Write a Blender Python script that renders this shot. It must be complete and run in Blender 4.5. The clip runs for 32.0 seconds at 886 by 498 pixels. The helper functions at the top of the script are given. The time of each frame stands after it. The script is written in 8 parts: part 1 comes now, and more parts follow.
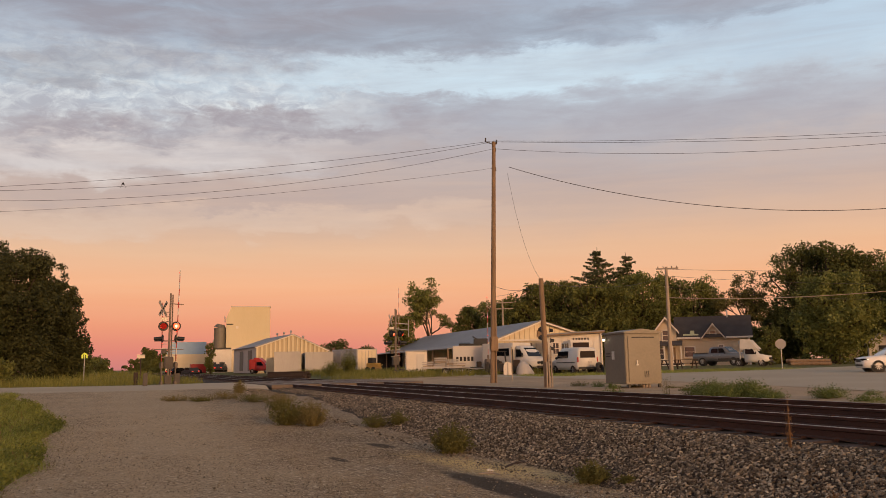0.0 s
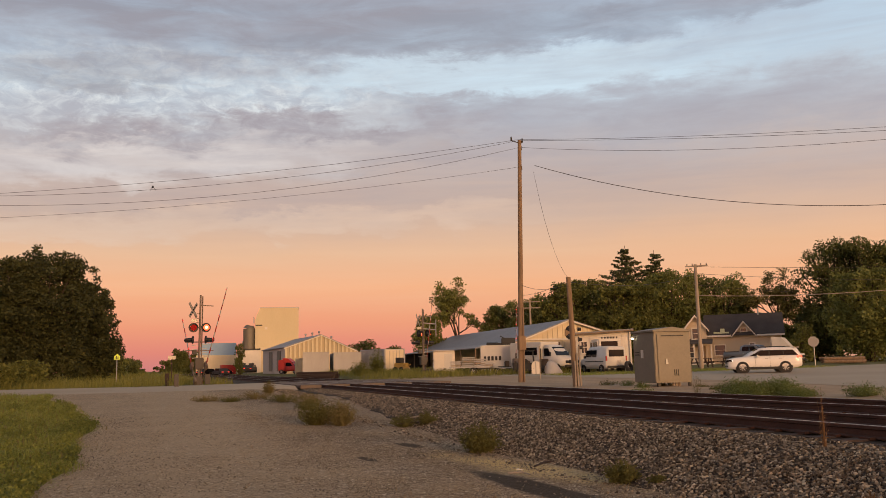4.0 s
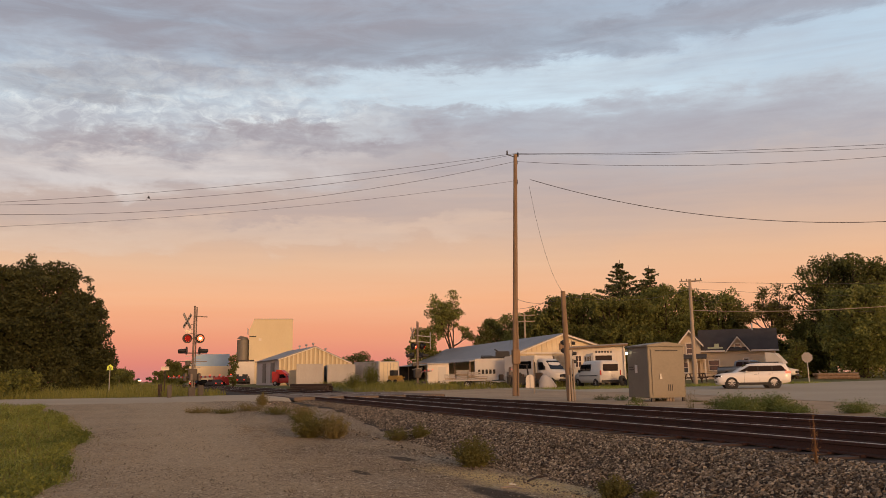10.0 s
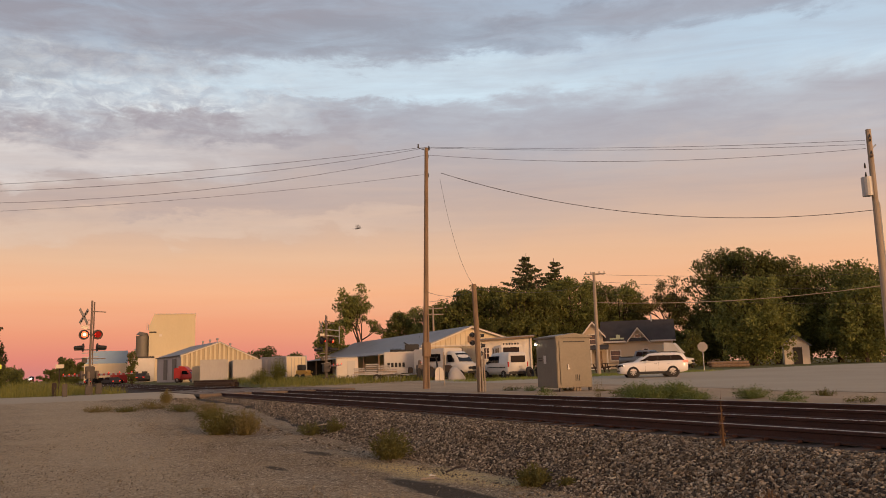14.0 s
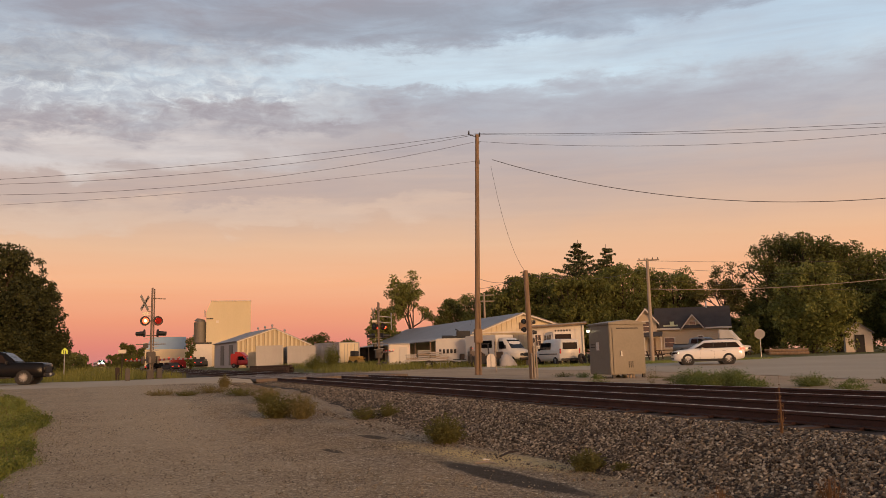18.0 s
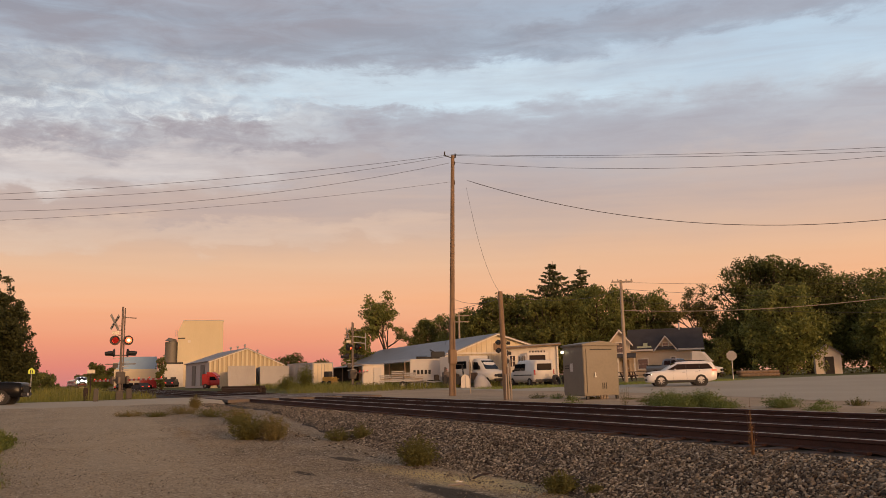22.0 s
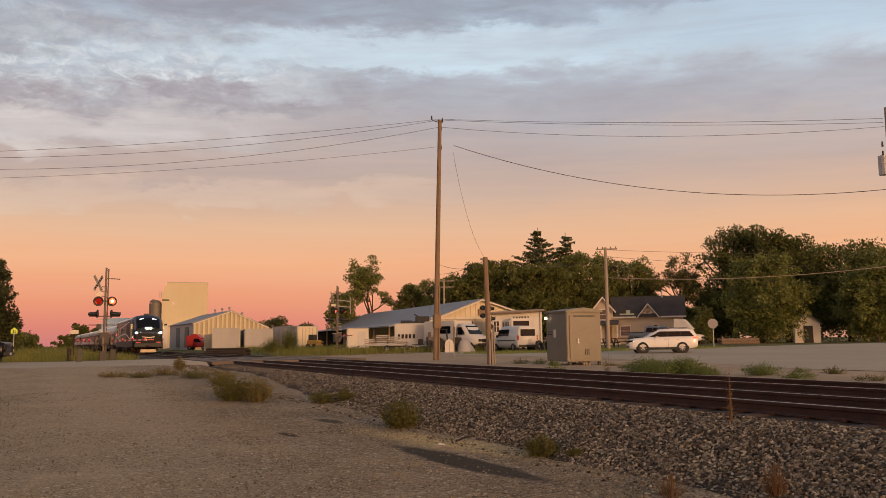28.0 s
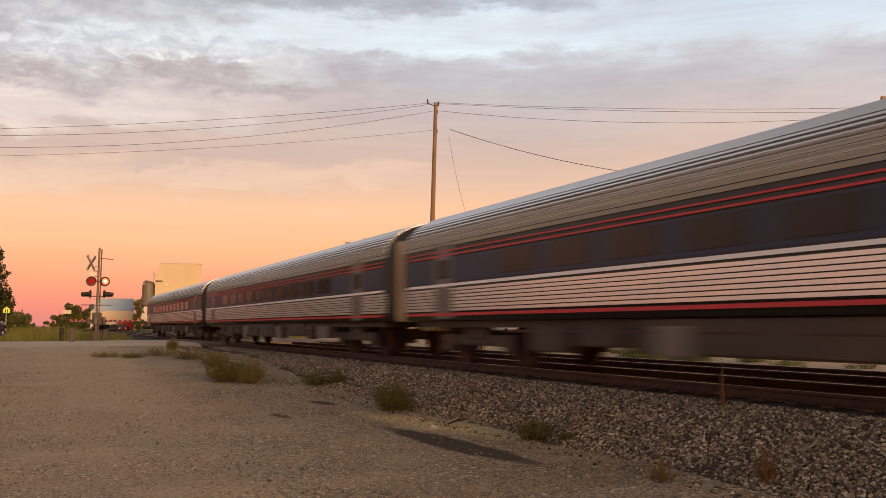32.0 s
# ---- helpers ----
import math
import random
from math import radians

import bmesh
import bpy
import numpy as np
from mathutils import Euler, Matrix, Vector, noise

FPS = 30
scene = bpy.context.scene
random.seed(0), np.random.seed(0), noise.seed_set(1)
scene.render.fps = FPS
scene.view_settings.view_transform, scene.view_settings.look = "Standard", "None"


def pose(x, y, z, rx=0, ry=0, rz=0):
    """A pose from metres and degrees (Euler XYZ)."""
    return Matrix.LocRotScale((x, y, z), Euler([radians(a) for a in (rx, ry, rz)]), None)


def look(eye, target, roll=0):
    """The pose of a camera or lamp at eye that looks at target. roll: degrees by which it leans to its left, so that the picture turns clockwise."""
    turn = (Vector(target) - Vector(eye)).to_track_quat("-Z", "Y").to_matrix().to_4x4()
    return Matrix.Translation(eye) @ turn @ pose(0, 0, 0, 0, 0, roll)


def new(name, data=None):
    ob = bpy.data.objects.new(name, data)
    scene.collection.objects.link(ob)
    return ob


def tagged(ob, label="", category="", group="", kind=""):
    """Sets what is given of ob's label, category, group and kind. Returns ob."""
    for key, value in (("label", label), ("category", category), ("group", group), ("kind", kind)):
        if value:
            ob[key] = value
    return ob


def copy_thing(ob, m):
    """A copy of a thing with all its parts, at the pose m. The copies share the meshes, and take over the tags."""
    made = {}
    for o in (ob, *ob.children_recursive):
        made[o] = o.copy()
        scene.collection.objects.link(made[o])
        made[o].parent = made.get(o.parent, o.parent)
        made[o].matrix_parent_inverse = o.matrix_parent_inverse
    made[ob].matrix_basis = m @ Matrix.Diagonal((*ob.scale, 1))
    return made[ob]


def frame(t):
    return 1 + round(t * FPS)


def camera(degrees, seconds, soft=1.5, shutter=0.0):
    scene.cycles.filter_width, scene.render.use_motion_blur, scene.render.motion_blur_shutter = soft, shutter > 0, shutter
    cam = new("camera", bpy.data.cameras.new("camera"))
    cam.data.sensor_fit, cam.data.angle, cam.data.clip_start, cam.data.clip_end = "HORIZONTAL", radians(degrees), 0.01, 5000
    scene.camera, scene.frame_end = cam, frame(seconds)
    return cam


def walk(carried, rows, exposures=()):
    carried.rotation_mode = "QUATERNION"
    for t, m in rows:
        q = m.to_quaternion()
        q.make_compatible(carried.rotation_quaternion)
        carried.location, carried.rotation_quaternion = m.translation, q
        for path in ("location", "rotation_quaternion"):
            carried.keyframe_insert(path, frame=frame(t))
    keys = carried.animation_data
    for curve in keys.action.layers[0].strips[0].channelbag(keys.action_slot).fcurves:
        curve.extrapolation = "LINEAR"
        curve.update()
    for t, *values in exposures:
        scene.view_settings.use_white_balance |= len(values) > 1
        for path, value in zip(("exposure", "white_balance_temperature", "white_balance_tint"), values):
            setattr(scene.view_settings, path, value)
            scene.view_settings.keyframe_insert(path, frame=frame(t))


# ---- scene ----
# ---- camera ----
cam = camera(58.0, 32.0, soft=0.85, shutter=0.5)
# seconds, place, yaw, pitch, roll: hand-held beside the track, one small step at 14 s
WALK = [
    (0, 0.008, -0.010, 1.604, -21.84, 8.23, 1.01), (0.5, 0.009, -0.001, 1.596, -21.53, 8.19, 0.93),
    (1, 0.005, -0.001, 1.597, -20.96, 8.21, 0.85), (1.5, 0.009, -0.007, 1.598, -20.32, 8.26, 0.91),
    (2, 0.032, 0.027, 1.594, -19.90, 8.24, 0.98), (2.5, 0.027, 0.015, 1.593, -19.79, 8.19, 1.09),
    (3, 0.015, -0.008, 1.600, -19.81, 8.12, 1.26), (3.5, 0.015, -0.003, 1.600, -19.87, 8.12, 1.31),
    (5.5, 0.007, 0.008, 1.598, -19.70, 9.02, 1.14), (6, -0.009, -0.027, 1.599, -19.59, 9.10, 1.14),
    (6.5, -0.001, -0.031, 1.604, -19.52, 9.05, 1.24), (7, 0.017, -0.010, 1.601, -19.53, 8.92, 1.31),
    (7.5, 0.014, -0.006, 1.604, -19.69, 8.81, 1.36), (8, 0.006, -0.017, 1.605, -19.92, 8.83, 1.44),
    (8.5, 0.009, -0.012, 1.598, -20.10, 8.97, 1.44), (9, 0.011, -0.031, 1.600, -20.27, 9.14, 1.51),
    (9.5, -0.005, -0.057, 1.606, -20.21, 9.34, 1.27), (10, -0.009, -0.055, 1.614, -20.29, 9.14, 0.84),
    (10.5, 0.002, -0.032, 1.602, -20.39, 8.96, 0.71), (11, 0.005, -0.010, 1.605, -20.46, 8.78, 0.73),
    (11.5, 0.007, -0.002, 1.600, -20.57, 8.69, 0.69), (12, -0.005, -0.004, 1.603, -20.79, 8.66, 0.72),
    (12.5, -0.009, -0.020, 1.605, -21.30, 8.71, 0.79), (13, 0.000, 0.000, 1.600, -22.18, 8.75, 0.90),
    (13.5, -0.062, -0.028, 1.606, -23.26, 8.92, 1.01), (14, -0.166, 0.051, 1.602, -26.86, 8.53, 1.71),
    (14.5, -0.199, -0.001, 1.586, -25.35, 6.66, 1.13), (15, -0.218, -0.015, 1.585, -22.38, 6.31, 1.14),
    (15.5, -0.228, -0.019, 1.588, -21.48, 6.57, 1.30), (17.5, -0.224, 0.015, 1.580, -22.88, 7.45, 1.47),
    (18, -0.227, 0.004, 1.579, -23.23, 7.70, 1.49), (18.5, -0.215, 0.021, 1.574, -23.51, 7.95, 1.51),
    (19, -0.205, 0.040, 1.573, -23.79, 8.16, 1.49), (19.5, -0.198, 0.035, 1.574, -24.00, 8.32, 1.46),
    (20, -0.204, 0.032, 1.577, -24.21, 8.47, 1.40), (20.5, -0.214, 0.014, 1.581, -24.39, 8.63, 1.37),
    (21, -0.216, 0.008, 1.579, -24.57, 8.87, 1.35), (21.5, -0.220, -0.004, 1.580, -24.78, 9.05, 1.33),
    (22, -0.213, -0.000, 1.585, -25.04, 9.11, 1.36), (22.5, -0.204, 0.007, 1.578, -25.26, 9.04, 1.37),
    (23, -0.189, 0.026, 1.579, -25.37, 8.79, 1.37), (23.5, -0.201, 0.011, 1.574, -25.39, 8.48, 1.33),
    (24, -0.195, 0.014, 1.585, -25.41, 8.12, 1.36), (24.5, -0.197, 0.020, 1.575, -25.53, 7.83, 1.30),
    (25, -0.206, 0.012, 1.581, -25.75, 7.51, 1.26), (25.5, -0.192, 0.025, 1.580, -26.01, 7.20, 1.22),
    (27.5, -0.201, 0.011, 1.581, -26.44, 6.66, 0.82), (28, -0.217, -0.002, 1.581, -26.17, 6.60, 0.72),
    (28.5, -0.226, -0.011, 1.580, -25.88, 6.69, 0.67), (29, -0.205, 0.017, 1.578, -25.92, 6.93, 0.48),
    (29.5, -0.218, -0.006, 1.582, -26.11, 6.52, 0.48), (30, -0.201, 0.018, 1.576, -26.58, 6.11, 0.44),
    (30.5, -0.210, -0.016, 1.580, -26.98, 5.74, 0.39), (31, -0.191, 0.023, 1.567, -27.08, 5.65, 0.29),
    (31.5, -0.182, 0.057, 1.572, -26.67, 5.49, 0.19), (32, -0.204, 0.035, 1.562, -26.65, 5.48, 0.08),
]
walk(cam, [(t, pose(x, y, z, 90 + p, r, w)) for t, x, y, z, w, p, r in WALK],
     exposures=[(0, 0.0, 6500, 10), (25, 0.0, 6500, 10), (29.3, -0.05, 6550, 11), (30.0, 0.04, 6700, 12), (30.8, 0.25, 6900, 13), (32, 0.28, 7000, 14)])

# ---- sky and light ----
def srgb(r, g, b):
    def lin(v):
        v /= 255
        return v / 12.92 if v <= 0.04045 else ((v + 0.055) / 1.055) ** 2.4
    return (lin(r), lin(g), lin(b), 1.0)


class Nodes:
    """Small helper to write node trees."""
    def __init__(self, tree):
        self.t = tree

    def add(self, kind, **props):
        n = self.t.nodes.new(kind)
        for k, v in props.items():
            if k == "operation": n.operation = v
            elif k == "blend_type": n.blend_type = v
            elif k == "data_type": n.data_type = v
        return n

    def link(self, a, b):
        self.t.links.new(a, b)

    def math(self, op, a, b=0.0, c=0.0, clamp=False):
        n = self.t.nodes.new("ShaderNodeMath")
        n.operation, n.use_clamp = op, clamp
        for i, v in enumerate((a, b, c)):
            if isinstance(v, (int, float)): n.inputs[i].default_value = v
            else: self.link(v, n.inputs[i])
        return n.outputs[0]

    def mix(self, f, a, b, mode="MIX"):
        n = self.t.nodes.new("ShaderNodeMix")
        n.data_type, n.blend_type = "RGBA", mode
        for s, v in ((n.inputs[0], f), (n.inputs[6], a), (n.inputs[7], b)):
            if isinstance(v, (int, float)): s.default_value = v
            elif isinstance(v, tuple): s.default_value = v
            else: self.link(v, s)
        return n.outputs[2]

    def noise(self, vec, scale, detail=3.0, rough=0.55, dist=0.0):
        n = self.t.nodes.new("ShaderNodeTexNoise")
        n.inputs["Scale"].default_value, n.inputs["Detail"].default_value = scale, detail
        n.inputs["Roughness"].default_value, n.inputs["Distortion"].default_value = rough, dist
        if vec is not None: self.link(vec, n.inputs["Vector"])
        return n.outputs[0]

    def ramp(self, f, stops, ease="LINEAR"):
        n = self.t.nodes.new("ShaderNodeValToRGB")
        n.color_ramp.interpolation = ease
        el = n.color_ramp.elements
        while len(el) < len(stops): el.new(0.5)
        for e, (p, c) in zip(el, stops):
            e.position, e.color = p, c if isinstance(c, tuple) else (c, c, c, 1)
        self.link(f, n.inputs[0])
        return n.outputs[0]

    def combine(self, x, y, z):
        n = self.t.nodes.new("ShaderNodeCombineXYZ")
        for i, v in enumerate((x, y, z)):
            if isinstance(v, (int, float)): n.inputs[i].default_value = v
            else: self.link(v, n.inputs[i])
        return n.outputs[0]


world = bpy.data.worlds.new("dusk_sky")
scene.world = world
world.use_nodes = True
W = Nodes(world.node_tree)
W.t.nodes.clear()
out = W.add("ShaderNodeOutputWorld")
bg = W.add("ShaderNodeBackground")
W.link(bg.outputs[0], out.inputs[0])
tc = W.add("ShaderNodeTexCoord")
sep = W.add("ShaderNodeSeparateXYZ")
W.link(tc.outputs["Generated"], sep.inputs[0])
sx, sy, sz = sep.outputs
elev = W.math("MULTIPLY", W.math("ARCSINE", sz), 57.2958)          # degrees above the horizon
azim = W.math("MULTIPLY", W.math("ARCTAN2", sx, sy), 57.2958)      # degrees right of the track
# ragged warps, stretched along the horizon
inview = W.math("MINIMUM", W.math("MAXIMUM", azim, -25.0), 62.0)
n1 = W.noise(W.combine(W.math("MULTIPLY", azim, 0.07), W.math("MULTIPLY", elev, 0.26), 8.3), 1.0, 5.0, 0.6, 0.3)
n2 = W.noise(W.combine(W.math("MULTIPLY", azim, 0.22), W.math("MULTIPLY", elev, 0.62), 2.1), 1.0, 7.0, 0.62, 0.3)
w1, w2 = W.math("SUBTRACT", n1, 0.5), W.math("SUBTRACT", n2, 0.5)
high = W.math("MULTIPLY", W.math("SUBTRACT", elev, 6.0), 0.12, clamp=True)
# the rows of the sky sink a little to both sides
dz = W.math("MULTIPLY", W.math("SUBTRACT", inview, 24.0), 0.034)
ev = W.math("ADD", elev, W.math("MULTIPLY", W.math("MULTIPLY", dz, dz), high))
u = W.math("MULTIPLY", W.math("ADD", ev, W.math("MULTIPLY", W.math("ADD", W.math("MULTIPLY", w1, 5.0), W.math("MULTIPLY", w2, 2.2)), high)), 1 / 60)
S = lambda d: d / 60
sky_col = W.ramp(u, [
    (0.0, srgb(206, 128, 126)), (S(1.2), srgb(222, 134, 121)), (S(3.0), srgb(234, 152, 122)), (S(5.6), srgb(241, 174, 134)),
    (S(8.0), srgb(228, 182, 150)), (S(10.0), srgb(206, 175, 158)), (S(12.5), srgb(192, 171, 165)), (S(15.0), srgb(188, 178, 180)),
    (S(17.6), srgb(190, 195, 206)), (S(19.6), srgb(204, 222, 237)), (S(22.0), srgb(188, 206, 225)), (S(25), srgb(170, 185, 205)),
    (S(34), srgb(178, 184, 198)), (S(44), srgb(158, 164, 178)), (S(60), srgb(104, 108, 120))])
# broken high cloud over the left: small pale curds with blue between them
curd = W.ramp(W.noise(W.combine(W.math("MULTIPLY", azim, 0.5), W.math("MULTIPLY", ev, 0.95), 6.6), 1.3, 6.0, 0.66, 0.6), [(0.40, 0.0), (0.62, 1.0)])

grain = W.math("ADD", 0.42, W.math("MULTIPLY", W.ramp(W.noise(W.combine(W.math("MULTIPLY", azim, 0.16), W.math("MULTIPLY", ev, 0.75), 3.7), 1.0, 7.0, 0.62, 0.5), [(0.34, 0.0), (0.62, 1.0)]), 0.58))


def bank(a0, e0, hw, hh, slant, soft=1.0, rag=1.0):
    """How thick a bank of cloud is: an uneven long lens at azimuth a0, elevation e0."""
    da = W.math("SUBTRACT", azim, a0)
    p = W.math("DIVIDE", W.math("ADD", da, W.math("MULTIPLY", w1, 9.0 * rag)), hw)
    q = W.math("DIVIDE", W.math("ADD", W.math("SUBTRACT", W.math("SUBTRACT", ev, e0), W.math("MULTIPLY", da, slant)), W.math("ADD", W.math("MULTIPLY", w1, 2.6 * rag), W.math("MULTIPLY", w2, 5.0 * rag))), hh)
    d = W.math("ADD", W.math("MULTIPLY", p, p), W.math("MULTIPLY", q, q))
    n = W.add("ShaderNodeMapRange")
    n.interpolation_type = "SMOOTHSTEP"
    W.link(d, n.inputs[0])
    for k, v in ((1, 1.0 + 1.6 * soft), (2, 1.0 - 0.9 * min(1.0, soft)), (3, 0.0), (4, 1.0)): n.inputs[k].default_value = v
    return W.math("MULTIPLY", n.outputs[0], grain)


left_high = bank(2.5, 19.0, 13, 3.0, 0.0, 1.0, 0.6)
sky_col = W.mix(W.math("MULTIPLY", W.math("MULTIPLY", left_high, curd), 1.0), sky_col, srgb(228, 233, 237))
sky_col = W.mix(W.math("MULTIPLY", W.math("MULTIPLY", left_high, W.math("SUBTRACT", 1.0, curd)), 0.5), sky_col, srgb(166, 164, 176))
HIGH_BANKS = (
    (23, 20.4, 15, 1.1, 0.012, 1.0, (210, 230, 245)),
    (50, 21.6, 11, 1.4, 0.05, 0.6, (190, 212, 232)),
    (4, 24.6, 22, 2.5, -0.02, 0.85, (146, 143, 155)),
    (20, 23.0, 10, 1.3, 0.03, 0.6, (152, 156, 170)),
    (37, 23.6, 8, 1.2, 0.06, 0.75, (144, 149, 165)),
    (51, 24.4, 6, 1.0, 0.05, 0.6, (148, 156, 174)),
    (-5, 20.4, 4.5, 1.1, 0.0, 0.75, (150, 148, 158)),
    (5, 21.3, 5, 1.0, 0.0, 0.5, (160, 158, 168)))          # bright rifts and the dark banks overhead
LOW_BANKS = (
    (40, 17.5, 19, 1.7, 0.02, 0.65, (164, 160, 172)),
    (21, 18.4, 5, 0.8, 0.0, 0.6, (158, 154, 166)),
    (7, 16.6, 13, 1.0, 0.03, 0.85, (158, 147, 156)),
    (18, 15.0, 10, 0.8, 0.0, 0.5, (166, 154, 160)),
    (15, 17.8, 2.6, 0.6, 0.03, 0.6, (208, 214, 222)),
    (0, 14.8, 12, 1.1, 0.02, 1.0, (219, 211, 211)),
    (4, 12.0, 12, 0.8, -0.01, 0.5, (178, 158, 158)),
    (12, 10.4, 12, 0.8, 0.01, 0.5, (226, 198, 180)),
    (-6, 9.6, 7, 0.8, 0.0, 0.5, (224, 200, 184)))          # mauve banks and pale streaks lower down
for a0, e0, hw, hh, slant, k, col in HIGH_BANKS + LOW_BANKS:
    sky_col = W.mix(W.math("MULTIPLY", bank(a0, e0, hw, hh, slant), k), sky_col, srgb(*col))
# a thin mauve veil, thicker in rows
veil = W.ramp(W.noise(W.combine(W.math("MULTIPLY", azim, 0.055), W.math("MULTIPLY", ev, 0.5), 9.1), 1.0, 6.0, 0.6, 0.5), [(0.38, 0.0), (0.66, 1.0)])
sky_col = W.mix(W.math("MULTIPLY", W.math("MULTIPLY", veil, W.math("MULTIPLY", W.math("SUBTRACT", elev, 8.5), 0.25, clamp=True)), 0.34), sky_col, srgb(166, 157, 165))
# faint long streaks through everything below the banks
streak = W.ramp(W.noise(W.combine(W.math("MULTIPLY", azim, 0.05), W.math("MULTIPLY", ev, 0.8), 5.0), 1.0, 5.0, 0.6, 0.4), [(0.36, 0.0), (0.68, 1.0)])
band = W.math("MULTIPLY", W.math("MULTIPLY", W.math("SUBTRACT", elev, 2.0), 0.3, clamp=True), W.math("MULTIPLY", W.math("SUBTRACT", 17.0, elev), 0.3, clamp=True))
sky_col = W.mix(W.math("MULTIPLY", W.math("MULTIPLY", streak, band), 0.14), sky_col, srgb(240, 202, 174))
# pinker towards the left, yellower towards the right, near the horizon
low = W.math("MULTIPLY", W.math("SUBTRACT", 12.0, elev), 0.1, clamp=True)
rightw = W.math("MULTIPLY", W.math("MULTIPLY", W.math("SUBTRACT", inview, 14.0), 0.03, clamp=True), low)
sky_col = W.mix(W.math("MULTIPLY", rightw, 0.6), sky_col, srgb(234, 178, 136))
# the glow left by the sun, low behind the camera
back = W.math("MULTIPLY", W.math("ADD", W.math("MULTIPLY", W.math("COSINE", W.math("MULTIPLY", W.math("SUBTRACT", azim, 172.0), 0.0174533)), 0.5), 0.5), 1.0)
glow = W.math("MULTIPLY", W.math("POWER", back, 3.0), W.math("POWER", 2.718, W.math("MULTIPLY", W.math("ABSOLUTE", W.math("SUBTRACT", elev, 4.0)), -0.09)))
glow_c = W.mix(1.0, W.combine(glow, glow, glow), (1.9, 0.85, 0.32, 1), "MULTIPLY")
sky_col = W.mix(1.0, sky_col, glow_c, "ADD")
nish = W.add("ShaderNodeTexSky")
nish.sky_type = "NISHITA"
nish.sun_disc, nish.sun_elevation, nish.sun_rotation = False, radians(1.5), radians(172)
sky_col = W.mix(1.0, sky_col, W.mix(1.0, nish.outputs[0], (0.02, 0.02, 0.02, 1), "MULTIPLY"), "ADD")
sky_col = W.mix(1.0, sky_col, (1.0, 0.995, 0.97, 1), "MULTIPLY")
W.link(sky_col, bg.inputs[0])
bg.inputs[1].default_value = 1.0

sun = new("sun", bpy.data.lights.new("sun", "SUN"))
sun.data.energy, sun.data.angle, sun.data.color = 2.5, radians(16), (1.0, 0.57, 0.27)
sun.matrix_world = look((0, 0, 0), (-math.sin(radians(172)), -math.cos(radians(172)), -math.tan(radians(9))))

# ---- materials ----
def mk(name, c1, c2=None, rough=0.7, metal=0.0, s1=0.6, s2=14.0, bump=0.25, dist=0.01, stretch=(1, 1, 1), spec=0.4, rnd=0.0, fine=0.35, coat=0.0):
    """A surface with colour that varies at two scales, uneven gloss and a fine relief."""
    m = bpy.data.materials.new(name)
    m.use_nodes = True
    N = Nodes(m.node_tree)
    b = m.node_tree.nodes["Principled BSDF"]
    c2 = c2 or tuple(v * 0.6 for v in c1)
    tc = N.add("ShaderNodeTexCoord")
    mp = N.add("ShaderNodeMapping")
    mp.inputs["Scale"].default_value = stretch
    N.link(tc.outputs["Object"], mp.inputs[0])
    big = N.noise(mp.outputs[0], s1, 4.0, 0.6)
    small = N.noise(mp.outputs[0], s2, 5.0, 0.65)
    f = N.math("ADD", N.math("MULTIPLY", big, 1 - fine), N.math("MULTIPLY", small, fine))
    f = N.ramp(f, [(0.32, 0.0), (0.68, 1.0)])
    col = N.mix(f, (*c1[:3], 1), (*c2[:3], 1))
    if rnd:
        oi = N.add("ShaderNodeObjectInfo")
        v = N.math("ADD", N.math("MULTIPLY", oi.outputs["Random"], 2 * rnd), 1 - rnd)
        col = N.mix(1.0, col, N.combine(v, v, v), "MULTIPLY")
    N.link(col, b.inputs["Base Color"])
    N.link(N.math("ADD", N.math("MULTIPLY", small, 0.25), rough - 0.12, clamp=True), b.inputs["Roughness"])
    b.inputs["Metallic"].default_value = metal
    b.inputs["Specular IOR Level"].default_value = spec
    b.inputs["Coat Weight"].default_value = coat
    if bump:
        bp = N.add("ShaderNodeBump")
        bp.inputs["Strength"].default_value, bp.inputs["Distance"].default_value = bump, dist
        N.link(small, bp.inputs["Height"])
        N.link(bp.outputs[0], b.inputs["Normal"])
    return m


def island(name, c1, c2, rough=0.85, spec=0.3, trans=0.0):
    """Many small pieces, each with its own shade of colour."""
    m = bpy.data.materials.new(name)
    m.use_nodes = True
    N = Nodes(m.node_tree)
    b = m.node_tree.nodes["Principled BSDF"]
    g = N.add("ShaderNodeNewGeometry")
    tc = N.add("ShaderNodeTexCoord")
    n = N.noise(tc.outputs["Object"], 0.35, 3.0)
    f = N.math("ADD", N.math("MULTIPLY", g.outputs["Random Per Island"], 0.6), N.math("MULTIPLY", N.ramp(n, [(0.36, 0.0), (0.62, 1.0)]), 0.4))
    N.link(N.mix(f, (*c1, 1), (*c2, 1)), b.inputs["Base Color"])
    b.inputs["Roughness"].default_value, b.inputs["Specular IOR Level"].default_value = rough, spec
    b.inputs["Transmission Weight"].default_value = 0.0
    if trans:
        tr = N.add("ShaderNodeBsdfTranslucent")
        N.link(N.mix(f, (*c1, 1), (*c2, 1)), tr.inputs[0])
        ms = N.add("ShaderNodeMixShader")
        ms.inputs[0].default_value = trans
        o = m.node_tree.nodes["Material Output"]
        N.link(b.outputs[0], ms.inputs[1]); N.link(tr.outputs[0], ms.inputs[2]); N.link(ms.outputs[0], o.inputs[0])
    return m


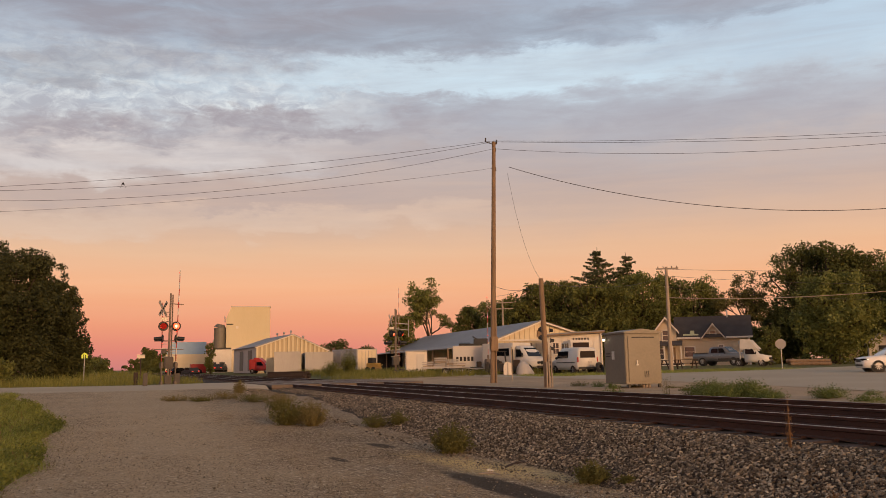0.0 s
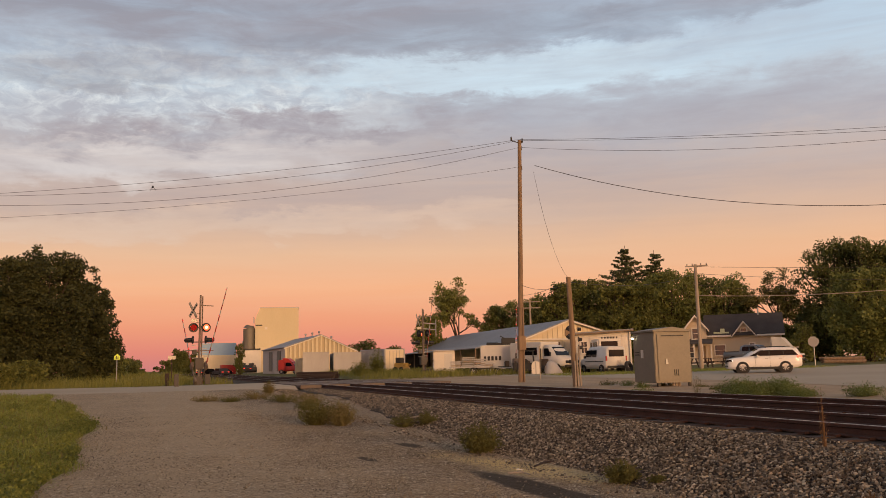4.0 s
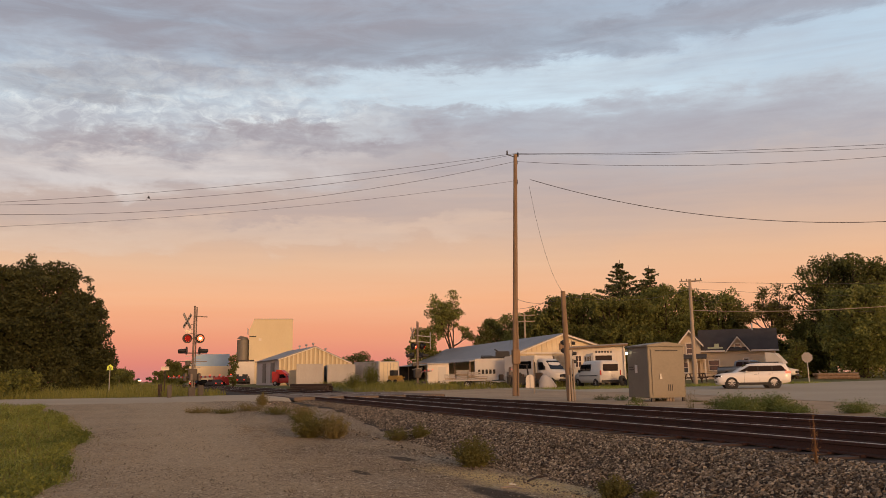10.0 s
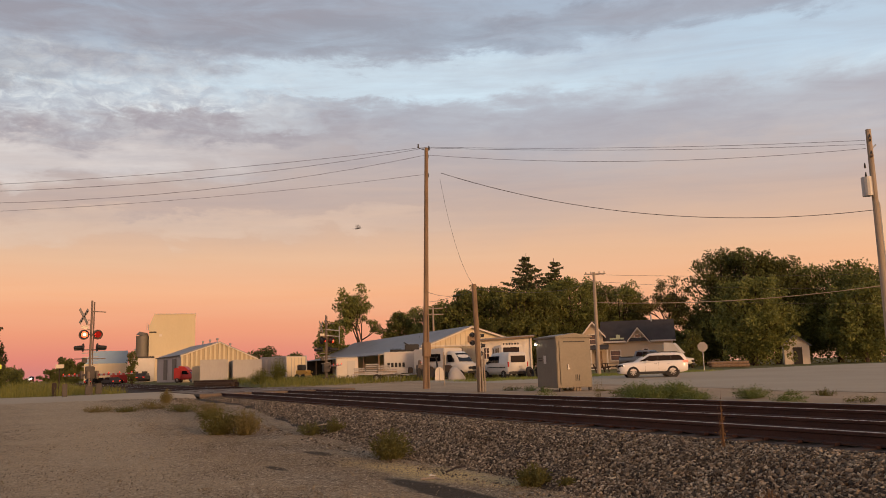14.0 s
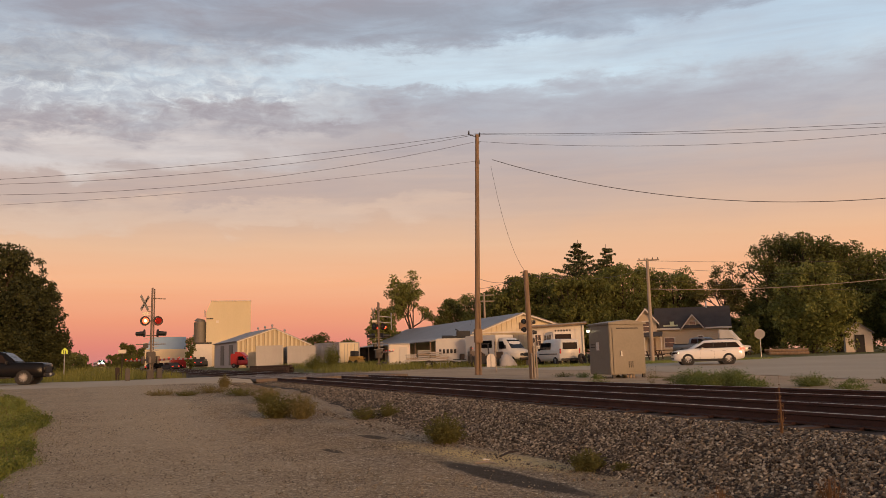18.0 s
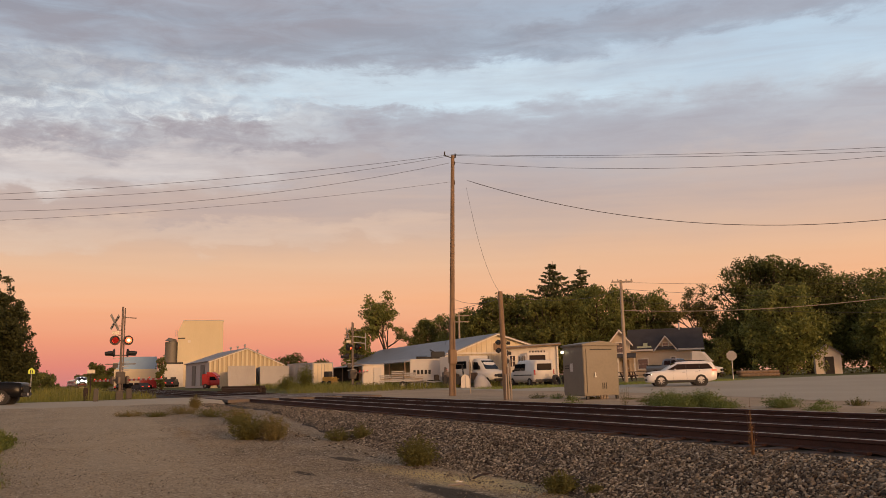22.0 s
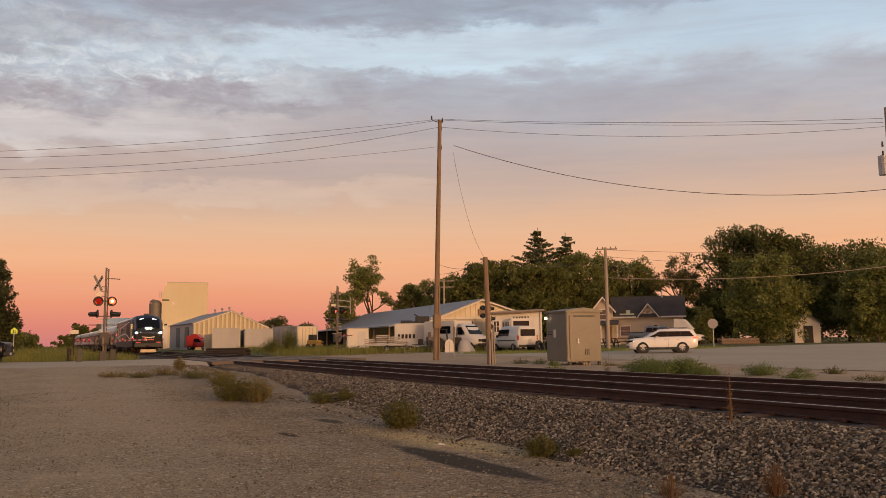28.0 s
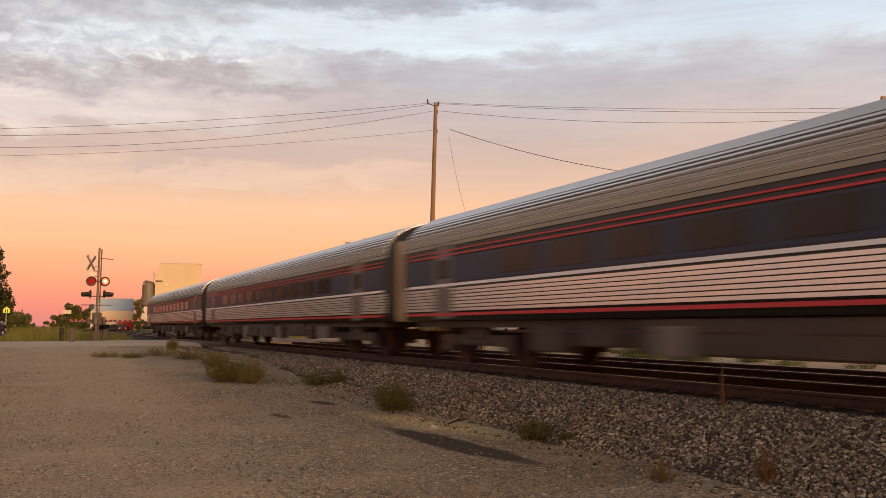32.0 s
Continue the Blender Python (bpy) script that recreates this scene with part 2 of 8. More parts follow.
def glow_mat(name, col, strength):
    m = bpy.data.materials.new(name)
    m.use_nodes = True
    b = m.node_tree.nodes["Principled BSDF"]
    b.inputs["Base Color"].default_value = (*col, 1)
    b.inputs["Emission Color"].default_value, b.inputs["Emission Strength"].default_value = (*col, 1), strength
    return m


def glass_mat(name, tint, rough=0.05, spec=0.8):
    m = bpy.data.materials.new(name)
    m.use_nodes = True
    b = m.node_tree.nodes["Principled BSDF"]
    b.inputs["Base Color"].default_value = (*tint, 1)
    b.inputs["Roughness"].default_value, b.inputs["Specular IOR Level"].default_value = rough, spec
    return m


M = {}
def gravel_mat():
    """Crushed gravel in two sizes, with worn tan wheel tracks, a pale sandy spill and dark damp patches."""
    m = bpy.data.materials.new("gravel")
    m.use_nodes = True
    N = Nodes(m.node_tree)
    b = m.node_tree.nodes["Principled BSDF"]
    tc = N.add("ShaderNodeTexCoord")
    v = tc.outputs["Object"]
    se = N.add("ShaderNodeSeparateXYZ")
    N.link(v, se.inputs[0])
    x, y = se.outputs[0], se.outputs[1]
    def vor(scale):
        n = N.add("ShaderNodeTexVoronoi")
        n.inputs["Scale"].default_value = scale
        N.link(v, n.inputs["Vector"])
        return n
    big, small = vor(26.0), vor(60.0)
    sb = N.add("ShaderNodeSeparateColor"); N.link(big.outputs["Color"], sb.inputs[0])
    ss = N.add("ShaderNodeSeparateColor"); N.link(small.outputs["Color"], ss.inputs[0])
    soil = N.mix(N.noise(v, 0.5, 5.0, 0.65), (0.50, 0.385, 0.238, 1), (0.27, 0.208, 0.130, 1))
    grit = N.ramp(ss.outputs[0], [(0.0, (0.06, 0.045, 0.030, 1)), (0.25, (0.175, 0.133, 0.088, 1)), (0.7, (0.31, 0.238, 0.157, 1)), (1.0, (0.54, 0.455, 0.334, 1))])
    rock = N.ramp(sb.outputs[0], [(0.0, (0.045, 0.034, 0.023, 1)), (0.4, (0.19, 0.142, 0.095, 1)), (0.85, (0.38, 0.30, 0.202, 1)), (1.0, (0.68, 0.6, 0.458, 1))])
    stones = N.mix(N.ramp(sb.outputs[1], [(0.55, 0.0), (0.6, 1.0)]), grit, rock)
    wear = N.noise(v, 0.22, 4.0, 0.6)
    tr = N.math("ABSOLUTE", N.math("SUBTRACT", x, N.math("ADD", 1.2, N.math("MULTIPLY", N.math("SUBTRACT", wear, 0.5), 3.0))))
    track = N.math("SUBTRACT", 1.0, N.math("MULTIPLY", tr, 0.55), clamp=True)
    far = N.math("MULTIPLY", N.math("SUBTRACT", y, 13.0), 0.08, clamp=True)
    side = N.math("MULTIPLY", N.math("SUBTRACT", N.math("ADD", 3.6, N.math("MULTIPLY", wear, 2.0)), x), 0.35, clamp=True)
    fine = N.math("ADD", N.math("ADD", N.math("MULTIPLY", track, far), N.math("MULTIPLY", side, 0.6)), N.math("MULTIPLY", N.ramp(N.noise(v, 0.7, 5.0, 0.7), [(0.45, 0.0), (0.62, 1.0)]), 0.45), clamp=True)
    col = N.mix(N.math("MULTIPLY", fine, 0.6), stones, soil)
    ns = N.math("MULTIPLY", N.math("SUBTRACT", N.noise(v, 2.2, 6.0, 0.7), 0.5), 1.3)
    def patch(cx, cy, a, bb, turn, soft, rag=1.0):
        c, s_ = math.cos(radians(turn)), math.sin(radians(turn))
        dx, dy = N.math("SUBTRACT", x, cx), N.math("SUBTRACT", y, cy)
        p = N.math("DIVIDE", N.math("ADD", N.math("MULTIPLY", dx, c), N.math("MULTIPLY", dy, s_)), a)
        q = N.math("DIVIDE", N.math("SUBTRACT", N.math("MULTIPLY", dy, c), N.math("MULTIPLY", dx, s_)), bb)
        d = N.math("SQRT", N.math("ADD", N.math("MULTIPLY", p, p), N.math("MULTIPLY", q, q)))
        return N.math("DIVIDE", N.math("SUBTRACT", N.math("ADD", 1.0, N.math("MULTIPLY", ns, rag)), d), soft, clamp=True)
    sandm = N.math("MULTIPLY", patch(5.45, 11.7, 3.1, 0.62, -80, 0.7), N.ramp(ss.outputs[1], [(0.12, 0.25), (0.3, 1.0)]))
    col = N.mix(N.math("MULTIPLY", sandm, 0.9), col, (0.66, 0.50, 0.224, 1))
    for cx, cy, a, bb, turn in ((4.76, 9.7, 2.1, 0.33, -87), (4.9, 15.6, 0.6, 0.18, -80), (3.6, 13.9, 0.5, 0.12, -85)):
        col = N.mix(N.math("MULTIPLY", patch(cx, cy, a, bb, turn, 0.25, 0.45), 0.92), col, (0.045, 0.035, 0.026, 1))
    N.link(col, b.inputs["Base Color"])
    b.inputs["Roughness"].default_value, b.inputs["Specular IOR Level"].default_value = 0.9, 0.2
    h = N.math("ADD", N.math("MULTIPLY", small.outputs["Distance"], -0.5), N.math("MULTIPLY", big.outputs["Distance"], -0.9))
    h = N.math("MULTIPLY", h, N.math("SUBTRACT", 1.0, N.math("MULTIPLY", fine, 0.7)))
    bp = N.add("ShaderNodeBump")
    bp.inputs["Strength"].default_value, bp.inputs["Distance"].default_value = 1.0, 0.045
    N.link(h, bp.inputs["Height"])
    N.link(bp.outputs[0], b.inputs["Normal"])
    return m


M["gravel"] = gravel_mat()
M["dirt"] = mk("dirt", (0.47, 0.345, 0.220), (0.25, 0.182, 0.115), 0.92, s1=0.55, s2=9, bump=0.7, dist=0.03, spec=0.2, fine=0.45)
M["ground"] = mk("ground", (0.10, 0.115, 0.035), (0.17, 0.14, 0.066), 0.95, s1=0.12, s2=9, bump=0.8, dist=0.05, spec=0.15)
M["asphalt"] = mk("asphalt", (0.41, 0.34, 0.242), (0.33, 0.272, 0.192), 0.85, s1=0.15, s2=30, bump=0.3, fine=0.35, spec=0.3)
M["concrete"] = mk("concrete", (0.34, 0.28, 0.198), (0.22, 0.18, 0.128), 0.88, s1=0.5, s2=18, bump=0.35)
M["ballast"] = mk("ballast", (0.05, 0.037, 0.026), (0.016, 0.012, 0.009), 0.9, s1=1.2, s2=16, bump=1.0, dist=0.04, fine=0.7, spec=0.25)
def stone_mat():
    """Crushed rock: mostly dark brown grey, some tan, a few pale."""
    m = bpy.data.materials.new("ballast_stone")
    m.use_nodes = True
    N = Nodes(m.node_tree)
    b = m.node_tree.nodes["Principled BSDF"]
    g = N.add("ShaderNodeNewGeometry")
    tc = N.add("ShaderNodeTexCoord")
    col = N.ramp(g.outputs["Random Per Island"], [(0.0, (0.020, 0.015, 0.011, 1)), (0.3, (0.085, 0.062, 0.040, 1)), (0.6, (0.185, 0.137, 0.088, 1)), (0.85, (0.31, 0.235, 0.154, 1)), (1.0, (0.54, 0.44, 0.308, 1))])
    v = N.math("ADD", 0.6, N.math("MULTIPLY", N.noise(tc.outputs["Object"], 1.1, 4.0, 0.6), 0.8))
    N.link(N.mix(1.0, col, N.combine(v, v, v), "MULTIPLY"), b.inputs["Base Color"])
    b.inputs["Roughness"].default_value, b.inputs["Specular IOR Level"].default_value = 0.8, 0.3
    bp = N.add("ShaderNodeBump")
    bp.inputs["Strength"].default_value, bp.inputs["Distance"].default_value = 0.6, 0.01
    N.link(N.noise(tc.outputs["Object"], 60.0, 3.0), bp.inputs["Height"])
    N.link(bp.outputs[0], b.inputs["Normal"])
    return m


M["stone"] = stone_mat()
M["deck"] = mk("crossing_timber", (0.17, 0.13, 0.10), (0.10, 0.076, 0.058), 0.9, s1=0.6, s2=18, bump=0.4)
M["pebble"] = island("pebble", (0.04, 0.03, 0.020), (0.36, 0.29, 0.198))
M["tie"] = mk("tie_wood", (0.03, 0.020, 0.016), (0.06, 0.041, 0.036), 0.9, s1=2, s2=24, bump=0.6, stretch=(0.3, 3, 3), rnd=0.3)
M["rust"] = mk("rail_rust", (0.070, 0.030, 0.019), (0.032, 0.015, 0.012), 0.85, s1=1.5, s2=40, bump=0.3)
M["railtop"] = mk("rail_head_polished", (0.55, 0.53, 0.52), (0.42, 0.40, 0.40), 0.28, 1.0, s1=2, s2=30, bump=0.05)
M["wood_pole"] = mk("pole_wood", (0.27, 0.18, 0.108), (0.14, 0.092, 0.056), 0.88, s1=1.5, s2=20, bump=0.5, stretch=(4, 4, 0.35))
M["pole_pale"] = mk("pole_wood_pale", (0.36, 0.29, 0.22), (0.25, 0.2, 0.15), 0.88, s1=1.5, s2=20, bump=0.5, stretch=(4, 4, 0.35))
M["galv"] = mk("galvanised_steel", (0.42, 0.41, 0.39), (0.30, 0.29, 0.28), 0.5, 0.6, s1=1, s2=12, bump=0.1)
M["cabinet"] = mk("cabinet_aluminium", (0.195, 0.172, 0.135), (0.155, 0.138, 0.108), 0.55, 0.3, s1=0.7, s2=10, bump=0.08)
M["dark"] = mk("dark_metal", (0.03, 0.028, 0.027), (0.05, 0.045, 0.04), 0.6, 0.3, s1=2, s2=20, bump=0.15)
M["black"] = mk("black_paint", (0.012, 0.012, 0.013), (0.02, 0.02, 0.02), 0.55, bump=0.05)
M["rubber"] = mk("rubber", (0.018, 0.017, 0.016), (0.035, 0.032, 0.03), 0.85, s1=3, s2=40, bump=0.2)
M["cream"] = mk("cream_sheet_metal", (0.58, 0.49, 0.32), (0.50, 0.42, 0.26), 0.6, s1=0.3, s2=8, bump=0.08, stretch=(1, 1, 0.2))
M["cream2"] = mk("cream_siding", (0.64, 0.54, 0.37), (0.52, 0.43, 0.28), 0.7, s1=0.4, s2=8, bump=0.1)
M["greywall"] = mk("grey_sheet_metal", (0.46, 0.43, 0.40), (0.39, 0.36, 0.335), 0.55, 0.2, s1=0.3, s2=8, bump=0.08, stretch=(1, 1, 0.2))
# darker copy of the grey sheet metal, with the bin's shade in it
M["binmetal"] = mk("shaded_bin_steel", (0.20, 0.18, 0.15), (0.14, 0.125, 0.10), 0.6, 0.3, s1=0.5, s2=9, bump=0.1, stretch=(1, 1, 0.25))
M["panel_tan"] = mk("tan_sheet_metal", (0.43, 0.345, 0.215), (0.35, 0.28, 0.17), 0.65, s1=0.3, s2=8, bump=0.08, stretch=(1, 1, 0.2))
M["roofmetal"] = mk("roof_sheet_metal", (0.235, 0.225, 0.225), (0.18, 0.172, 0.172), 0.55, 0.3, s1=0.25, s2=6, bump=0.08)
M["trailer"] = mk("trailer_white", (0.42, 0.395, 0.37), (0.33, 0.31, 0.29), 0.5, s1=0.35, s2=9, bump=0.06, stretch=(1, 1, 0.3))
M["white"] = mk("white_paint", (0.58, 0.55, 0.50), (0.48, 0.455, 0.41), 0.45, s1=0.7, s2=14, bump=0.04, coat=0.2)
M["whitewall"] = mk("white_boards", (0.68, 0.62, 0.53), (0.57, 0.51, 0.43), 0.7, s1=0.7, s2=14, bump=0.1)
M["tan"] = mk("tan_siding", (0.54, 0.43, 0.30), (0.46, 0.365, 0.255), 0.75, s1=0.4, s2=10, bump=0.1)
M["shingle"] = mk("dark_shingle", (0.045, 0.038, 0.036), (0.07, 0.06, 0.055), 0.92, s1=0.8, s2=14, bump=0.4)
M["glass"] = glass_mat("window_glass", (0.03, 0.032, 0.038))
M["carglass"] = glass_mat("car_glass", (0.006, 0.007, 0.009), 0.08, 0.25)
M["red"] = mk("red_paint", (0.45, 0.035, 0.03), (0.33, 0.025, 0.02), 0.45, s1=1, s2=14, bump=0.05)
M["yellow"] = mk("yellow_paint", (0.42, 0.25, 0.05), (0.32, 0.19, 0.04), 0.5, bump=0.05)
M["limesign"] = mk("lime_sign", (0.55, 0.70, 0.05), (0.48, 0.62, 0.05), 0.5, bump=0.0)
M["paleGreen"] = mk("pale_green_paint", (0.50, 0.54, 0.36), (0.42, 0.46, 0.30), 0.6, bump=0.05)
M["signback"] = mk("sign_back", (0.40, 0.36, 0.31), (0.33, 0.30, 0.26), 0.5, 0.5, bump=0.05)
M["bark"] = mk("bark", (0.07, 0.05, 0.037), (0.04, 0.03, 0.022), 0.95, s1=2, s2=18, bump=0.8, dist=0.03, stretch=(3, 3, 0.6))
M["leaf"] = island("leaf", (0.042, 0.053, 0.012), (0.205, 0.208, 0.052), 0.7, 0.3, 0.3)
M["leaf_mid"] = island("leaf_mid", (0.034, 0.043, 0.011), (0.16, 0.166, 0.042), 0.7, 0.3, 0.3)
# left wood: the shade on its near side is put into this leaf colour
M["leaf_shaded"] = island("leaf_shaded", (0.020, 0.025, 0.008), (0.072, 0.076, 0.023), 0.7, 0.3, 0.2)
M["leaf2"] = island("leaf_light", (0.068, 0.084, 0.020), (0.255, 0.262, 0.070), 0.7, 0.3, 0.35)
M["needle"] = island("needle", (0.034, 0.044, 0.018), (0.12, 0.125, 0.048), 0.8, 0.2, 0.1)
M["grass"] = island("grass_blade", (0.10, 0.14, 0.026), (0.33, 0.34, 0.085), 0.75, 0.25, 0.35)
M["vergeleaf"] = island("verge_weed_leaf", (0.055, 0.074, 0.016), (0.24, 0.255, 0.058), 0.75, 0.25, 0.35)
M["freshweed"] = island("fresh_weed", (0.060, 0.088, 0.024), (0.23, 0.26, 0.08), 0.8, 0.2, 0.4)
M["field"] = island("field_grass_blade", (0.09, 0.10, 0.022), (0.28, 0.265, 0.072), 0.85, 0.2, 0.3)
M["drygrass"] = island("dry_grass", (0.105, 0.09, 0.032), (0.24, 0.19, 0.08), 0.85, 0.2, 0.3)
M["weed"] = island("weed", (0.060, 0.064, 0.018), (0.165, 0.145, 0.045), 0.85, 0.2, 0.3)
M["rustweed"] = island("rust_weed", (0.11, 0.055, 0.026), (0.22, 0.125, 0.06), 0.85, 0.2, 0.3)
M["wire"] = mk("wire", (0.035, 0.03, 0.03), (0.05, 0.045, 0.045), 0.6, bump=0)

# ---- builders ----
def part(name, bm, material, parent=None, label="", smooth=False):
    me = bpy.data.meshes.new(name)
    bm.normal_update()
    bm.to_mesh(me)
    bm.free()
    me.materials.append(M[material] if isinstance(material, str) else material)
    if smooth:
        for p in me.polygons: p.use_smooth = True
    ob = new(name, me)
    if parent is not None: ob.parent = parent
    if label: ob["label"] = label
    return ob


def raw(name, verts, faces, material, parent=None, label=""):
    me = bpy.data.meshes.new(name)
    if isinstance(verts, np.ndarray):
        k = faces.shape[1]
        me.vertices.add(len(verts)); me.vertices.foreach_set("co", verts.astype(np.float32).ravel())
        me.loops.add(faces.size); me.loops.foreach_set("vertex_index", faces.astype(np.int32).ravel())
        me.polygons.add(len(faces)); me.polygons.foreach_set("loop_start", np.arange(0, faces.size, k, dtype=np.int32))
        me.update(calc_edges=True)
    else:
        me.from_pydata(verts, [], faces)
    me.materials.append(M[material] if isinstance(material, str) else material)
    me.update()
    ob = new(name, me)
    if parent is not None: ob.parent = parent
    if label: ob["label"] = label
    return ob


def thing(name, label, category, x=0, y=0, z=0, rz=0, group="", kind=""):
    e = new(name)
    e.empty_display_size = 0.2
    e.matrix_basis = pose(x, y, z, 0, 0, rz)
    return tagged(e, label, category, group, kind)


def B():
    return bmesh.new()


def box(bm, x, y, z, sx, sy, sz, rz=0.0, rx=0.0, ry=0.0, bevel=0.0):
    """A block with its centre at x, y, z."""
    m = pose(x, y, z, rx, ry, rz) @ Matrix.Diagonal((sx, sy, sz, 1))
    r = bmesh.ops.create_cube(bm, size=1.0, matrix=m)
    if bevel:
        es = list({e for v in r["verts"] for e in v.link_edges})
        bmesh.ops.bevel(bm, geom=es, offset=bevel, segments=2, affect="EDGES", clamp_overlap=True)
    return bm


def rod(bm, p, q, r0, r1=None, seg=10):
    """A tapered round bar from p to q."""
    p, q = Vector(p), Vector(q)
    d = q - p
    m = Matrix.Translation((p + q) / 2) @ d.to_track_quat("Z", "Y").to_matrix().to_4x4()
    bmesh.ops.create_cone(bm, cap_ends=True, segments=seg, radius1=r0, radius2=r0 if r1 is None else r1, depth=d.length, matrix=m)
    return bm


def ball(bm, p, r, seg=10, sc=(1, 1, 1)):
    bmesh.ops.create_uvsphere(bm, u_segments=seg, v_segments=max(5, seg // 2), radius=r, matrix=Matrix.Translation(p) @ Matrix.Diagonal((*sc, 1)))
    return bm


def prism(bm, pts, a, b, axis="y"):
    """A profile (pairs) drawn out from a to b along an axis; pairs are x,z for y; y,z for x; x,y for z."""
    def at(u, v, w):
        return {"y": (u, w, v), "x": (w, u, v), "z": (u, v, w)}[axis]
    lo = [bm.verts.new(at(u, v, a)) for u, v in pts]
    hi = [bm.verts.new(at(u, v, b)) for u, v in pts]
    n = len(pts)
    fs = [bm.faces.new(lo), bm.faces.new(hi[::-1])]
    for i in range(n):
        fs.append(bm.faces.new((lo[i], hi[i], hi[(i + 1) % n], lo[(i + 1) % n])))
    bmesh.ops.recalc_face_normals(bm, faces=fs)
    return bm


def loft(bm, rings, cap=True):
    """Joins rings of equal count into a skin."""
    vs = [[bm.verts.new(p) for p in ring] for ring in rings]
    n = len(vs[0])
    fs = []
    for a, b in zip(vs, vs[1:]):
        for i in range(n):
            fs.append(bm.faces.new((a[i], a[(i + 1) % n], b[(i + 1) % n], b[i])))
    if cap:
        fs.append(bm.faces.new(vs[0][::-1]))
        fs.append(bm.faces.new(vs[-1]))
    bmesh.ops.recalc_face_normals(bm, faces=fs)
    return bm


def smooth01(v):
    v = min(1.0, max(0.0, v))
    return v * v * (3 - 2 * v)


def ground_z(x, y):
    """Height of the land: low where the camera stands, rising to the road and beyond the tracks."""
    d = math.hypot(x, y)
    near = 0.66 * smooth01((d - 13) / 33)
    far = 0.58 + 0.42 * smooth01((d - 46) / 40)
    if y < 0: near = 0.66 * smooth01((d - 40) / 60)
    s = smooth01((x - 6.5) / 7.0)
    far_l = 0.3 * smooth01((d - 62) / 60)
    g = near * (1 - s) + far * s + far_l * (1 - s)
    k = smooth01((x - 4.6) / 2.4) * (1 - smooth01((x - 14.8) / 2.2))
    return g * (1 - k) + min(g, 0.44) * k


def sheet(name, xs, ys, material, lift=0.0, warp=None, rough=0.0):
    """A piece of ground that follows the land; warp maps the grid to its place."""
    vs, fs = [], []
    for x in xs:
        for y in ys:
            px, py = warp(x, y) if warp else (x, y)
            vs.append((px, py, ground_z(px, py) + lift + rough * noise.noise((px * 0.7, py * 0.7, 0))))
    n = len(ys)
    for i in range(len(xs) - 1):
        for j in range(n - 1):
            a = i * n + j
            fs.append((a, a + n, a + n + 1, a + 1))
    ob = raw(name, vs, fs, material)
    for p in ob.data.polygons: p.use_smooth = True
    return ob


def scatter(name, places, shape, faces, material, label="", category="", kind="stuff", parent=None):
    """Many small pieces in one mesh. places: x, y, z, size, turn; shape: points round the origin, jittered piece by piece."""
    rs = np.random.RandomState(7)
    pl = np.array(places, float)
    base = np.array(shape, float)
    n, k = len(pl), len(base)
    v = base[None] * (1 + 0.35 * (rs.rand(n, k, 1) - 0.5)) + 0.12 * (rs.rand(n, k, 3) - 0.5)
    v = v * np.stack([0.8 + 0.6 * rs.rand(n), 0.8 + 0.4 * rs.rand(n), 0.6 + 0.4 * rs.rand(n)], 1)[:, None]
    tl = 1.1 * (rs.rand(n, 2) - 0.5)                        # every piece lies at its own tilt
    v[:, :, 2] += v[:, :, 0] * tl[:, :1] + v[:, :, 1] * tl[:, 1:]
    c, s = np.cos(pl[:, 4])[:, None], np.sin(pl[:, 4])[:, None]
    x, y = v[:, :, 0] * c - v[:, :, 1] * s, v[:, :, 0] * s + v[:, :, 1] * c
    v = np.stack([x, y, v[:, :, 2]], 2) * pl[:, 3][:, None, None] + pl[:, :3][:, None]
    f = (np.array(faces)[None] + (np.arange(n) * k)[:, None, None]).reshape(-1, len(faces[0]))
    ob = raw(name, v.reshape(-1, 3), f, material, parent)
    return tagged(ob, label, category, "", kind)


ROCK = [(-.5, -.4, -.3), (.5, -.5, -.3), (.45, .5, -.3), (-.5, .45, -.3), (-.35, -.3, .4), (.3, -.35, .45), (.35, .3, .35), (-.3, .35, .42)]
ROCK_F = [(0, 3, 2, 1), (4, 5, 6, 7), (0, 1, 5, 4), (1, 2, 6, 5), (2, 3, 7, 6), (3, 0, 4, 7)]

# ---- the land ----
def spread(a, b, n, k=1.0):
    return [a + (b - a) * (i / n) ** k for i in range(n + 1)]


gx = [-2500, -1200, -600, -300, -160] + list(range(-100, 101, 4)) + [120, 160, 300, 600, 1200, 2500]
gy = [-2500, -1200, -600, -300, -150, -90] + list(range(-60, 141, 4)) + [160, 200, 260, 340, 450, 600, 900, 1500, 2500]
ground = tagged(sheet("ground", gx, gy, "ground", -0.06), "grassy flat land with weeds and bare dirt", "ground", kind="structure")

# gravel drive from the camera's feet to the crossing road
def drive_warp(u, v):
    left = -0.84 - 0.05 * v + 0.0011 * v * v - 3.4 * smooth01((v - 22) / 22) + 0.16 * math.sin(v * 0.8 + 1.2)
    if v < 9: left -= (9 - v) * 0.06
    right = 7.1
    return left + (right - left) * u, v
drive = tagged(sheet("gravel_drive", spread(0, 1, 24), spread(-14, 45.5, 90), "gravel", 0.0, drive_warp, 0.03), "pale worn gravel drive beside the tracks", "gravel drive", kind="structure")

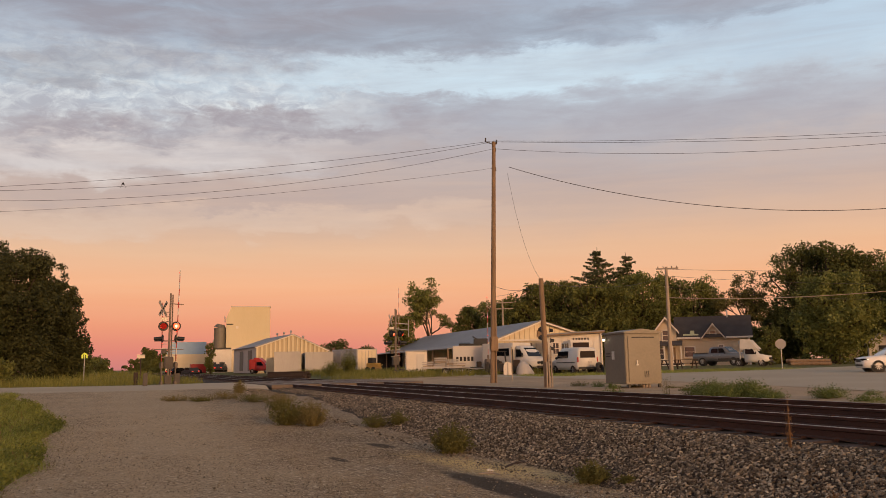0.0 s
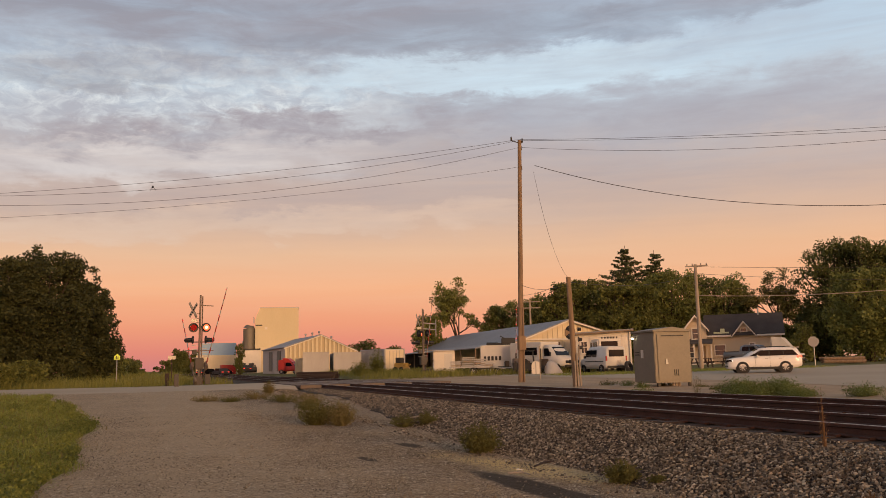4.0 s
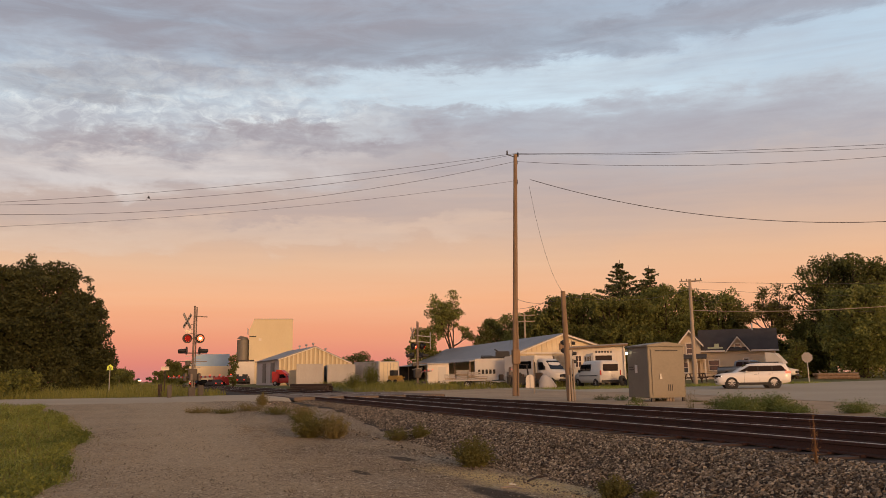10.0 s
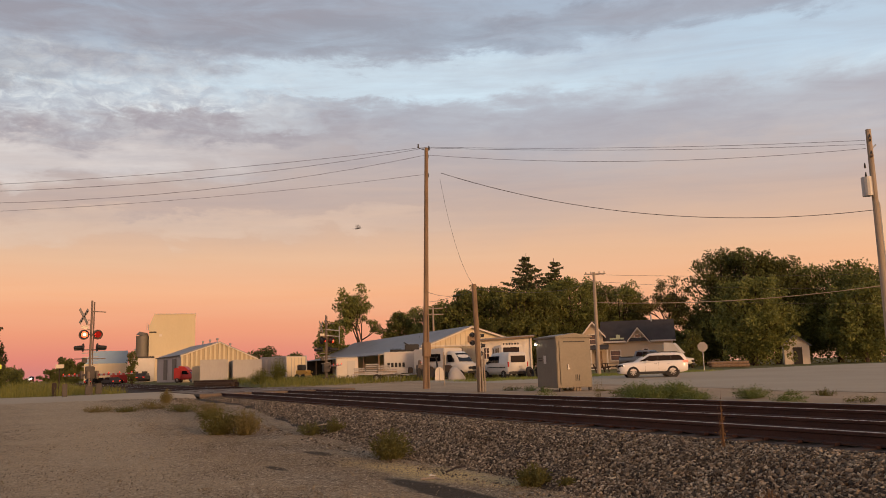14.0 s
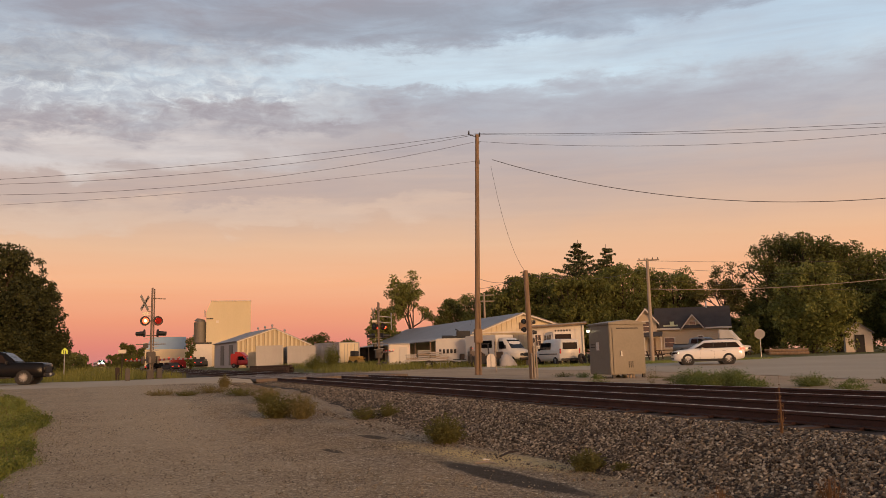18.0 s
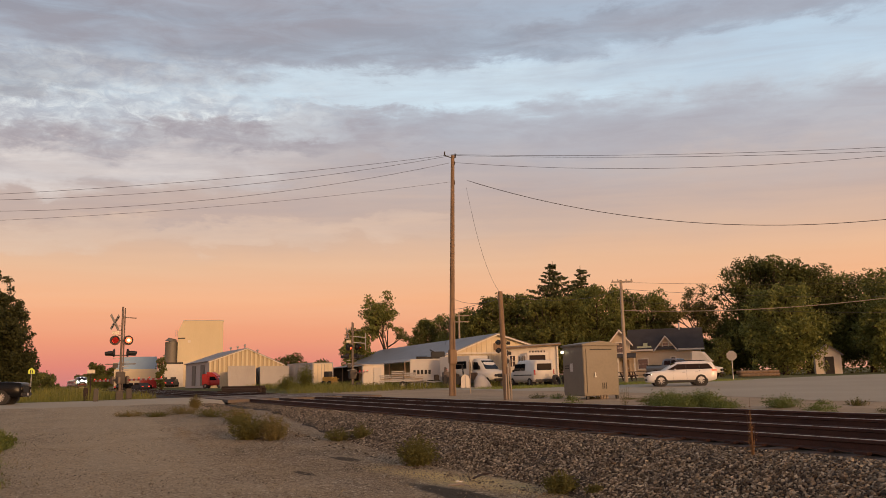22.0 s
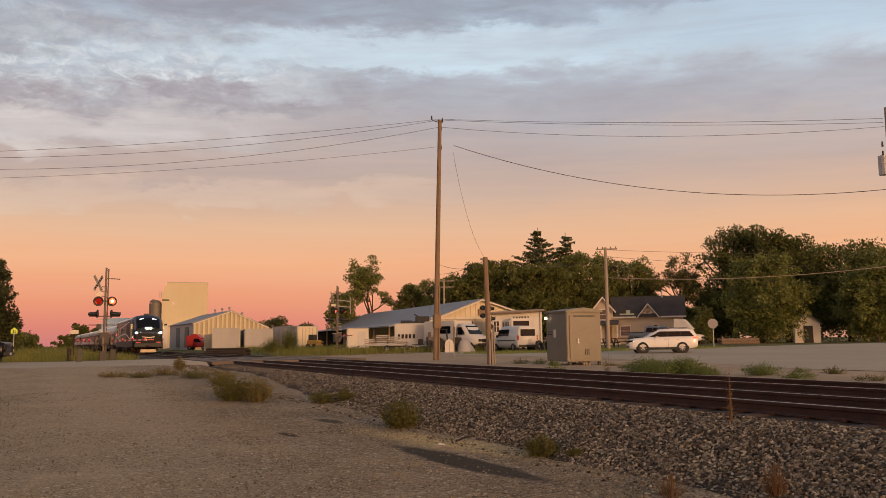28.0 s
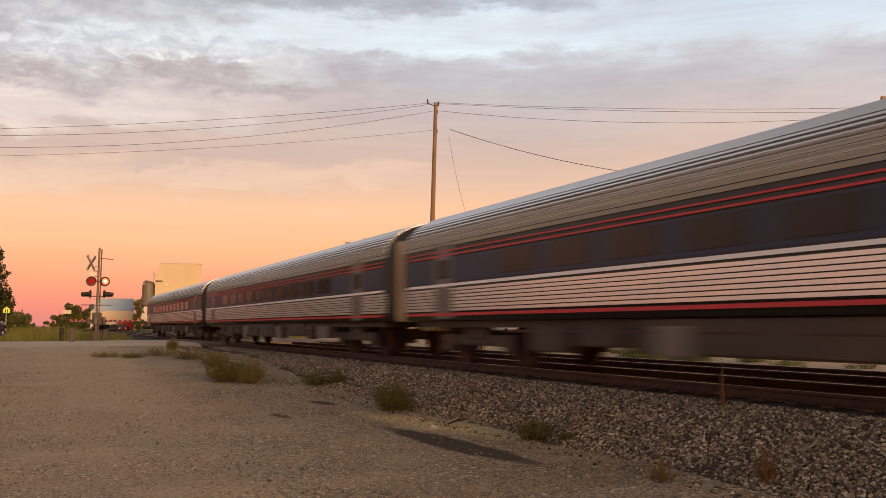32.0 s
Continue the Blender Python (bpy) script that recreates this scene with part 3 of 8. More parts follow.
# crossing road, from the fields over the tracks
def road_warp(u, v):
    near = 41.8 + 0.06 * max(0, -u)
    farv = 52.8 + 0.42 * max(0, -u)
    return u, near + (farv - near) * v
def road_z(x, y):
    return ground_z(x, y) * (1 - smooth01((x - 0.5) / 5) * (1 - smooth01((x - 15.5) / 4))) + 0.69 * smooth01((x - 0.5) / 5) * (1 - smooth01((x - 15.5) / 4)) + 0.02
vs, fs = [], []
rx = [-160, -90, -60, -40, -30, -20, -14, -10, -7, -5, -3, -1, 1, 2, 3, 4, 5, 6, 7.0]
for x in rx:
    p = road_warp(x, 0)
    vs.append((p[0], p[1] - 1.6, min(ground_z(p[0], p[1] - 1.6), road_z(*p)) - 0.05))   # shoulder
    for j in range(9):
        p = road_warp(x, j / 8)
        vs.append((*p, road_z(*p)))
for i in range(len(rx) - 1):
    for j in range(9):
        a = i * 10 + j
        fs.append((a, a + 10, a + 11, a + 1))
road = tagged(raw("road", vs, fs, "asphalt"), "worn grey asphalt crossing road", "road", kind="structure")

# street on the far side: a wide paved apron that narrows towards the crossing
def street_edge(y):
    """Where the paving ends towards the tracks."""
    return float(np.interp(y, (10, 18, 22.5, 29, 36, 42, 50, 61), (20.7, 20.9, 22.6, 24.4, 26.3, 26.2, 25.0, 23.0))) + 0.35 * noise.noise((y * 0.45, 3.0, 0))


vs, fs = [], []
def street(u, v):
    y = 62 - u * 92
    near = street_edge(y)
    farx = max(29.0, near + 1.5) + 6 * smooth01((u - 0.09) / 0.09) + 30 * smooth01((u - 0.165) / 0.05) + 14 * smooth01((u - 0.3) / 0.3)
    return near + (farx - near) * v, y + 4 * v * (1 - u)
nu, nv = 120, 14
for i in range(nu + 1):
    for j in range(nv + 1):
        x, y = street(i / nu, j / nv)
        vs.append((x, y, ground_z(x, y) + 0.022))
for i in range(nu):
    for j in range(nv):
        a = i * (nv + 1) + j
        fs.append((a, a + 1, a + nv + 2, a + nv + 1))
tagged(raw("street", vs, fs, "asphalt"), "wide pale asphalt street beyond the tracks", "street", kind="structure")
tagged(sheet("dirt_strip", spread(0, 1, 12), spread(-40, 60, 90), "dirt", 0.01, lambda a, y: (14.6 + a * (street_edge(y) + 0.5 - 14.6), y)), "bare sandy dirt strip beside the tracks", "dirt strip", kind="structure")

# ---- the tracks ----
RAIL = 0.735
N_C, F_C = 9.16, 12.53          # centre lines of the near and the far track
GAUGE = 1.505                   # between rail centres
def bend(y):
    """The line swings gently to the left beyond the crossing."""
    return 0.0 if y < 50 else 0.075 - 0.0215 * (math.sqrt((y - 110) ** 2 + 900) + y - 110) / 2


prof = [(5.7, -0.08), (6.15, 0.03), (6.78, 0.25), (7.3, 0.47), (7.75, 0.565), (10.8, 0.555), (13.9, 0.565), (14.5, 0.52), (15.3, 0.49)]
vs, fs = [], []
by = [-70, -40, -20] + spread(-12, 36, 60) + [40, 45, 52, 60, 72, 90, 105, 120, 140, 170, 210, 260, 420, 700, 1100, 1700, 2500]
for y in by:
    lift = ground_z(5, y) if y > 0 else 0
    for k, (x, z) in enumerate(prof):
        zz = max(z, lift - 0.05) if k < 3 else z
        wob = 0.035 * noise.noise((x * 1.7, y * 1.3, 2)) if 0 < k < 4 else 0
        vs.append((x + bend(y) + 0.12 * noise.noise((0, y * 0.5, k)) * (k < 3), y, zz + wob))
n = len(prof)
for i in range(len(by) - 1):
    for k in range(n - 1):
        a = i * n + k
        fs.append((a, a + 1, a + n + 1, a + n))
ballast = tagged(raw("ballast_bed", vs, fs, "ballast"), "dark crushed stone ballast bed under the tracks", "ballast", kind="structure")

rs = random.Random(3)
def bed_z(x, y):
    for (x0, z0), (x1, z1) in zip(prof, prof[1:]):
        if x0 <= x <= x1:
            return max(z0 + (z1 - z0) * (x - x0) / (x1 - x0), ground_z(5, y) - 0.05 if x < 6.6 else 0)
    return ground_z(x, y)
pl = []
for _ in range(88000):
    y = 2.6 + 40 * rs.random() ** 1.7
    x = 5.75 + 2.1 * rs.random() ** 0.9 - (0.5 * rs.random() ** 3 if rs.random() < 0.15 else 0)
    pl.append((x, y, bed_z(x, y) + 0.005, rs.uniform(0.022, 0.046) * (1.35 if y > 14 else 1), rs.uniform(0, 6.3)))
for _ in range(2500):
    y = 5 + 36 * rs.random()
    x = rs.choice((rs.uniform(8.6, 9.8), rs.uniform(10.1, 11.6), rs.uniform(13.4, 14.4)))
    pl.append((x, y, bed_z(x, y) + 0.01, rs.uniform(0.05, 0.08), rs.uniform(0, 6.3)))
scatter("ballast_stones", pl, ROCK, ROCK_F, "stone", "loose angular grey and brown ballast stones", "stones")
pl = []
for _ in range(34000):
    y = 6.5 + 20 * rs.random() ** 1.6
    x = rs.uniform(-1.5, 6.0)
    if rs.random() < 0.6 and x < 2.6: continue
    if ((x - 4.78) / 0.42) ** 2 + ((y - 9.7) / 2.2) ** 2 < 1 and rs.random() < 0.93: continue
    pl.append((x, y, ground_z(x, y) + 0.008, rs.uniform(0.007, 0.019) * (1.7 if rs.random() < 0.05 else 1), rs.uniform(0, 6.3)))
scatter("gravel_stones", pl, ROCK, ROCK_F, "pebble", "small pale stones strewn over the gravel drive", "stones")


def rail_profile(bm, x, y0, y1, top):
    pts = [(-.075, -.15), (.075, -.15), (.075, -.138), (.012, -.122), (.010, -.05), (.037, -.038), (.037, -.004), (.03, 0), (-.03, 0), (-.037, -.004), (-.037, -.038), (-.010, -.05), (-.012, -.122), (-.075, -.138)]
    ys = [y0, 0, 30, 60] + list(range(75, 226, 10)) + [300, 500, 900, y1]
    loft(bm, [[(x + u + bend(y), y, top + v) for u, v in pts] for y in ys])


def railway(name, cx, label):
    tr = thing(name, label, "railway track", kind="structure")
    for sx in (-1, 1):
        x = cx + sx * GAUGE / 2
        bm = B()
        rail_profile(bm, x, -70, 2400, RAIL)
        part("rail", bm, "rust", tr, "rusty brown steel rail")
        bm = B()
        xx = x + (0.006 if sx < 0 else -0.006)
        ys = [-70, 0, 30, 60] + list(range(75, 226, 10)) + [300, 500, 900, 2400]
        loft(bm, [[(xx + u + bend(y), y, RAIL + v) for u, v in ((-.025, 0), (.025, 0), (.025, .004), (-.025, .004))] for y in ys])
        part("rail_head", bm, "railtop", tr, "bright polished running surface")
    bm = B()
    box(bm, 0, 0, 0, 2.6, 0.23, 0.18, bevel=0.012)
    first = part("tie", bm, "tie", tr, "dark creosoted wooden tie")
    first.matrix_basis = pose(cx, 2, RAIL - 0.15 - 0.09)
    r = random.Random(cx)
    ys = [2 + 0.52 * i for i in range(1, 100)]
    for y in ys:
        if 41.1 < y < 53.9: continue
        t = new("tie", first.data)
        t.parent = tr
        t["label"] = "dark creosoted wooden tie"
        t.matrix_basis = pose(cx + r.uniform(-.06, .06), y, RAIL - 0.24 + r.uniform(-.012, .008), 0, r.uniform(-.6, .6), r.uniform(-1.2, 1.2))
    bm = B()
    for i in range(260):
        y = 54 + 0.52 * i
        box(bm, cx + bend(y), y, RAIL - 0.24, 2.6, 0.23, 0.18)
    for i in range(60):
        box(bm, cx, 1.4 - 0.52 * i, RAIL - 0.24, 2.6, 0.23, 0.18)
    tagged(part("tie_row", bm, "tie", tr), kind="stuff")
    bm = B()
    for i in range(60):
        for sx in (-1, 1):
            for e in (-0.11, 0.11):
                box(bm, cx + sx * GAUGE / 2 + e, 3 + 0.52 * i, RAIL - 0.145, 0.09, 0.17, 0.03)
    tagged(part("tie_plate", bm, "rust", tr, "rusty tie plates and spikes"), kind="stuff")
    return tr


railway("near_track", N_C, "rusty rail track on dark wooden ties")
railway("far_track", F_C, "second rusty rail track on dark wooden ties")

# planks and concrete panels of the level crossing
cr = thing("crossing_deck", "worn concrete and timber level crossing deck between the rails", "crossing deck", kind="structure")
first = None
for lo, hi in ((7.2, N_C - 0.86), (N_C - 0.64, N_C + 0.64), (N_C + 0.86, F_C - 0.86), (F_C - 0.64, F_C + 0.64), (F_C + 0.86, 15.4)):
    for k in range(5):
        y = 41.3 + 2.5 * k
        bm = B()
        box(bm, (lo + hi) / 2, y + 1.24, RAIL - 0.095, hi - lo - 0.02, 2.46, 0.17, bevel=0.02)
        part("deck_panel", bm, "deck", cr)

# ---- trees ----
def leaf_cloud(centres, radii, count, size, rs):
    """Leaves in clumps: kinked little quads with random turn, denser towards each clump's shell."""
    c = np.array(centres); r = np.array(radii)
    w = r.mean(1) ** 2.1
    k = rs.choice(len(c), count, p=w / w.sum())
    d = rs.normal(size=(count, 3)); d /= np.linalg.norm(d, axis=1)[:, None]
    p = c[k] + d * r[k] * (rs.rand(count, 1) ** 0.45)
    a = rs.normal(size=(count, 3)); a /= np.linalg.norm(a, axis=1)[:, None]
    b = np.cross(a, rs.normal(size=(count, 3))); b /= np.linalg.norm(b, axis=1)[:, None]
    s = size * (0.6 + 0.8 * rs.rand(count, 1))
    q = np.stack([p - a * s, p + b * s * 0.55, p + a * s, p - b * s * 0.55], 1)
    f = np.arange(count * 4).reshape(count, 4)
    return q.reshape(-1, 3), f


def broad_tree(name, label, x, y, top, width, seed, leaf="leaf", low=0.08, count=5200, size=0.26, gaps=0.0, cat="tree"):
    rs = np.random.RandomState(seed)
    g = ground_z(x, y)
    h = top - g
    t = thing(name, label, cat, x, y, g)
    bm = B()
    lean = rs.uniform(-.03, .03, 2) * h
    rod(bm, (0, 0, -0.2), (lean[0], lean[1], h * 0.42), 0.028 * h + 0.06, 0.018 * h + 0.03, 9)
    part("trunk", bm, "bark", t)
    cs, rr = [], []
    nb = 16 + int(width * 3.2)
    bm = B()
    for i in range(nb):
        a = rs.uniform(0, 2 * math.pi)
        v = low + (1 - low) * (i + rs.rand()) / nb
        # outline: full in the middle, drawn in at top and foot
        env = math.sin(math.pi * min(1, max(0.0, 0.16 + 0.80 * (v - low) / (1 - low)))) ** 0.6
        rad = width / 2 * env * rs.uniform(0.5, 0.86)
        cr = max(0.4, width * rs.uniform(0.11, 0.18))
        z = min(h * v, h - cr * 0.72)
        p = (rad * math.cos(a) + lean[0], rad * math.sin(a) + lean[1], max(z, cr * 0.6))
        cs.append(p); rr.append((cr, cr, cr * rs.uniform(0.6, 0.85)))
        s = (lean[0] * 0.8, lean[1] * 0.8, min(h * 0.42, max(h * 0.12, p[2] * 0.7)))
        rod(bm, s, p, 0.010 * h, 0.004 * h, 5)
        for _ in range(3):                                   # small outer clumps roughen the outline
            q = np.array(p) + rs.normal(size=3) * cr * 0.75
            if 0.3 < q[2] < h - 0.2:
                cs.append(tuple(q)); rr.append((cr * 0.4,) * 3)
    for i in range(9 if low < 0.3 else 0):                   # fills the heart of the crown
        k = (i + 0.5) / 9
        cr = width * (0.20 + 0.13 * math.sin(math.pi * k))
        a = i * 2.4
        cs.append((lean[0] + width * 0.12 * math.cos(a), lean[1] + width * 0.12 * math.sin(a), max(cr * 0.5, (h - cr) * (0.08 + 0.9 * k)))); rr.append((cr, cr, cr * 0.8))
    part("limb_frame", bm, "bark", t)
    v, f = leaf_cloud(cs, rr, int(count * (1 - gaps)), size, rs)
    raw("crown", v, f, leaf, t)
    return t


def conifer(x, y, top, width, seed):
    """A spruce: whorls of boughs in tiers, each a flat spray of hanging needles."""
    rs = np.random.RandomState(seed)
    g = ground_z(x, y)
    h = top - g
    t = thing("conifer_tree", "tall dark green spruce with tiered drooping boughs", "conifer tree", x, y, g)
    bm = B()
    rod(bm, (0, 0, -0.2), (0, 0, h), 0.26, 0.03, 8)
    part("trunk", bm, "bark", t)
    vs = []
    bm = B()
    tiers = int(h / 0.46)
    for i in range(tiers):
        k = i / tiers
        z0 = h * (0.10 + 0.88 * k)
        for j in range(7 if k < 0.75 else 5):
            a = j * 6.283 / 7 + i * 1.1 + rs.uniform(-.25, .25)
            L = (width * 0.62 * (1 - k) ** 0.85 + 0.3) * rs.uniform(0.5, 1.3)
            z = z0 + rs.uniform(-.26, .26)
            d = np.array((math.cos(a), math.sin(a), 0.0))
            n = int(14 + 44 * L / 2.5)
            tilt = rs.uniform(-0.22, 0.16)
            q = rs.rand(n) ** 0.75
            wd = 0.34 * L * (1 - q * 0.75) * rs.uniform(-1, 1, n)
            side = np.array((-d[1], d[0], 0.0))
            curve = (0.05 + tilt) * L * q + 0.16 * L * q ** 2.5
            p = d * (q * L)[:, None] + side * wd[:, None] + np.column_stack([np.zeros((n, 2)), z + curve - 0.12 * np.abs(wd)])
            rod(bm, (0, 0, z), tuple(d * L * 0.9 + np.array((0, 0, z + (0.12 + tilt) * L))), 0.035, 0.01, 4)
            dr = d * 0.16 + side * (0.18 * np.sign(wd))[:, None] + rs.normal(size=(n, 3)) * 0.06 + np.column_stack([np.zeros((n, 2)), -0.16 - 0.2 * rs.rand(n)])
            sd = np.cross(dr, np.array((0, 0, 1.0)) + rs.normal(size=(n, 3)) * 0.4)
            sd /= np.linalg.norm(sd, axis=1)[:, None]
            vs.append(np.stack([p, p + dr * 0.5 + sd * 0.10, p + dr, p + dr * 0.5 - sd * 0.10], 1).reshape(-1, 3))
    part("bough_frame", bm, "bark", t)
    v = np.concatenate(vs)
    raw("needles", v, np.arange(len(v)).reshape(-1, 4), "needle", t)


def open_tree(label, x, y, top, width, seed, leaf, count, size, fork=0.28, bare=0.0, puff=0.085):
    """A tree whose forking limbs show between loose tufts of leaves."""
    rs = np.random.RandomState(seed)
    g = ground_z(x, y)
    h = top - g
    t = thing("tree", label, "tree", x, y, g)
    segs, tips = [], []

    def grow(p, d, L, r, depth):
        q = p + d * L
        segs.append((p, q, r, r * 0.68, depth))
        if depth >= 3: tips.append((q, depth))
        if depth == 6: return
        for _ in range(3 if depth < 4 and rs.rand() < 0.75 else 2):
            e = d + rs.normal(size=3) * (0.52 if depth else 0.42)
            e[2] = max(e[2], -0.15) + 0.10
            e /= np.linalg.norm(e)
            grow(p + d * L * rs.uniform(0.7, 1.0), e, L * rs.uniform(0.62, 0.88), r * 0.62, depth + 1)

    grow(np.zeros(3), np.array((rs.uniform(-.15, .15), rs.uniform(-.15, .15), 1.0)), h * fork, 0.3, 0)
    ends = np.array([b for _, b, _, _, _ in segs])
    sc = np.array((width / 2 / np.percentile(np.abs(ends[:, 0]), 97), width / 2 / np.percentile(np.abs(ends[:, 1]), 97), (h - 0.5) / ends[:, 2].max()))
    bm = B()
    for a, b, r0, r1, depth in segs:
        if depth < 6: rod(bm, tuple(a * sc), tuple(b * sc), r0 * h / 14, r1 * h / 14, 6 if depth < 2 else 4)
    part("limb_frame", bm, "bark", t)
    cs = [tuple(q * sc) for q, k in tips if rs.rand() > bare]
    rr = [(width * puff * rs.uniform(0.6, 1.2),) * 2 + (width * puff * 0.6,) for _ in cs]
    v, f = leaf_cloud(cs, rr, count, size, rs)
    raw("crown", v, f, leaf, t)
    return t


LEFT_WOOD = [(-8.4, 76.3, 12.1, 8.2, 'a'), (-5.3, 80.4, 9.9, 6.3, 'a'), (-10.6, 74.0, 11.2, 6.4, 'a'), (-13.6, 71.6, 11.1, 6.7, 'a'), (-16.7, 70.0, 11.2, 7.7, 'a'), (-20.1, 68.1, 10.4, 7.6, 'a'),
         (-3.8, 91.1, 3.8, 3.2, 's'), (-7.9, 62.8, 2.6, 2.7, 's'), (-9.1, 58.8, 2.4, 2.1, 's'), (14.0, 139.0, 6.0, 1.9, 's')]
BACK_ROW = [(39.8, 116.2, 9.2, 5.8, 'b'), (49.4, 112.5, 10.5, 5.2, 'a'), (51.7, 109.3, 11.0, 5.7, 'b'),
         (52.6, 102.5, 11.3, 5.7, 'a'), (54.6, 99.2, 12.7, 6.4, 'a'), (57.3, 97.7, 13.2, 6.4, 'a'), (58.3, 92.6, 11.8, 6.2, 'a'), (62.1, 92.3, 12.2, 7.1, 'a'), (66.4, 91.7, 13.6, 7.2, 'b'),
         (71.1, 93.0, 13.6, 5.6, 'a'), (74.2, 90.6, 12.7, 7.4, 'b'), (78.3, 91.0, 8.0, 6.0, 'a'), (84.5, 85.1, 8.6, 6.8, 'a')]
RIGHT_STAND = [(81.6, 78.6, 16.0, 7.9, 'd'), (82.2, 75.1, 16.2, 8.6, 'd'),
         (84.5, 72.5, 14.8, 7.6, 'd'), (69.8, 63.0, 10.5, 7.0, 'b'), (88.0, 71.2, 13.6, 8.9, 'b'), (90.5, 68.1, 13.6, 9.7, 'a'), (79.4, 56.6, 9.4, 5.8, 'b'), (86.6, 60.4, 11.8, 10.5, 'a'),
         (61.2, 63.5, 5.0, 3.1, 's'), (76.0, 84.0, 6.0, 4.8, 'a'), (78.5, 86.6, 6.3, 4.9, 'a')]
for i, (x, y, top, w, k) in enumerate(LEFT_WOOD + BACK_ROW + RIGHT_STAND):
    if k == 's':
        broad_tree("bush", "dense green roadside bush", x, y, top, w, 40 + i, "leaf", 0.1, 3000, 0.11, cat="bush")
    else:
        lf, lab = ("leaf" if k == "a" and x > 0 else "leaf_mid" if x > 0 else "leaf_shaded", "broad leafy tree with dark green crown to the ground") if k in 'ad' else ("leaf2", "broad leafy tree with lighter olive green crown")
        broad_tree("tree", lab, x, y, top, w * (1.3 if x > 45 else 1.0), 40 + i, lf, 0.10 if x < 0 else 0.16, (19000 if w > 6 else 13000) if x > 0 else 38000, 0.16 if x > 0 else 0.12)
open_tree("tall forked tree with an open, gappy crown", 45.1, 116.3, 15.3, 7.2, 7, "leaf2", 9000, 0.15, 0.26, 0.1, 0.105)
open_tree("half-bare tree with sparse brownish leaves", 78.2, 84.6, 13.6, 9.4, 9, "weed", 9000, 0.13, 0.24, 0.3, 0.07)
conifer(64.8, 99.8, 18.3, 12.5, 1)
conifer(68.2, 97.6, 17.4, 9.5, 2)
# far woods along the line, too far to tell tree from tree
rs = np.random.RandomState(5)
cs, rr = [], []
for (x, y, top, w) in ((-4.4, 150, 3.4, 5), (-5, 175, 4.5, 8), (-3.5, 120, 3.7, 3.4), (-6, 260, 3.2, 6), (12.8, 232, 5.6, 9), (17, 236, 5, 9), (37.3, 145, 6.2, 6),
                       (42.1, 149, 6.6, 6), (35.0, 156, 5.6, 5), (31, 165, 5, 7), (-11, 420, 5, 14), (17, 420, 7, 16), (30, 300, 6, 20), (50, 300, 7, 20), (-14, 130, 7, 9), (-22, 120, 9, 10)):
    for _ in range(14):
        c = max(0.5, (top - 1) * 0.26)
        cs.append((x + rs.uniform(-.5, .5) * w, y + rs.uniform(-2, 2), ground_z(x, y) + rs.uniform(0.1, 1) * (top - 1 - c * 0.6)))
        rr.append((c, c, c * 0.8))
v, f = leaf_cloud(cs, rr, 90000, 0.17, rs)
cs, rr = [], []
for x, top, w in ((5.5, 4.5, 8), (9, 7.5, 9), (13, 10.5, 10), (18, 13, 12), (23, 12, 12), (29, 11, 14), (36, 9, 14)):
    for _ in range(26):
        c = top * rs.uniform(0.10, 0.2)
        cs.append((x + rs.uniform(-.5, .5) * w, 455 + rs.uniform(-4, 4), 0.8 + rs.uniform(0.0, 1) * (top - c))); rr.append((c * 1.2, c, c))
v2, f2 = leaf_cloud(cs, rr, 34000, 0.4, rs)
v, f = np.concatenate([v, v2]), np.concatenate([f, f2 + len(v)])
tagged(raw("far_woods", v, f, "leaf_mid"), "distant dark woods along the railway line", "woods", kind="stuff")

# ---- buildings ----
def ribs(parent, name, x0, x1, y, z0, ztop, step, mat, deep=0.05, w=0.09):
    """Raised standing ribs on a wall that faces -y; ztop gives the height at x."""
    n = int(abs(x1 - x0) / step)
    for i in range(n + 1):
        x = x0 + (x1 - x0) * i / n
        zt = ztop(x)
        if zt - z0 < 0.1: continue
        bm = B()
        box(bm, x, y - deep / 2, (z0 + zt) / 2, w, deep, zt - z0)
        part(name, bm, mat, parent)


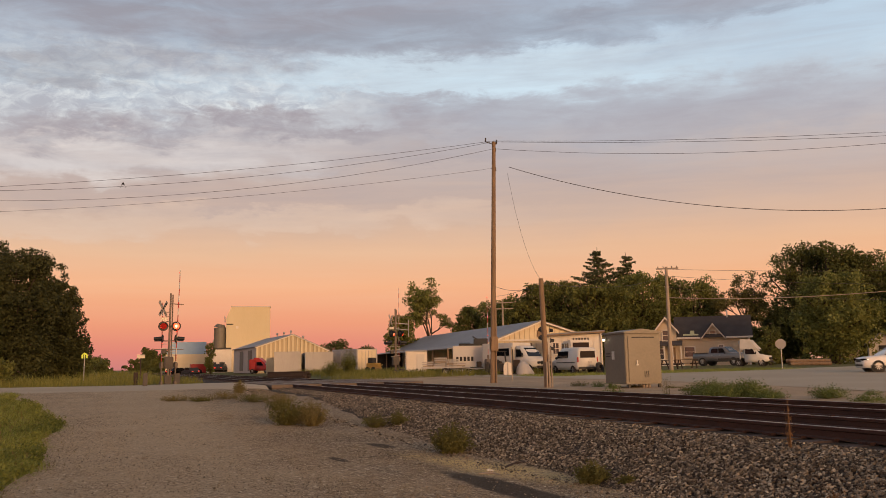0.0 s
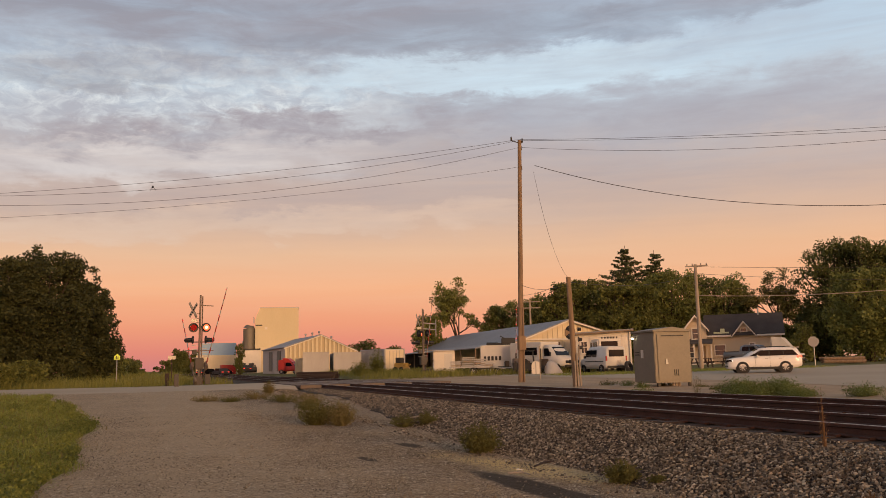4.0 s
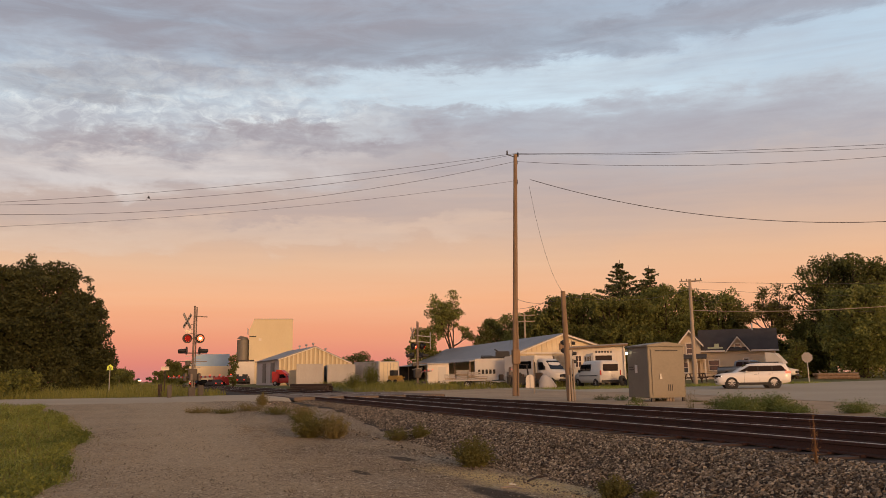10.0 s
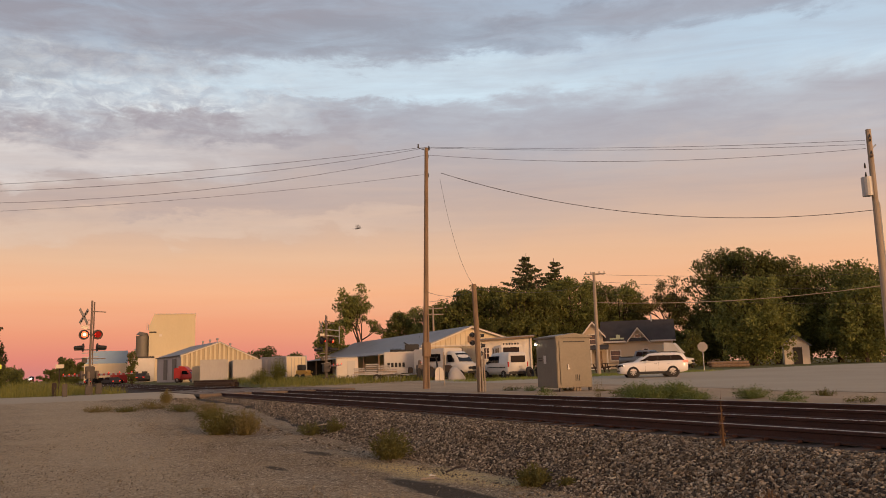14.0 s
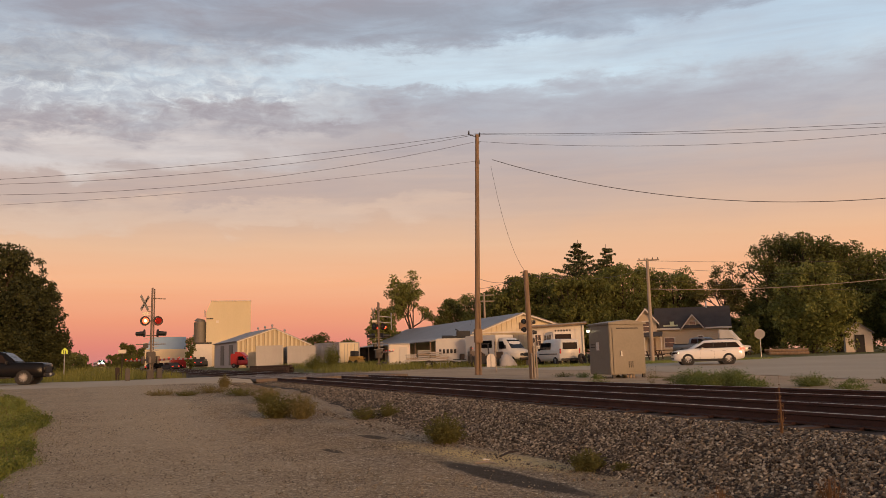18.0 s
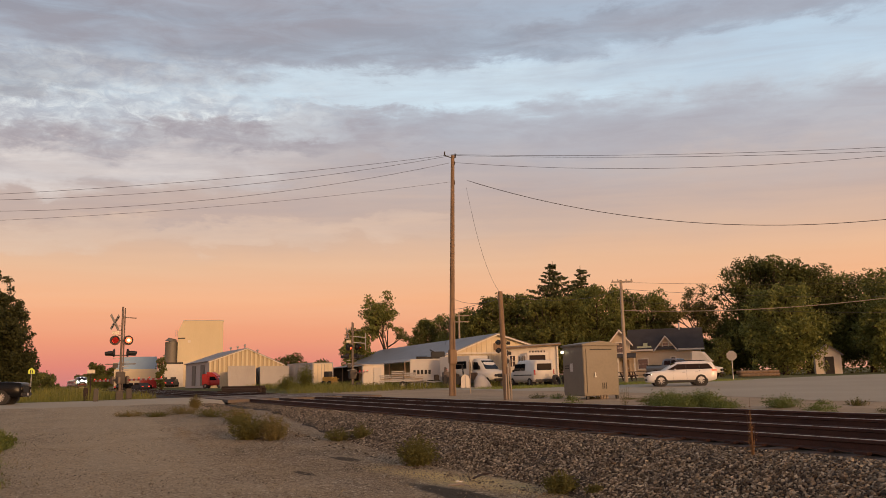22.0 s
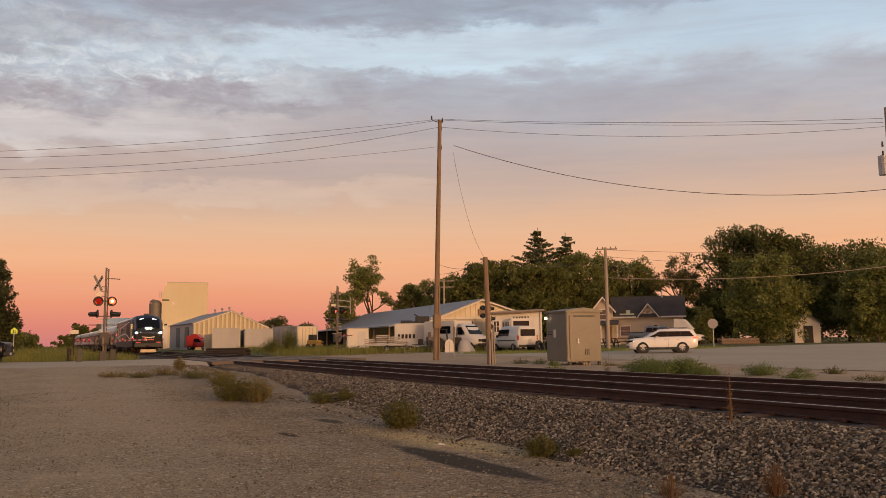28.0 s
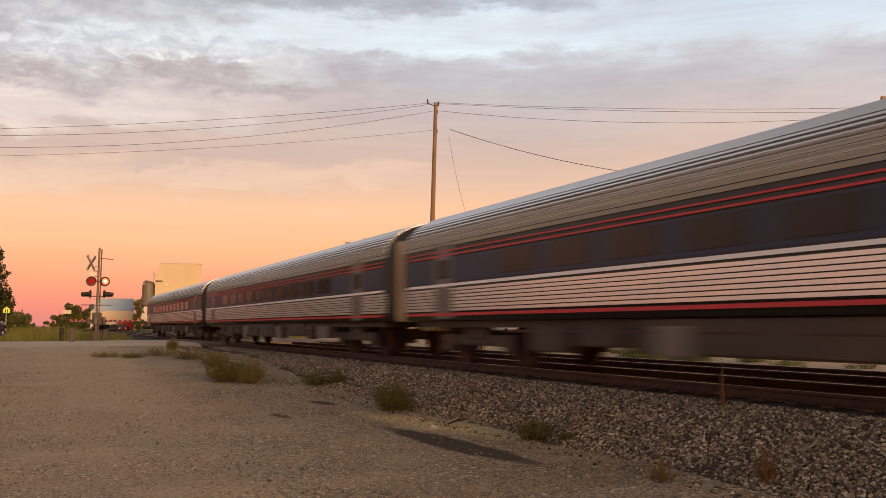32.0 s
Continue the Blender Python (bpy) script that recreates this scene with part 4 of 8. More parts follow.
def gable_shed(name, label, x, y, rz, half, length, z0, eave_l, eave_r, ridge, wall, side, roof, over=0.35, step=0.0, ridge_at=0.0):
    """A shed whose gable faces -y, with its ridge running back."""
    t = thing(name, label, "shed", x, y, z0, rz)
    el, er, rg = eave_l - z0, eave_r - z0, ridge - z0
    bm = B()
    prism(bm, [(-half, -0.3), (half, -0.3), (half, er), (ridge_at, rg), (-half, el)], 0, 0.15, "y")
    part("gable_wall", bm, wall, t)
    bm = B()
    prism(bm, [(-half, -0.3), (half, -0.3), (half, er), (ridge_at, rg), (-half, el)], length - 0.15, length, "y")
    part("back_wall", bm, wall, t)
    for s, e in ((-1, el), (1, er)):
        bm = B()
        box(bm, s * (half - 0.07), length / 2, e / 2 - 0.15, 0.14, length - 0.32, e + 0.3)
        part("side_wall", bm, side, t)
        a, b = Vector((s * half, 0, e)), Vector((ridge_at, 0, rg))
        d = (a - b).normalized()
        a2 = a + d * over
        nrm = Vector((-d.z * s, 0, d.x * s)) * 0.08
        if nrm.z < 0: nrm = -nrm
        bm = B()
        prism(bm, [(a2.x, a2.z + 0.01), (b.x, b.z + 0.01), (b.x + nrm.x * 0, b.z + 0.09), (a2.x + nrm.x, a2.z + 0.09)], -over, length + over, "y")
        part("roof_slope", bm, roof, t)
        bm = B()
        prism(bm, [(a2.x, a2.z - 0.12), (b.x, b.z - 0.12), (b.x, b.z + 0.0), (a2.x, a2.z + 0.0)], -over - 0.03, -over + 0.03, "y")
        part("verge_board", bm, "whitewall", t)
    if step:
        zt = lambda u: (el + (rg - el) * (u + half) / (half + ridge_at) if u < ridge_at else rg + (er - rg) * (u - ridge_at) / (half - ridge_at)) - 0.15
        ribs(t, "rib", -half + 0.1, half - 0.1, 0.0, -0.1, zt, step, wall)
    return t


# tall feed mill with a silo
mill = thing("mill_tower", "tall plain cream sheet metal mill tower with sloped roof edge", "mill", 23.9, 161.6, 1.0, -8.5)
bm = B(); prism(bm, [(-3.85, -.3), (3.75, -.3), (3.75, 12.6), (-3.8, 12.6), (-4.7, 10.4), (-4.7, -.3)], 0, 9, "y"); part("tower", bm, "cream", mill)
bm = B(); prism(bm, [(-3.85, 12.6), (3.85, 12.6), (3.85, 12.75), (-3.85, 12.75)], -0.1, 9.1, "y"); part("parapet", bm, "greywall", mill)
bm = B(); box(bm, -0.4, -0.06, 0.3, 8.2, 0.12, 0.6); part("footing", bm, "concrete", mill)
bm = B(); box(bm, -2.6, -0.08, 8.6, 0.5, 0.14, 0.5); part("vent", bm, "whitewall", mill)
bm = B(); rod(bm, (-5.85, 1.5, 4.6), (-5.85, 1.5, 8.6), 1.17, seg=28); silo = part("silo", bm, "binmetal", mill, "ribbed round steel bin coloured dark for its shade")
bm = B(); rod(bm, (-5.9, 1.5, 8.6), (-5.75, 1.5, 9.25), 1.2, 0.75, 28); part("silo_roof", bm, "binmetal", silo)
for i in range(22):
    a = math.pi + math.pi * i / 21
    bm = B(); box(bm, -5.9 + 1.14 * math.cos(a), 1.5 + 1.14 * math.sin(a), 6.6, 0.05, 0.05, 3.95, rz=math.degrees(a)); part("silo_rib", bm, "binmetal", silo)
for i in range(4):
    bm = B(); box(bm, -4.62, 0.2, 5.2 + 1.2 * i, 0.5, 0.06, 0.08); part("ladder_stay", bm, "galv", silo)
bm = B(); box(bm, -4.6, -0.5, 4.45, 5.0, 1.2, 0.3); part("platform", bm, "dark", mill)
bm = B(); box(bm, -5.7, -1.2, 2.0, 4.4, 5.0, 4.4); part("annex", bm, "whitewall", mill)
bm = B(); box(bm, -1.5, -1.0, 2.2, 4.2, 2.0, 5.2); part("lean_to", bm, "cream2", mill)
bm = B(); box(bm, -4.0, -0.06, 9.2, 1.3, 0.12, 0.22); part("overhang", bm, "dark", mill)
bm = B(); box(bm, -0.1, -0.04, 6.4, 7.5, 0.05, 0.07); part("sheet_seam", bm, "cream", mill)
bm = B(); box(bm, 0.8, -2.05, 3.4, 1.2, 0.1, 0.25); box(bm, 0.4, -2.03, 1.6, 0.9, 0.08, 2.1); part("loading_door", bm, "trailer", mill)
for k in (-6.8, -5.2): 
    bm = B(); box(bm, k, -3.73, 0.9, 1.0, 0.06, 1.8); part("shed_door", bm, "dark", mill)
for k in range(4):
    bm = B(); rod(bm, (-5.1 + .25 * k, 0.3, 9.6), (-5.1 + .25 * k, 0.3, 10.9 - 0.2 * k), 0.05, seg=6); part("vent_pipe", bm, "galv", mill)

far_bldg = thing("warehouse", "low distant cream warehouse with pale blue roof", "warehouse", 12.4, 188.0, 1.0, -6)
bm = B(); box(bm, 1.4, 3, 1.9, 8.8, 6, 4.0); part("wall", bm, "cream2", far_bldg)
bm = B(); prism(bm, [(-2.8, 3.95), (5.6, 3.95), (5.6, 6.6), (-1.8, 6.6)], 1.0, 5, "y"); part("roof", bm, mk("blue_roof", (0.27, 0.40, 0.55), (0.23, 0.34, 0.48), 0.6, 0.0), far_bldg)
bm = B(); box(bm, 8.2, 2, 3.4, 2.4, 4, 6.8); part("elevator_block", bm, "cream", far_bldg)
bm = B(); prism(bm, [(6.9, 6.8), (9.5, 6.8), (8.4, 7.5), (8.0, 7.5)], 0.0, 4.0, "y"); part("elevator_cap", bm, "greywall", far_bldg)

shed = gable_shed("cream_shed", "cream ribbed gable shed with grey side wall", 22.7, 113.6, 2.4, 5.1, 18, 1.15, 4.5, 3.95, 6.2, "panel_tan", "greywall", "roofmetal", 0.25, 0.0, 0.0)
shed_top = lambda a: (3.35 + 1.7 * (a + 5.1) / 5.1 if a < 0 else 5.05 - 2.25 * a / 5.1) - 0.12
ribs(shed, "rib", -5.0, 5.0, 0.0, -0.1, shed_top, 0.62, "cream", 0.13, 0.27)
for k, (u, w, h) in enumerate(((0.0, 1.2, 5.05), (0.0, 5.5, 5.05), (0.0, 10.0, 5.05), (1.7, 0.8, 4.3))):
    bm = B(); rod(bm, (u, w, h - 0.1), (u, w, h + 0.4), 0.09, seg=8); ball(bm, (u, w, h + 0.48), 0.18, 10, (1, 1, 0.9)); part("roof_vent", bm, "galv", shed, "round turbine roof vent")
for k in (4.5, 11.0):
    bm = B(); box(bm, -5.16, k, 1.5, 0.06, 2.6, 2.9); part("side_door", bm, "binmetal", shed)

long_shed = gable_shed("long_shed", "long low cream shed with grey metal roof", 40.5, 73.75, -4.6, 5.75, 43, 1.0, 3.75, 4.15, 5.9, "cream2", "cream2", "roofmetal", 0.45, 0.55, 0.0)
bm = B(); box(bm, 0.2, -0.12, 3.6, 1.1, 0.1, 0.7); part("loft_door", bm, "wood_pole", long_shed, "weathered brown loft door")
bm = B(); prism(bm, [(-9.5, 2.15), (-5.8, 2.72), (-5.8, 2.8), (-9.5, 2.25)], 2, 36, "y"); part("lean_to_roof", bm, "roofmetal", long_shed)
for k in range(7):
    bm = B(); rod(bm, (-9.3, 2.5 + 5.5 * k, -0.2), (-9.3, 2.5 + 5.5 * k, 2.2), 0.08, seg=6); part("post", bm, "wood_pole", long_shed)
bm = B(); box(bm, -7.6, 35, 1.1, 3.6, 0.2, 2.4); part("lean_to_end", bm, "dark", long_shed)
bm = B(); box(bm, 0, -0.1, 2.95, 11.3, 0.08, 0.16); part("batten", bm, "whitewall", long_shed)
for k in range(9):
    bm = B(); box(bm, -4.9 + 1.18 * k, -0.09, 2.2 + 0.05 * (k % 3), 0.62 + 0.12 * (k % 2), 0.06, 0.9); part("bay_panel", bm, "wood_pole" if k % 3 == 0 else "deck" if k % 2 else "tan", long_shed, "weathered bare boards")


def window(t, x, y, z, w, h, mat="whitewall"):
    """A sash window on a wall that faces -y."""
    fr = B()
    for sx in (-1, 1): box(fr, x + sx * (w / 2 + 0.05), y - 0.04, z, 0.11, 0.1, h + 0.22)
    for s in (-1, 1): box(fr, x, y - 0.04, z + s * (h / 2 + 0.05), w, 0.1, 0.11)
    wd = part("window", fr, mat, t, "white framed sash window")
    bm = B(); box(bm, x, y - 0.012, z, w, 0.02, h); part("pane", bm, "glass", wd)
    bm = B(); box(bm, x, y - 0.03, z, w, 0.03, 0.05); part("sash_bar", bm, mat, wd)
    bm = B(); box(bm, x, y - 0.08, z - h / 2 - 0.12, w + 0.3, 0.14, 0.05); part("sill", bm, mat, wd)


# farmhouse: long front, a dormer gable, and a cross wing with a porch
hs = thing("house", "tan two storey house with dark shingle roof and white trim", "house", 63.4, 80.75, 1.0, -41)
bm = B(); box(bm, 4.0, 2.6, 1.6, 8.6, 5.0, 3.6); part("wall", bm, "tan", hs)
bm = B()
for k in range(14): box(bm, 4.0, 0.085, 0.2 + 0.235 * k, 8.58, 0.03, 0.215, rx=-4)
part("siding", bm, "tan", hs)
bm = B(); prism(bm, [(-0.35, 3.28), (2.6, 5.85), (5.55, 3.28), (5.55, 3.4), (2.6, 6.0), (-0.35, 3.4)], -0.45, 8.65, "x"); rf = part("roof", bm, "shingle", hs)
bm = B(); prism(bm, [(0.12, 3.3), (2.6, 5.75), (5.1, 3.3)], 8.1, 8.25, "x"); part("gable_end", bm, "tan", hs)
DX, DH, DT = 4.15, 1.28, 4.95
bm = B(); prism(bm, [(DX - DH, 3.2), (DX + DH, 3.2), (DX, DT)], 0.02, 2.4, "y"); part("dormer_gable", bm, "tan", hs)
for q in (-1, 1):
    bm = B(); prism(bm, [(DX, DT + 0.05), (DX + q * (DH + 0.2), 3.08), (DX + q * (DH + 0.2), 3.2), (DX, DT + 0.2)], -0.38, 2.5, "y"); part("dormer_roof", bm, "shingle", hs)
    bm = B(); prism(bm, [(DX, DT - 0.14), (DX + q * (DH + 0.2), 2.95), (DX + q * (DH + 0.2), 3.12), (DX, DT + 0.06)], -0.46, -0.38, "y"); part("verge_board", bm, "whitewall", hs)
for a, b in ((-0.35, DX - DH - 0.2), (DX + DH + 0.2, 8.65)):
    bm = B(); box(bm, (a + b) / 2, -0.37, 3.27, b - a, 0.06, 0.2); part("fascia", bm, "whitewall", hs)
for a in (-0.2, 8.2):
    bm = B(); box(bm, a, 0.05, 1.6, 0.14, 0.12, 3.3); part("corner_board", bm, "whitewall", hs)
bm = B(); box(bm, -1.3, 2.0, 2.1, 2.4, 5.2, 4.6); part("wing_wall", bm, "tan", hs)
bm = B(); prism(bm, [(-2.5, 4.4), (-0.1, 4.4), (-1.3, 5.85)], -0.6, 4.6, "y"); part("wing_gable", bm, "tan", hs)
for s in (-1, 1):
    bm = B(); prism(bm, [(-1.3, 5.9), (-1.3 + s * 1.6, 3.95), (-1.3 + s * 1.6, 4.1), (-1.3, 6.05)], -0.95, 5.0, "y"); part("wing_roof", bm, "shingle", hs)
    bm = B(); prism(bm, [(-1.3, 5.68), (-1.3 + s * 1.58, 3.76), (-1.3 + s * 1.58, 4.02), (-1.3, 5.92)], -1.02, -0.94, "y"); part("verge_board", bm, "whitewall", hs)
bm = B(); prism(bm, [(-2.2, 2.35), (-0.6, 2.9), (-0.6, 3.0), (-2.2, 2.45)], -2.7, 0.6, "x"); part("porch_roof", bm, "shingle", hs)
for k in range(4):
    bm = B(); box(bm, -2.5 + k * 0.98, -2.05, 1.15, 0.14, 0.14, 2.4); part("porch_post", bm, "whitewall", hs)
bm = B(); box(bm, -1.1, -1.4, 0.1, 3.6, 1.6, 0.3); part("porch_floor", bm, "whitewall", hs)
window(hs, 1.35, 0.06, 1.6, 1.15, 1.15); window(hs, 5.0, 0.06, 1.75, 0.5, 1.15); window(hs, DX, 0.02, 3.75, 0.62, 0.7)
window(hs, -1.3, -0.62, 3.65, 0.8, 1.2); window(hs, -2.0, -0.62, 1.4, 0.7, 1.2)
bm = B(); box(bm, -0.7, -0.66, 1.15, 0.85, 0.08, 2.05); dd = part("front_door", bm, "wood_pole", hs)
bm = B(); box(bm, -0.4, -0.73, 1.1, 0.05, 0.06, 0.15); part("door_handle", bm, "galv", dd)
bm = B(); rod(bm, (5.9, 2.4, 5.6), (5.9, 2.4, 6.5), 0.09, seg=8); rod(bm, (5.9, 2.4, 6.5), (5.9, 2.4, 6.65), 0.14, 0.05, 8); part("flue", bm, "galv", hs)
bm = B(); box(bm, 1.6, 0.1, 3.62, 1.75, 0.5, 0.28); box(bm, 1.75, 0.1, 3.95, 0.5, 0.3, 0.42); part("roof_vent", bm, "paleGreen", hs, "pale green roof ornament")

# garden shed under the trees
gs = thing("garden_shed", "small white wooden shed under the trees", "shed", 75.1, 61.9, 0.95, -47)
bm = B(); prism(bm, [(-1.3, -.2), (1.3, -.2), (1.3, 2.1), (0, 3.1), (-1.3, 2.1)], 0, 3.2, "y"); part("wall", bm, "whitewall", gs)
for s in (-1, 1):
    bm = B(); prism(bm, [(0, 3.12), (s * 1.55, 1.95), (s * 1.55, 2.05), (0, 3.24)], -0.25, 3.4, "y"); part("roof", bm, "roofmetal", gs)
bm = B(); box(bm, 0.1, -0.04, 0.9, 0.9, 0.08, 1.9); part("door", bm, "dark", gs)

# ---- poles and wires ----
def wire(name, pts, r, label, sag=0.0, parent=None, mat="wire"):
    a, b = Vector(pts[0]), Vector(pts[1])
    cu = bpy.data.curves.new(name, "CURVE")
    cu.dimensions, cu.bevel_depth, cu.bevel_resolution = "3D", r, 1
    sp = cu.splines.new("POLY")
    n = 24
    sp.points.add(n)
    for i in range(n + 1):
        u = i / n
        p = a.lerp(b, u)
        p.z -= sag * 4 * u * (1 - u)
        sp.points[i].co = (*p, 1)
    cu.materials.append(M[mat])
    ob = new(name, cu)
    if parent is not None: ob.parent = parent
    return tagged(ob, label, "cable") if label else ob


mp = thing("utility_pole", "tall slender brown wooden utility pole beyond the tracks", "utility pole", 18.51, 39.05, 0.55)
bm = B(); rod(bm, (0, 0, -0.5), (0.34, -0.2, 13.25), 0.16, 0.10, 14); part("shaft", bm, "wood_pole", mp)
bm = B(); box(bm, 0.0, -0.24, 2.1, 0.42, 0.26, 0.75, bevel=0.03); part("meter_box", bm, "wood_pole", mp, "brown metal box on the pole")
bm = B(); rod(bm, (0.1, -0.22, 0), (0.16, -0.24, 4.0), 0.045, seg=8); part("conduit", bm, "wood_pole", mp)
for dx, dz in ((-0.16, 13.2), (0.5, 13.15), (0.42, 12.7), (0.4, 11.6)):
    bm = B(); rod(bm, (dx, -0.2, dz), (dx, -0.2, dz + 0.22), 0.05, 0.035, 8); rod(bm, (0.3, -0.2, dz - 0.1), (dx, -0.2, dz), 0.025, seg=6); part("insulator", bm, "dark", mp)

heights = ((13.85, 10.4, 1.05), (13.8, 12.25, 2.2), (13.4, 12.75, 2.8), (12.3, 9.6, 1.2))
PX, PY = 18.84, 38.85
RX, RY = 34.83, 23.82
for i, (zp, ze, sg) in enumerate(heights):
    wire("power_line", [(PX, PY, zp), (-29, 51.6, ze)], 0.009 if i < 3 else 0.007, "thin dark power line between poles", sg)
for zp, zr, sag in ((13.85, 11.8, 0.2), (13.8, 11.6, 0.2), (13.4, 11.4, 0.5)):
    wire("power_line", [(PX, PY, zp), (RX, RY, zr)], 0.009, "thin dark power line between poles", sag)
wire("service_cable", [(19.4, 38.2, 12.25), (RX, RY, 8.4)], 0.016, "thick dark service cable between poles", 1.2)
wire("drop_cable", [(PX + 0.5, PY - 0.6, 11.9), (16.75, 30.25, 5.15)], 0.007, "thin cable hanging from pole to stub pole", 0.9)
wire("drop_cable", [(18.65, 39.0, 5.8), (16.75, 30.25, 4.9)], 0.009, "thin cable between pole and stub pole", 0.25)
wire("drop_cable", [(18.7, 38.95, 5.2), (16.75, 30.25, 5.05)], 0.008, "thin cable between pole and stub pole", 0.12)
wire("drop_cable", [(18.7, 38.95, 5.9), (29.0, 62.0, 4.2)], 0.008, "thin cable from pole down to the yard", 0.3)
wire("drop_cable", [(16.75, 30.25, 5.0), (39.95, 51.6, 8.3)], 0.009, "thin cable between stub pole and street pole", 0.5)

rp = thing("utility_pole", "wooden utility pole with transformer and crossarms", "utility pole", 34.93, 23.77, 0.55)
bm = B(); rod(bm, (0, 0, -0.5), (0.0, -0.1, 11.75), 0.18, 0.12, 14); part("shaft", bm, "pole_pale", rp)
for z in (10.4, 11.2):
    bm = B(); box(bm, 0, -0.1, z, 1.0, 0.1, 0.1, rz=40); part("crossarm", bm, "wood_pole", rp)
bm = B(); rod(bm, (-0.38, 0.0, 8.5), (-0.38, 0.0, 9.4), 0.24, seg=14); part("transformer", bm, "galv", rp)
for z in (9.5, 9.95):
    bm = B(); rod(bm, (-0.38, 0, z - 0.1), (-0.38, 0, z + 0.15), 0.05, 0.03, 8); part("bushing", bm, "dark", rp)
for k in (-0.42, -0.2, 0.22, 0.44):
    for z in (10.45, 11.25):
        bm = B(); rod(bm, (k * 0.77, -0.1 + k * 0.64, z), (k * 0.77, -0.1 + k * 0.64, z + 0.16), 0.045, 0.03, 8); part("insulator", bm, "dark", rp)
bm = B(); rod(bm, (0.16, -0.12, 0), (0.14, -0.16, 8.2), 0.04, seg=8); part("riser_pipe", bm, "galv", rp)
bm = B(); rod(bm, (0, -0.2, 10.8), (0.3, -0.2, 11.0), 0.03, seg=6); part("bracket", bm, "galv", rp)

sp = thing("stub_pole", "short leaning brown wooden pole with conduits at its foot", "utility pole", 16.85, 30.16, 0.55)
bm = B(); rod(bm, (0, 0, -0.4), (-0.12, 0.05, 4.65), 0.13, 0.10, 14); part("shaft", bm, "wood_pole", sp)
for k in (-1, 0, 1):
    bm = B(); rod(bm, (0.12 * k, -0.2, 0), (0.10 * k, -0.17, 1.4 + 0.3 * k), 0.035, seg=8); part("conduit", bm, "pole_pale", sp)

st = thing("street_pole", "pale slender wooden pole with a short crossarm", "utility pole", 39.85, 51.7, 0.75)
bm = B(); rod(bm, (0, 0, -0.5), (0.05, 0, 8.2), 0.17, 0.11, 12); part("shaft", bm, "pole_pale", st)
bm = B(); box(bm, 0.05, -0.12, 8.05, 1.7, 0.09, 0.1, rz=-38); part("crossarm", bm, "pole_pale", st)
for k in (-0.7, -0.3, 0.35, 0.75):
    bm = B(); rod(bm, (0.05 + k * 0.79, -0.12 - k * 0.6, 8.08), (0.05 + k * 0.79, -0.12 - k * 0.6, 8.25), 0.04, 0.03, 6); part("insulator", bm, "dark", st)
for dz, sag in ((8.75, 1.0), (8.2, 1.6), (7.3, 2.0)):
    wire("power_line", [(39.95, 51.6, dz), (90, 27, dz + 1.0)], 0.012, "thin power line over the street", sag)
wire("service_cable", [(39.95, 51.6, 6.5), (64.2, 28.9, 8.6)], 0.03, "pale service cable over the street", 1.2, mat="pole_pale")
p2 = thing("far_pole", "distant pale pole with double crossarm", "utility pole", 46.4, 94.4, 1.0)
bm = B(); rod(bm, (0, 0, -0.4), (0, 0, 8.8), 0.16, 0.11, 10); part("shaft", bm, "pole_pale", p2)
for z in (8.5, 7.7):
    bm = B(); box(bm, 0, -0.1, z, 2.6, 0.1, 0.12, rz=-25); part("crossarm", bm, "pole_pale", p2)

# signal case beside the tracks
sc = thing("signal_cabinet", "grey aluminium railway signal cabinet on short legs", "signal cabinet", 18.85, 26.85, 0.49, -7)
bm = B(); box(bm, 0, 0.0, 1.22, 1.52, 1.75, 1.95, bevel=0.02); body = part("body", bm, "cabinet", sc)
bm = B(); prism(bm, [(-0.82, 2.18), (0.82, 2.18), (0.82, 2.24), (0, 2.36), (-0.82, 2.24)], -0.95, 0.95, "y"); part("roof", bm, "cabinet", sc, "shallow pitched metal roof")
bm = B(); box(bm, 0.02, -0.895, 1.2, 1.32, 0.03, 1.72, bevel=0.008); d = part("door", bm, "cabinet", sc)
bm = B(); box(bm, -0.3, -0.93, 1.05, 0.05, 0.05, 0.2); box(bm, -0.3, -0.95, 0.98, 0.10, 0.03, 0.05); part("door_handle", bm, "galv", d)
bm = B()
for k in range(3): box(bm, 0.02 + 0.08 * k, -0.915, 0.62, 0.025, 0.02, 0.24)
part("louvre", bm, "dark", d)
bm = B(); box(bm, 0, -0.915, 2.02, 0.95, 0.02, 0.04); part("rain_strip", bm, "dark", d)
bm = B(); box(bm, -0.775, 0.1, 1.35, 0.02, 0.2, 0.32); part("notice", bm, "white", sc, "white notice plate")
bm = B()
for k in range(2): box(bm, -0.772, 0.52, 1.42 - 0.10 * k, 0.012, 0.34, 0.04)
part("lettering", bm, "dark", sc, "row of dark marks")
lm = B(); box(lm, -0.82, 0.75, 2.02, 0.12, 0.14, 0.12); lamp = part("lamp", lm, "galv", sc)
bm = B(); box(bm, -0.86, 0.70, 1.97, 0.08, 0.09, 0.07); part("bulb", bm, glow_mat("cabinet_bulb", (1.0, 0.86, 0.55), 6.0), lamp, "small lit warm bulb")
for sx in (-0.6, 0.7):
    for sy in (-0.78, 0.78):
        bm = B(); box(bm, sx, sy, 0.12, 0.1, 0.1, 0.30); part("leg", bm, "dark", sc)
for k in range(3):
    bm = B(); rod(bm, (0.1 + 0.13 * k, -0.6, -0.1), (0.1 + 0.13 * k, -0.6, 0.26), 0.045, seg=8); part("conduit", bm, "pole_pale", sc)
bm = B(); box(bm, 0, 0, 0.0, 2.0, 2.2, 0.04); part("pad", bm, "concrete", sc)

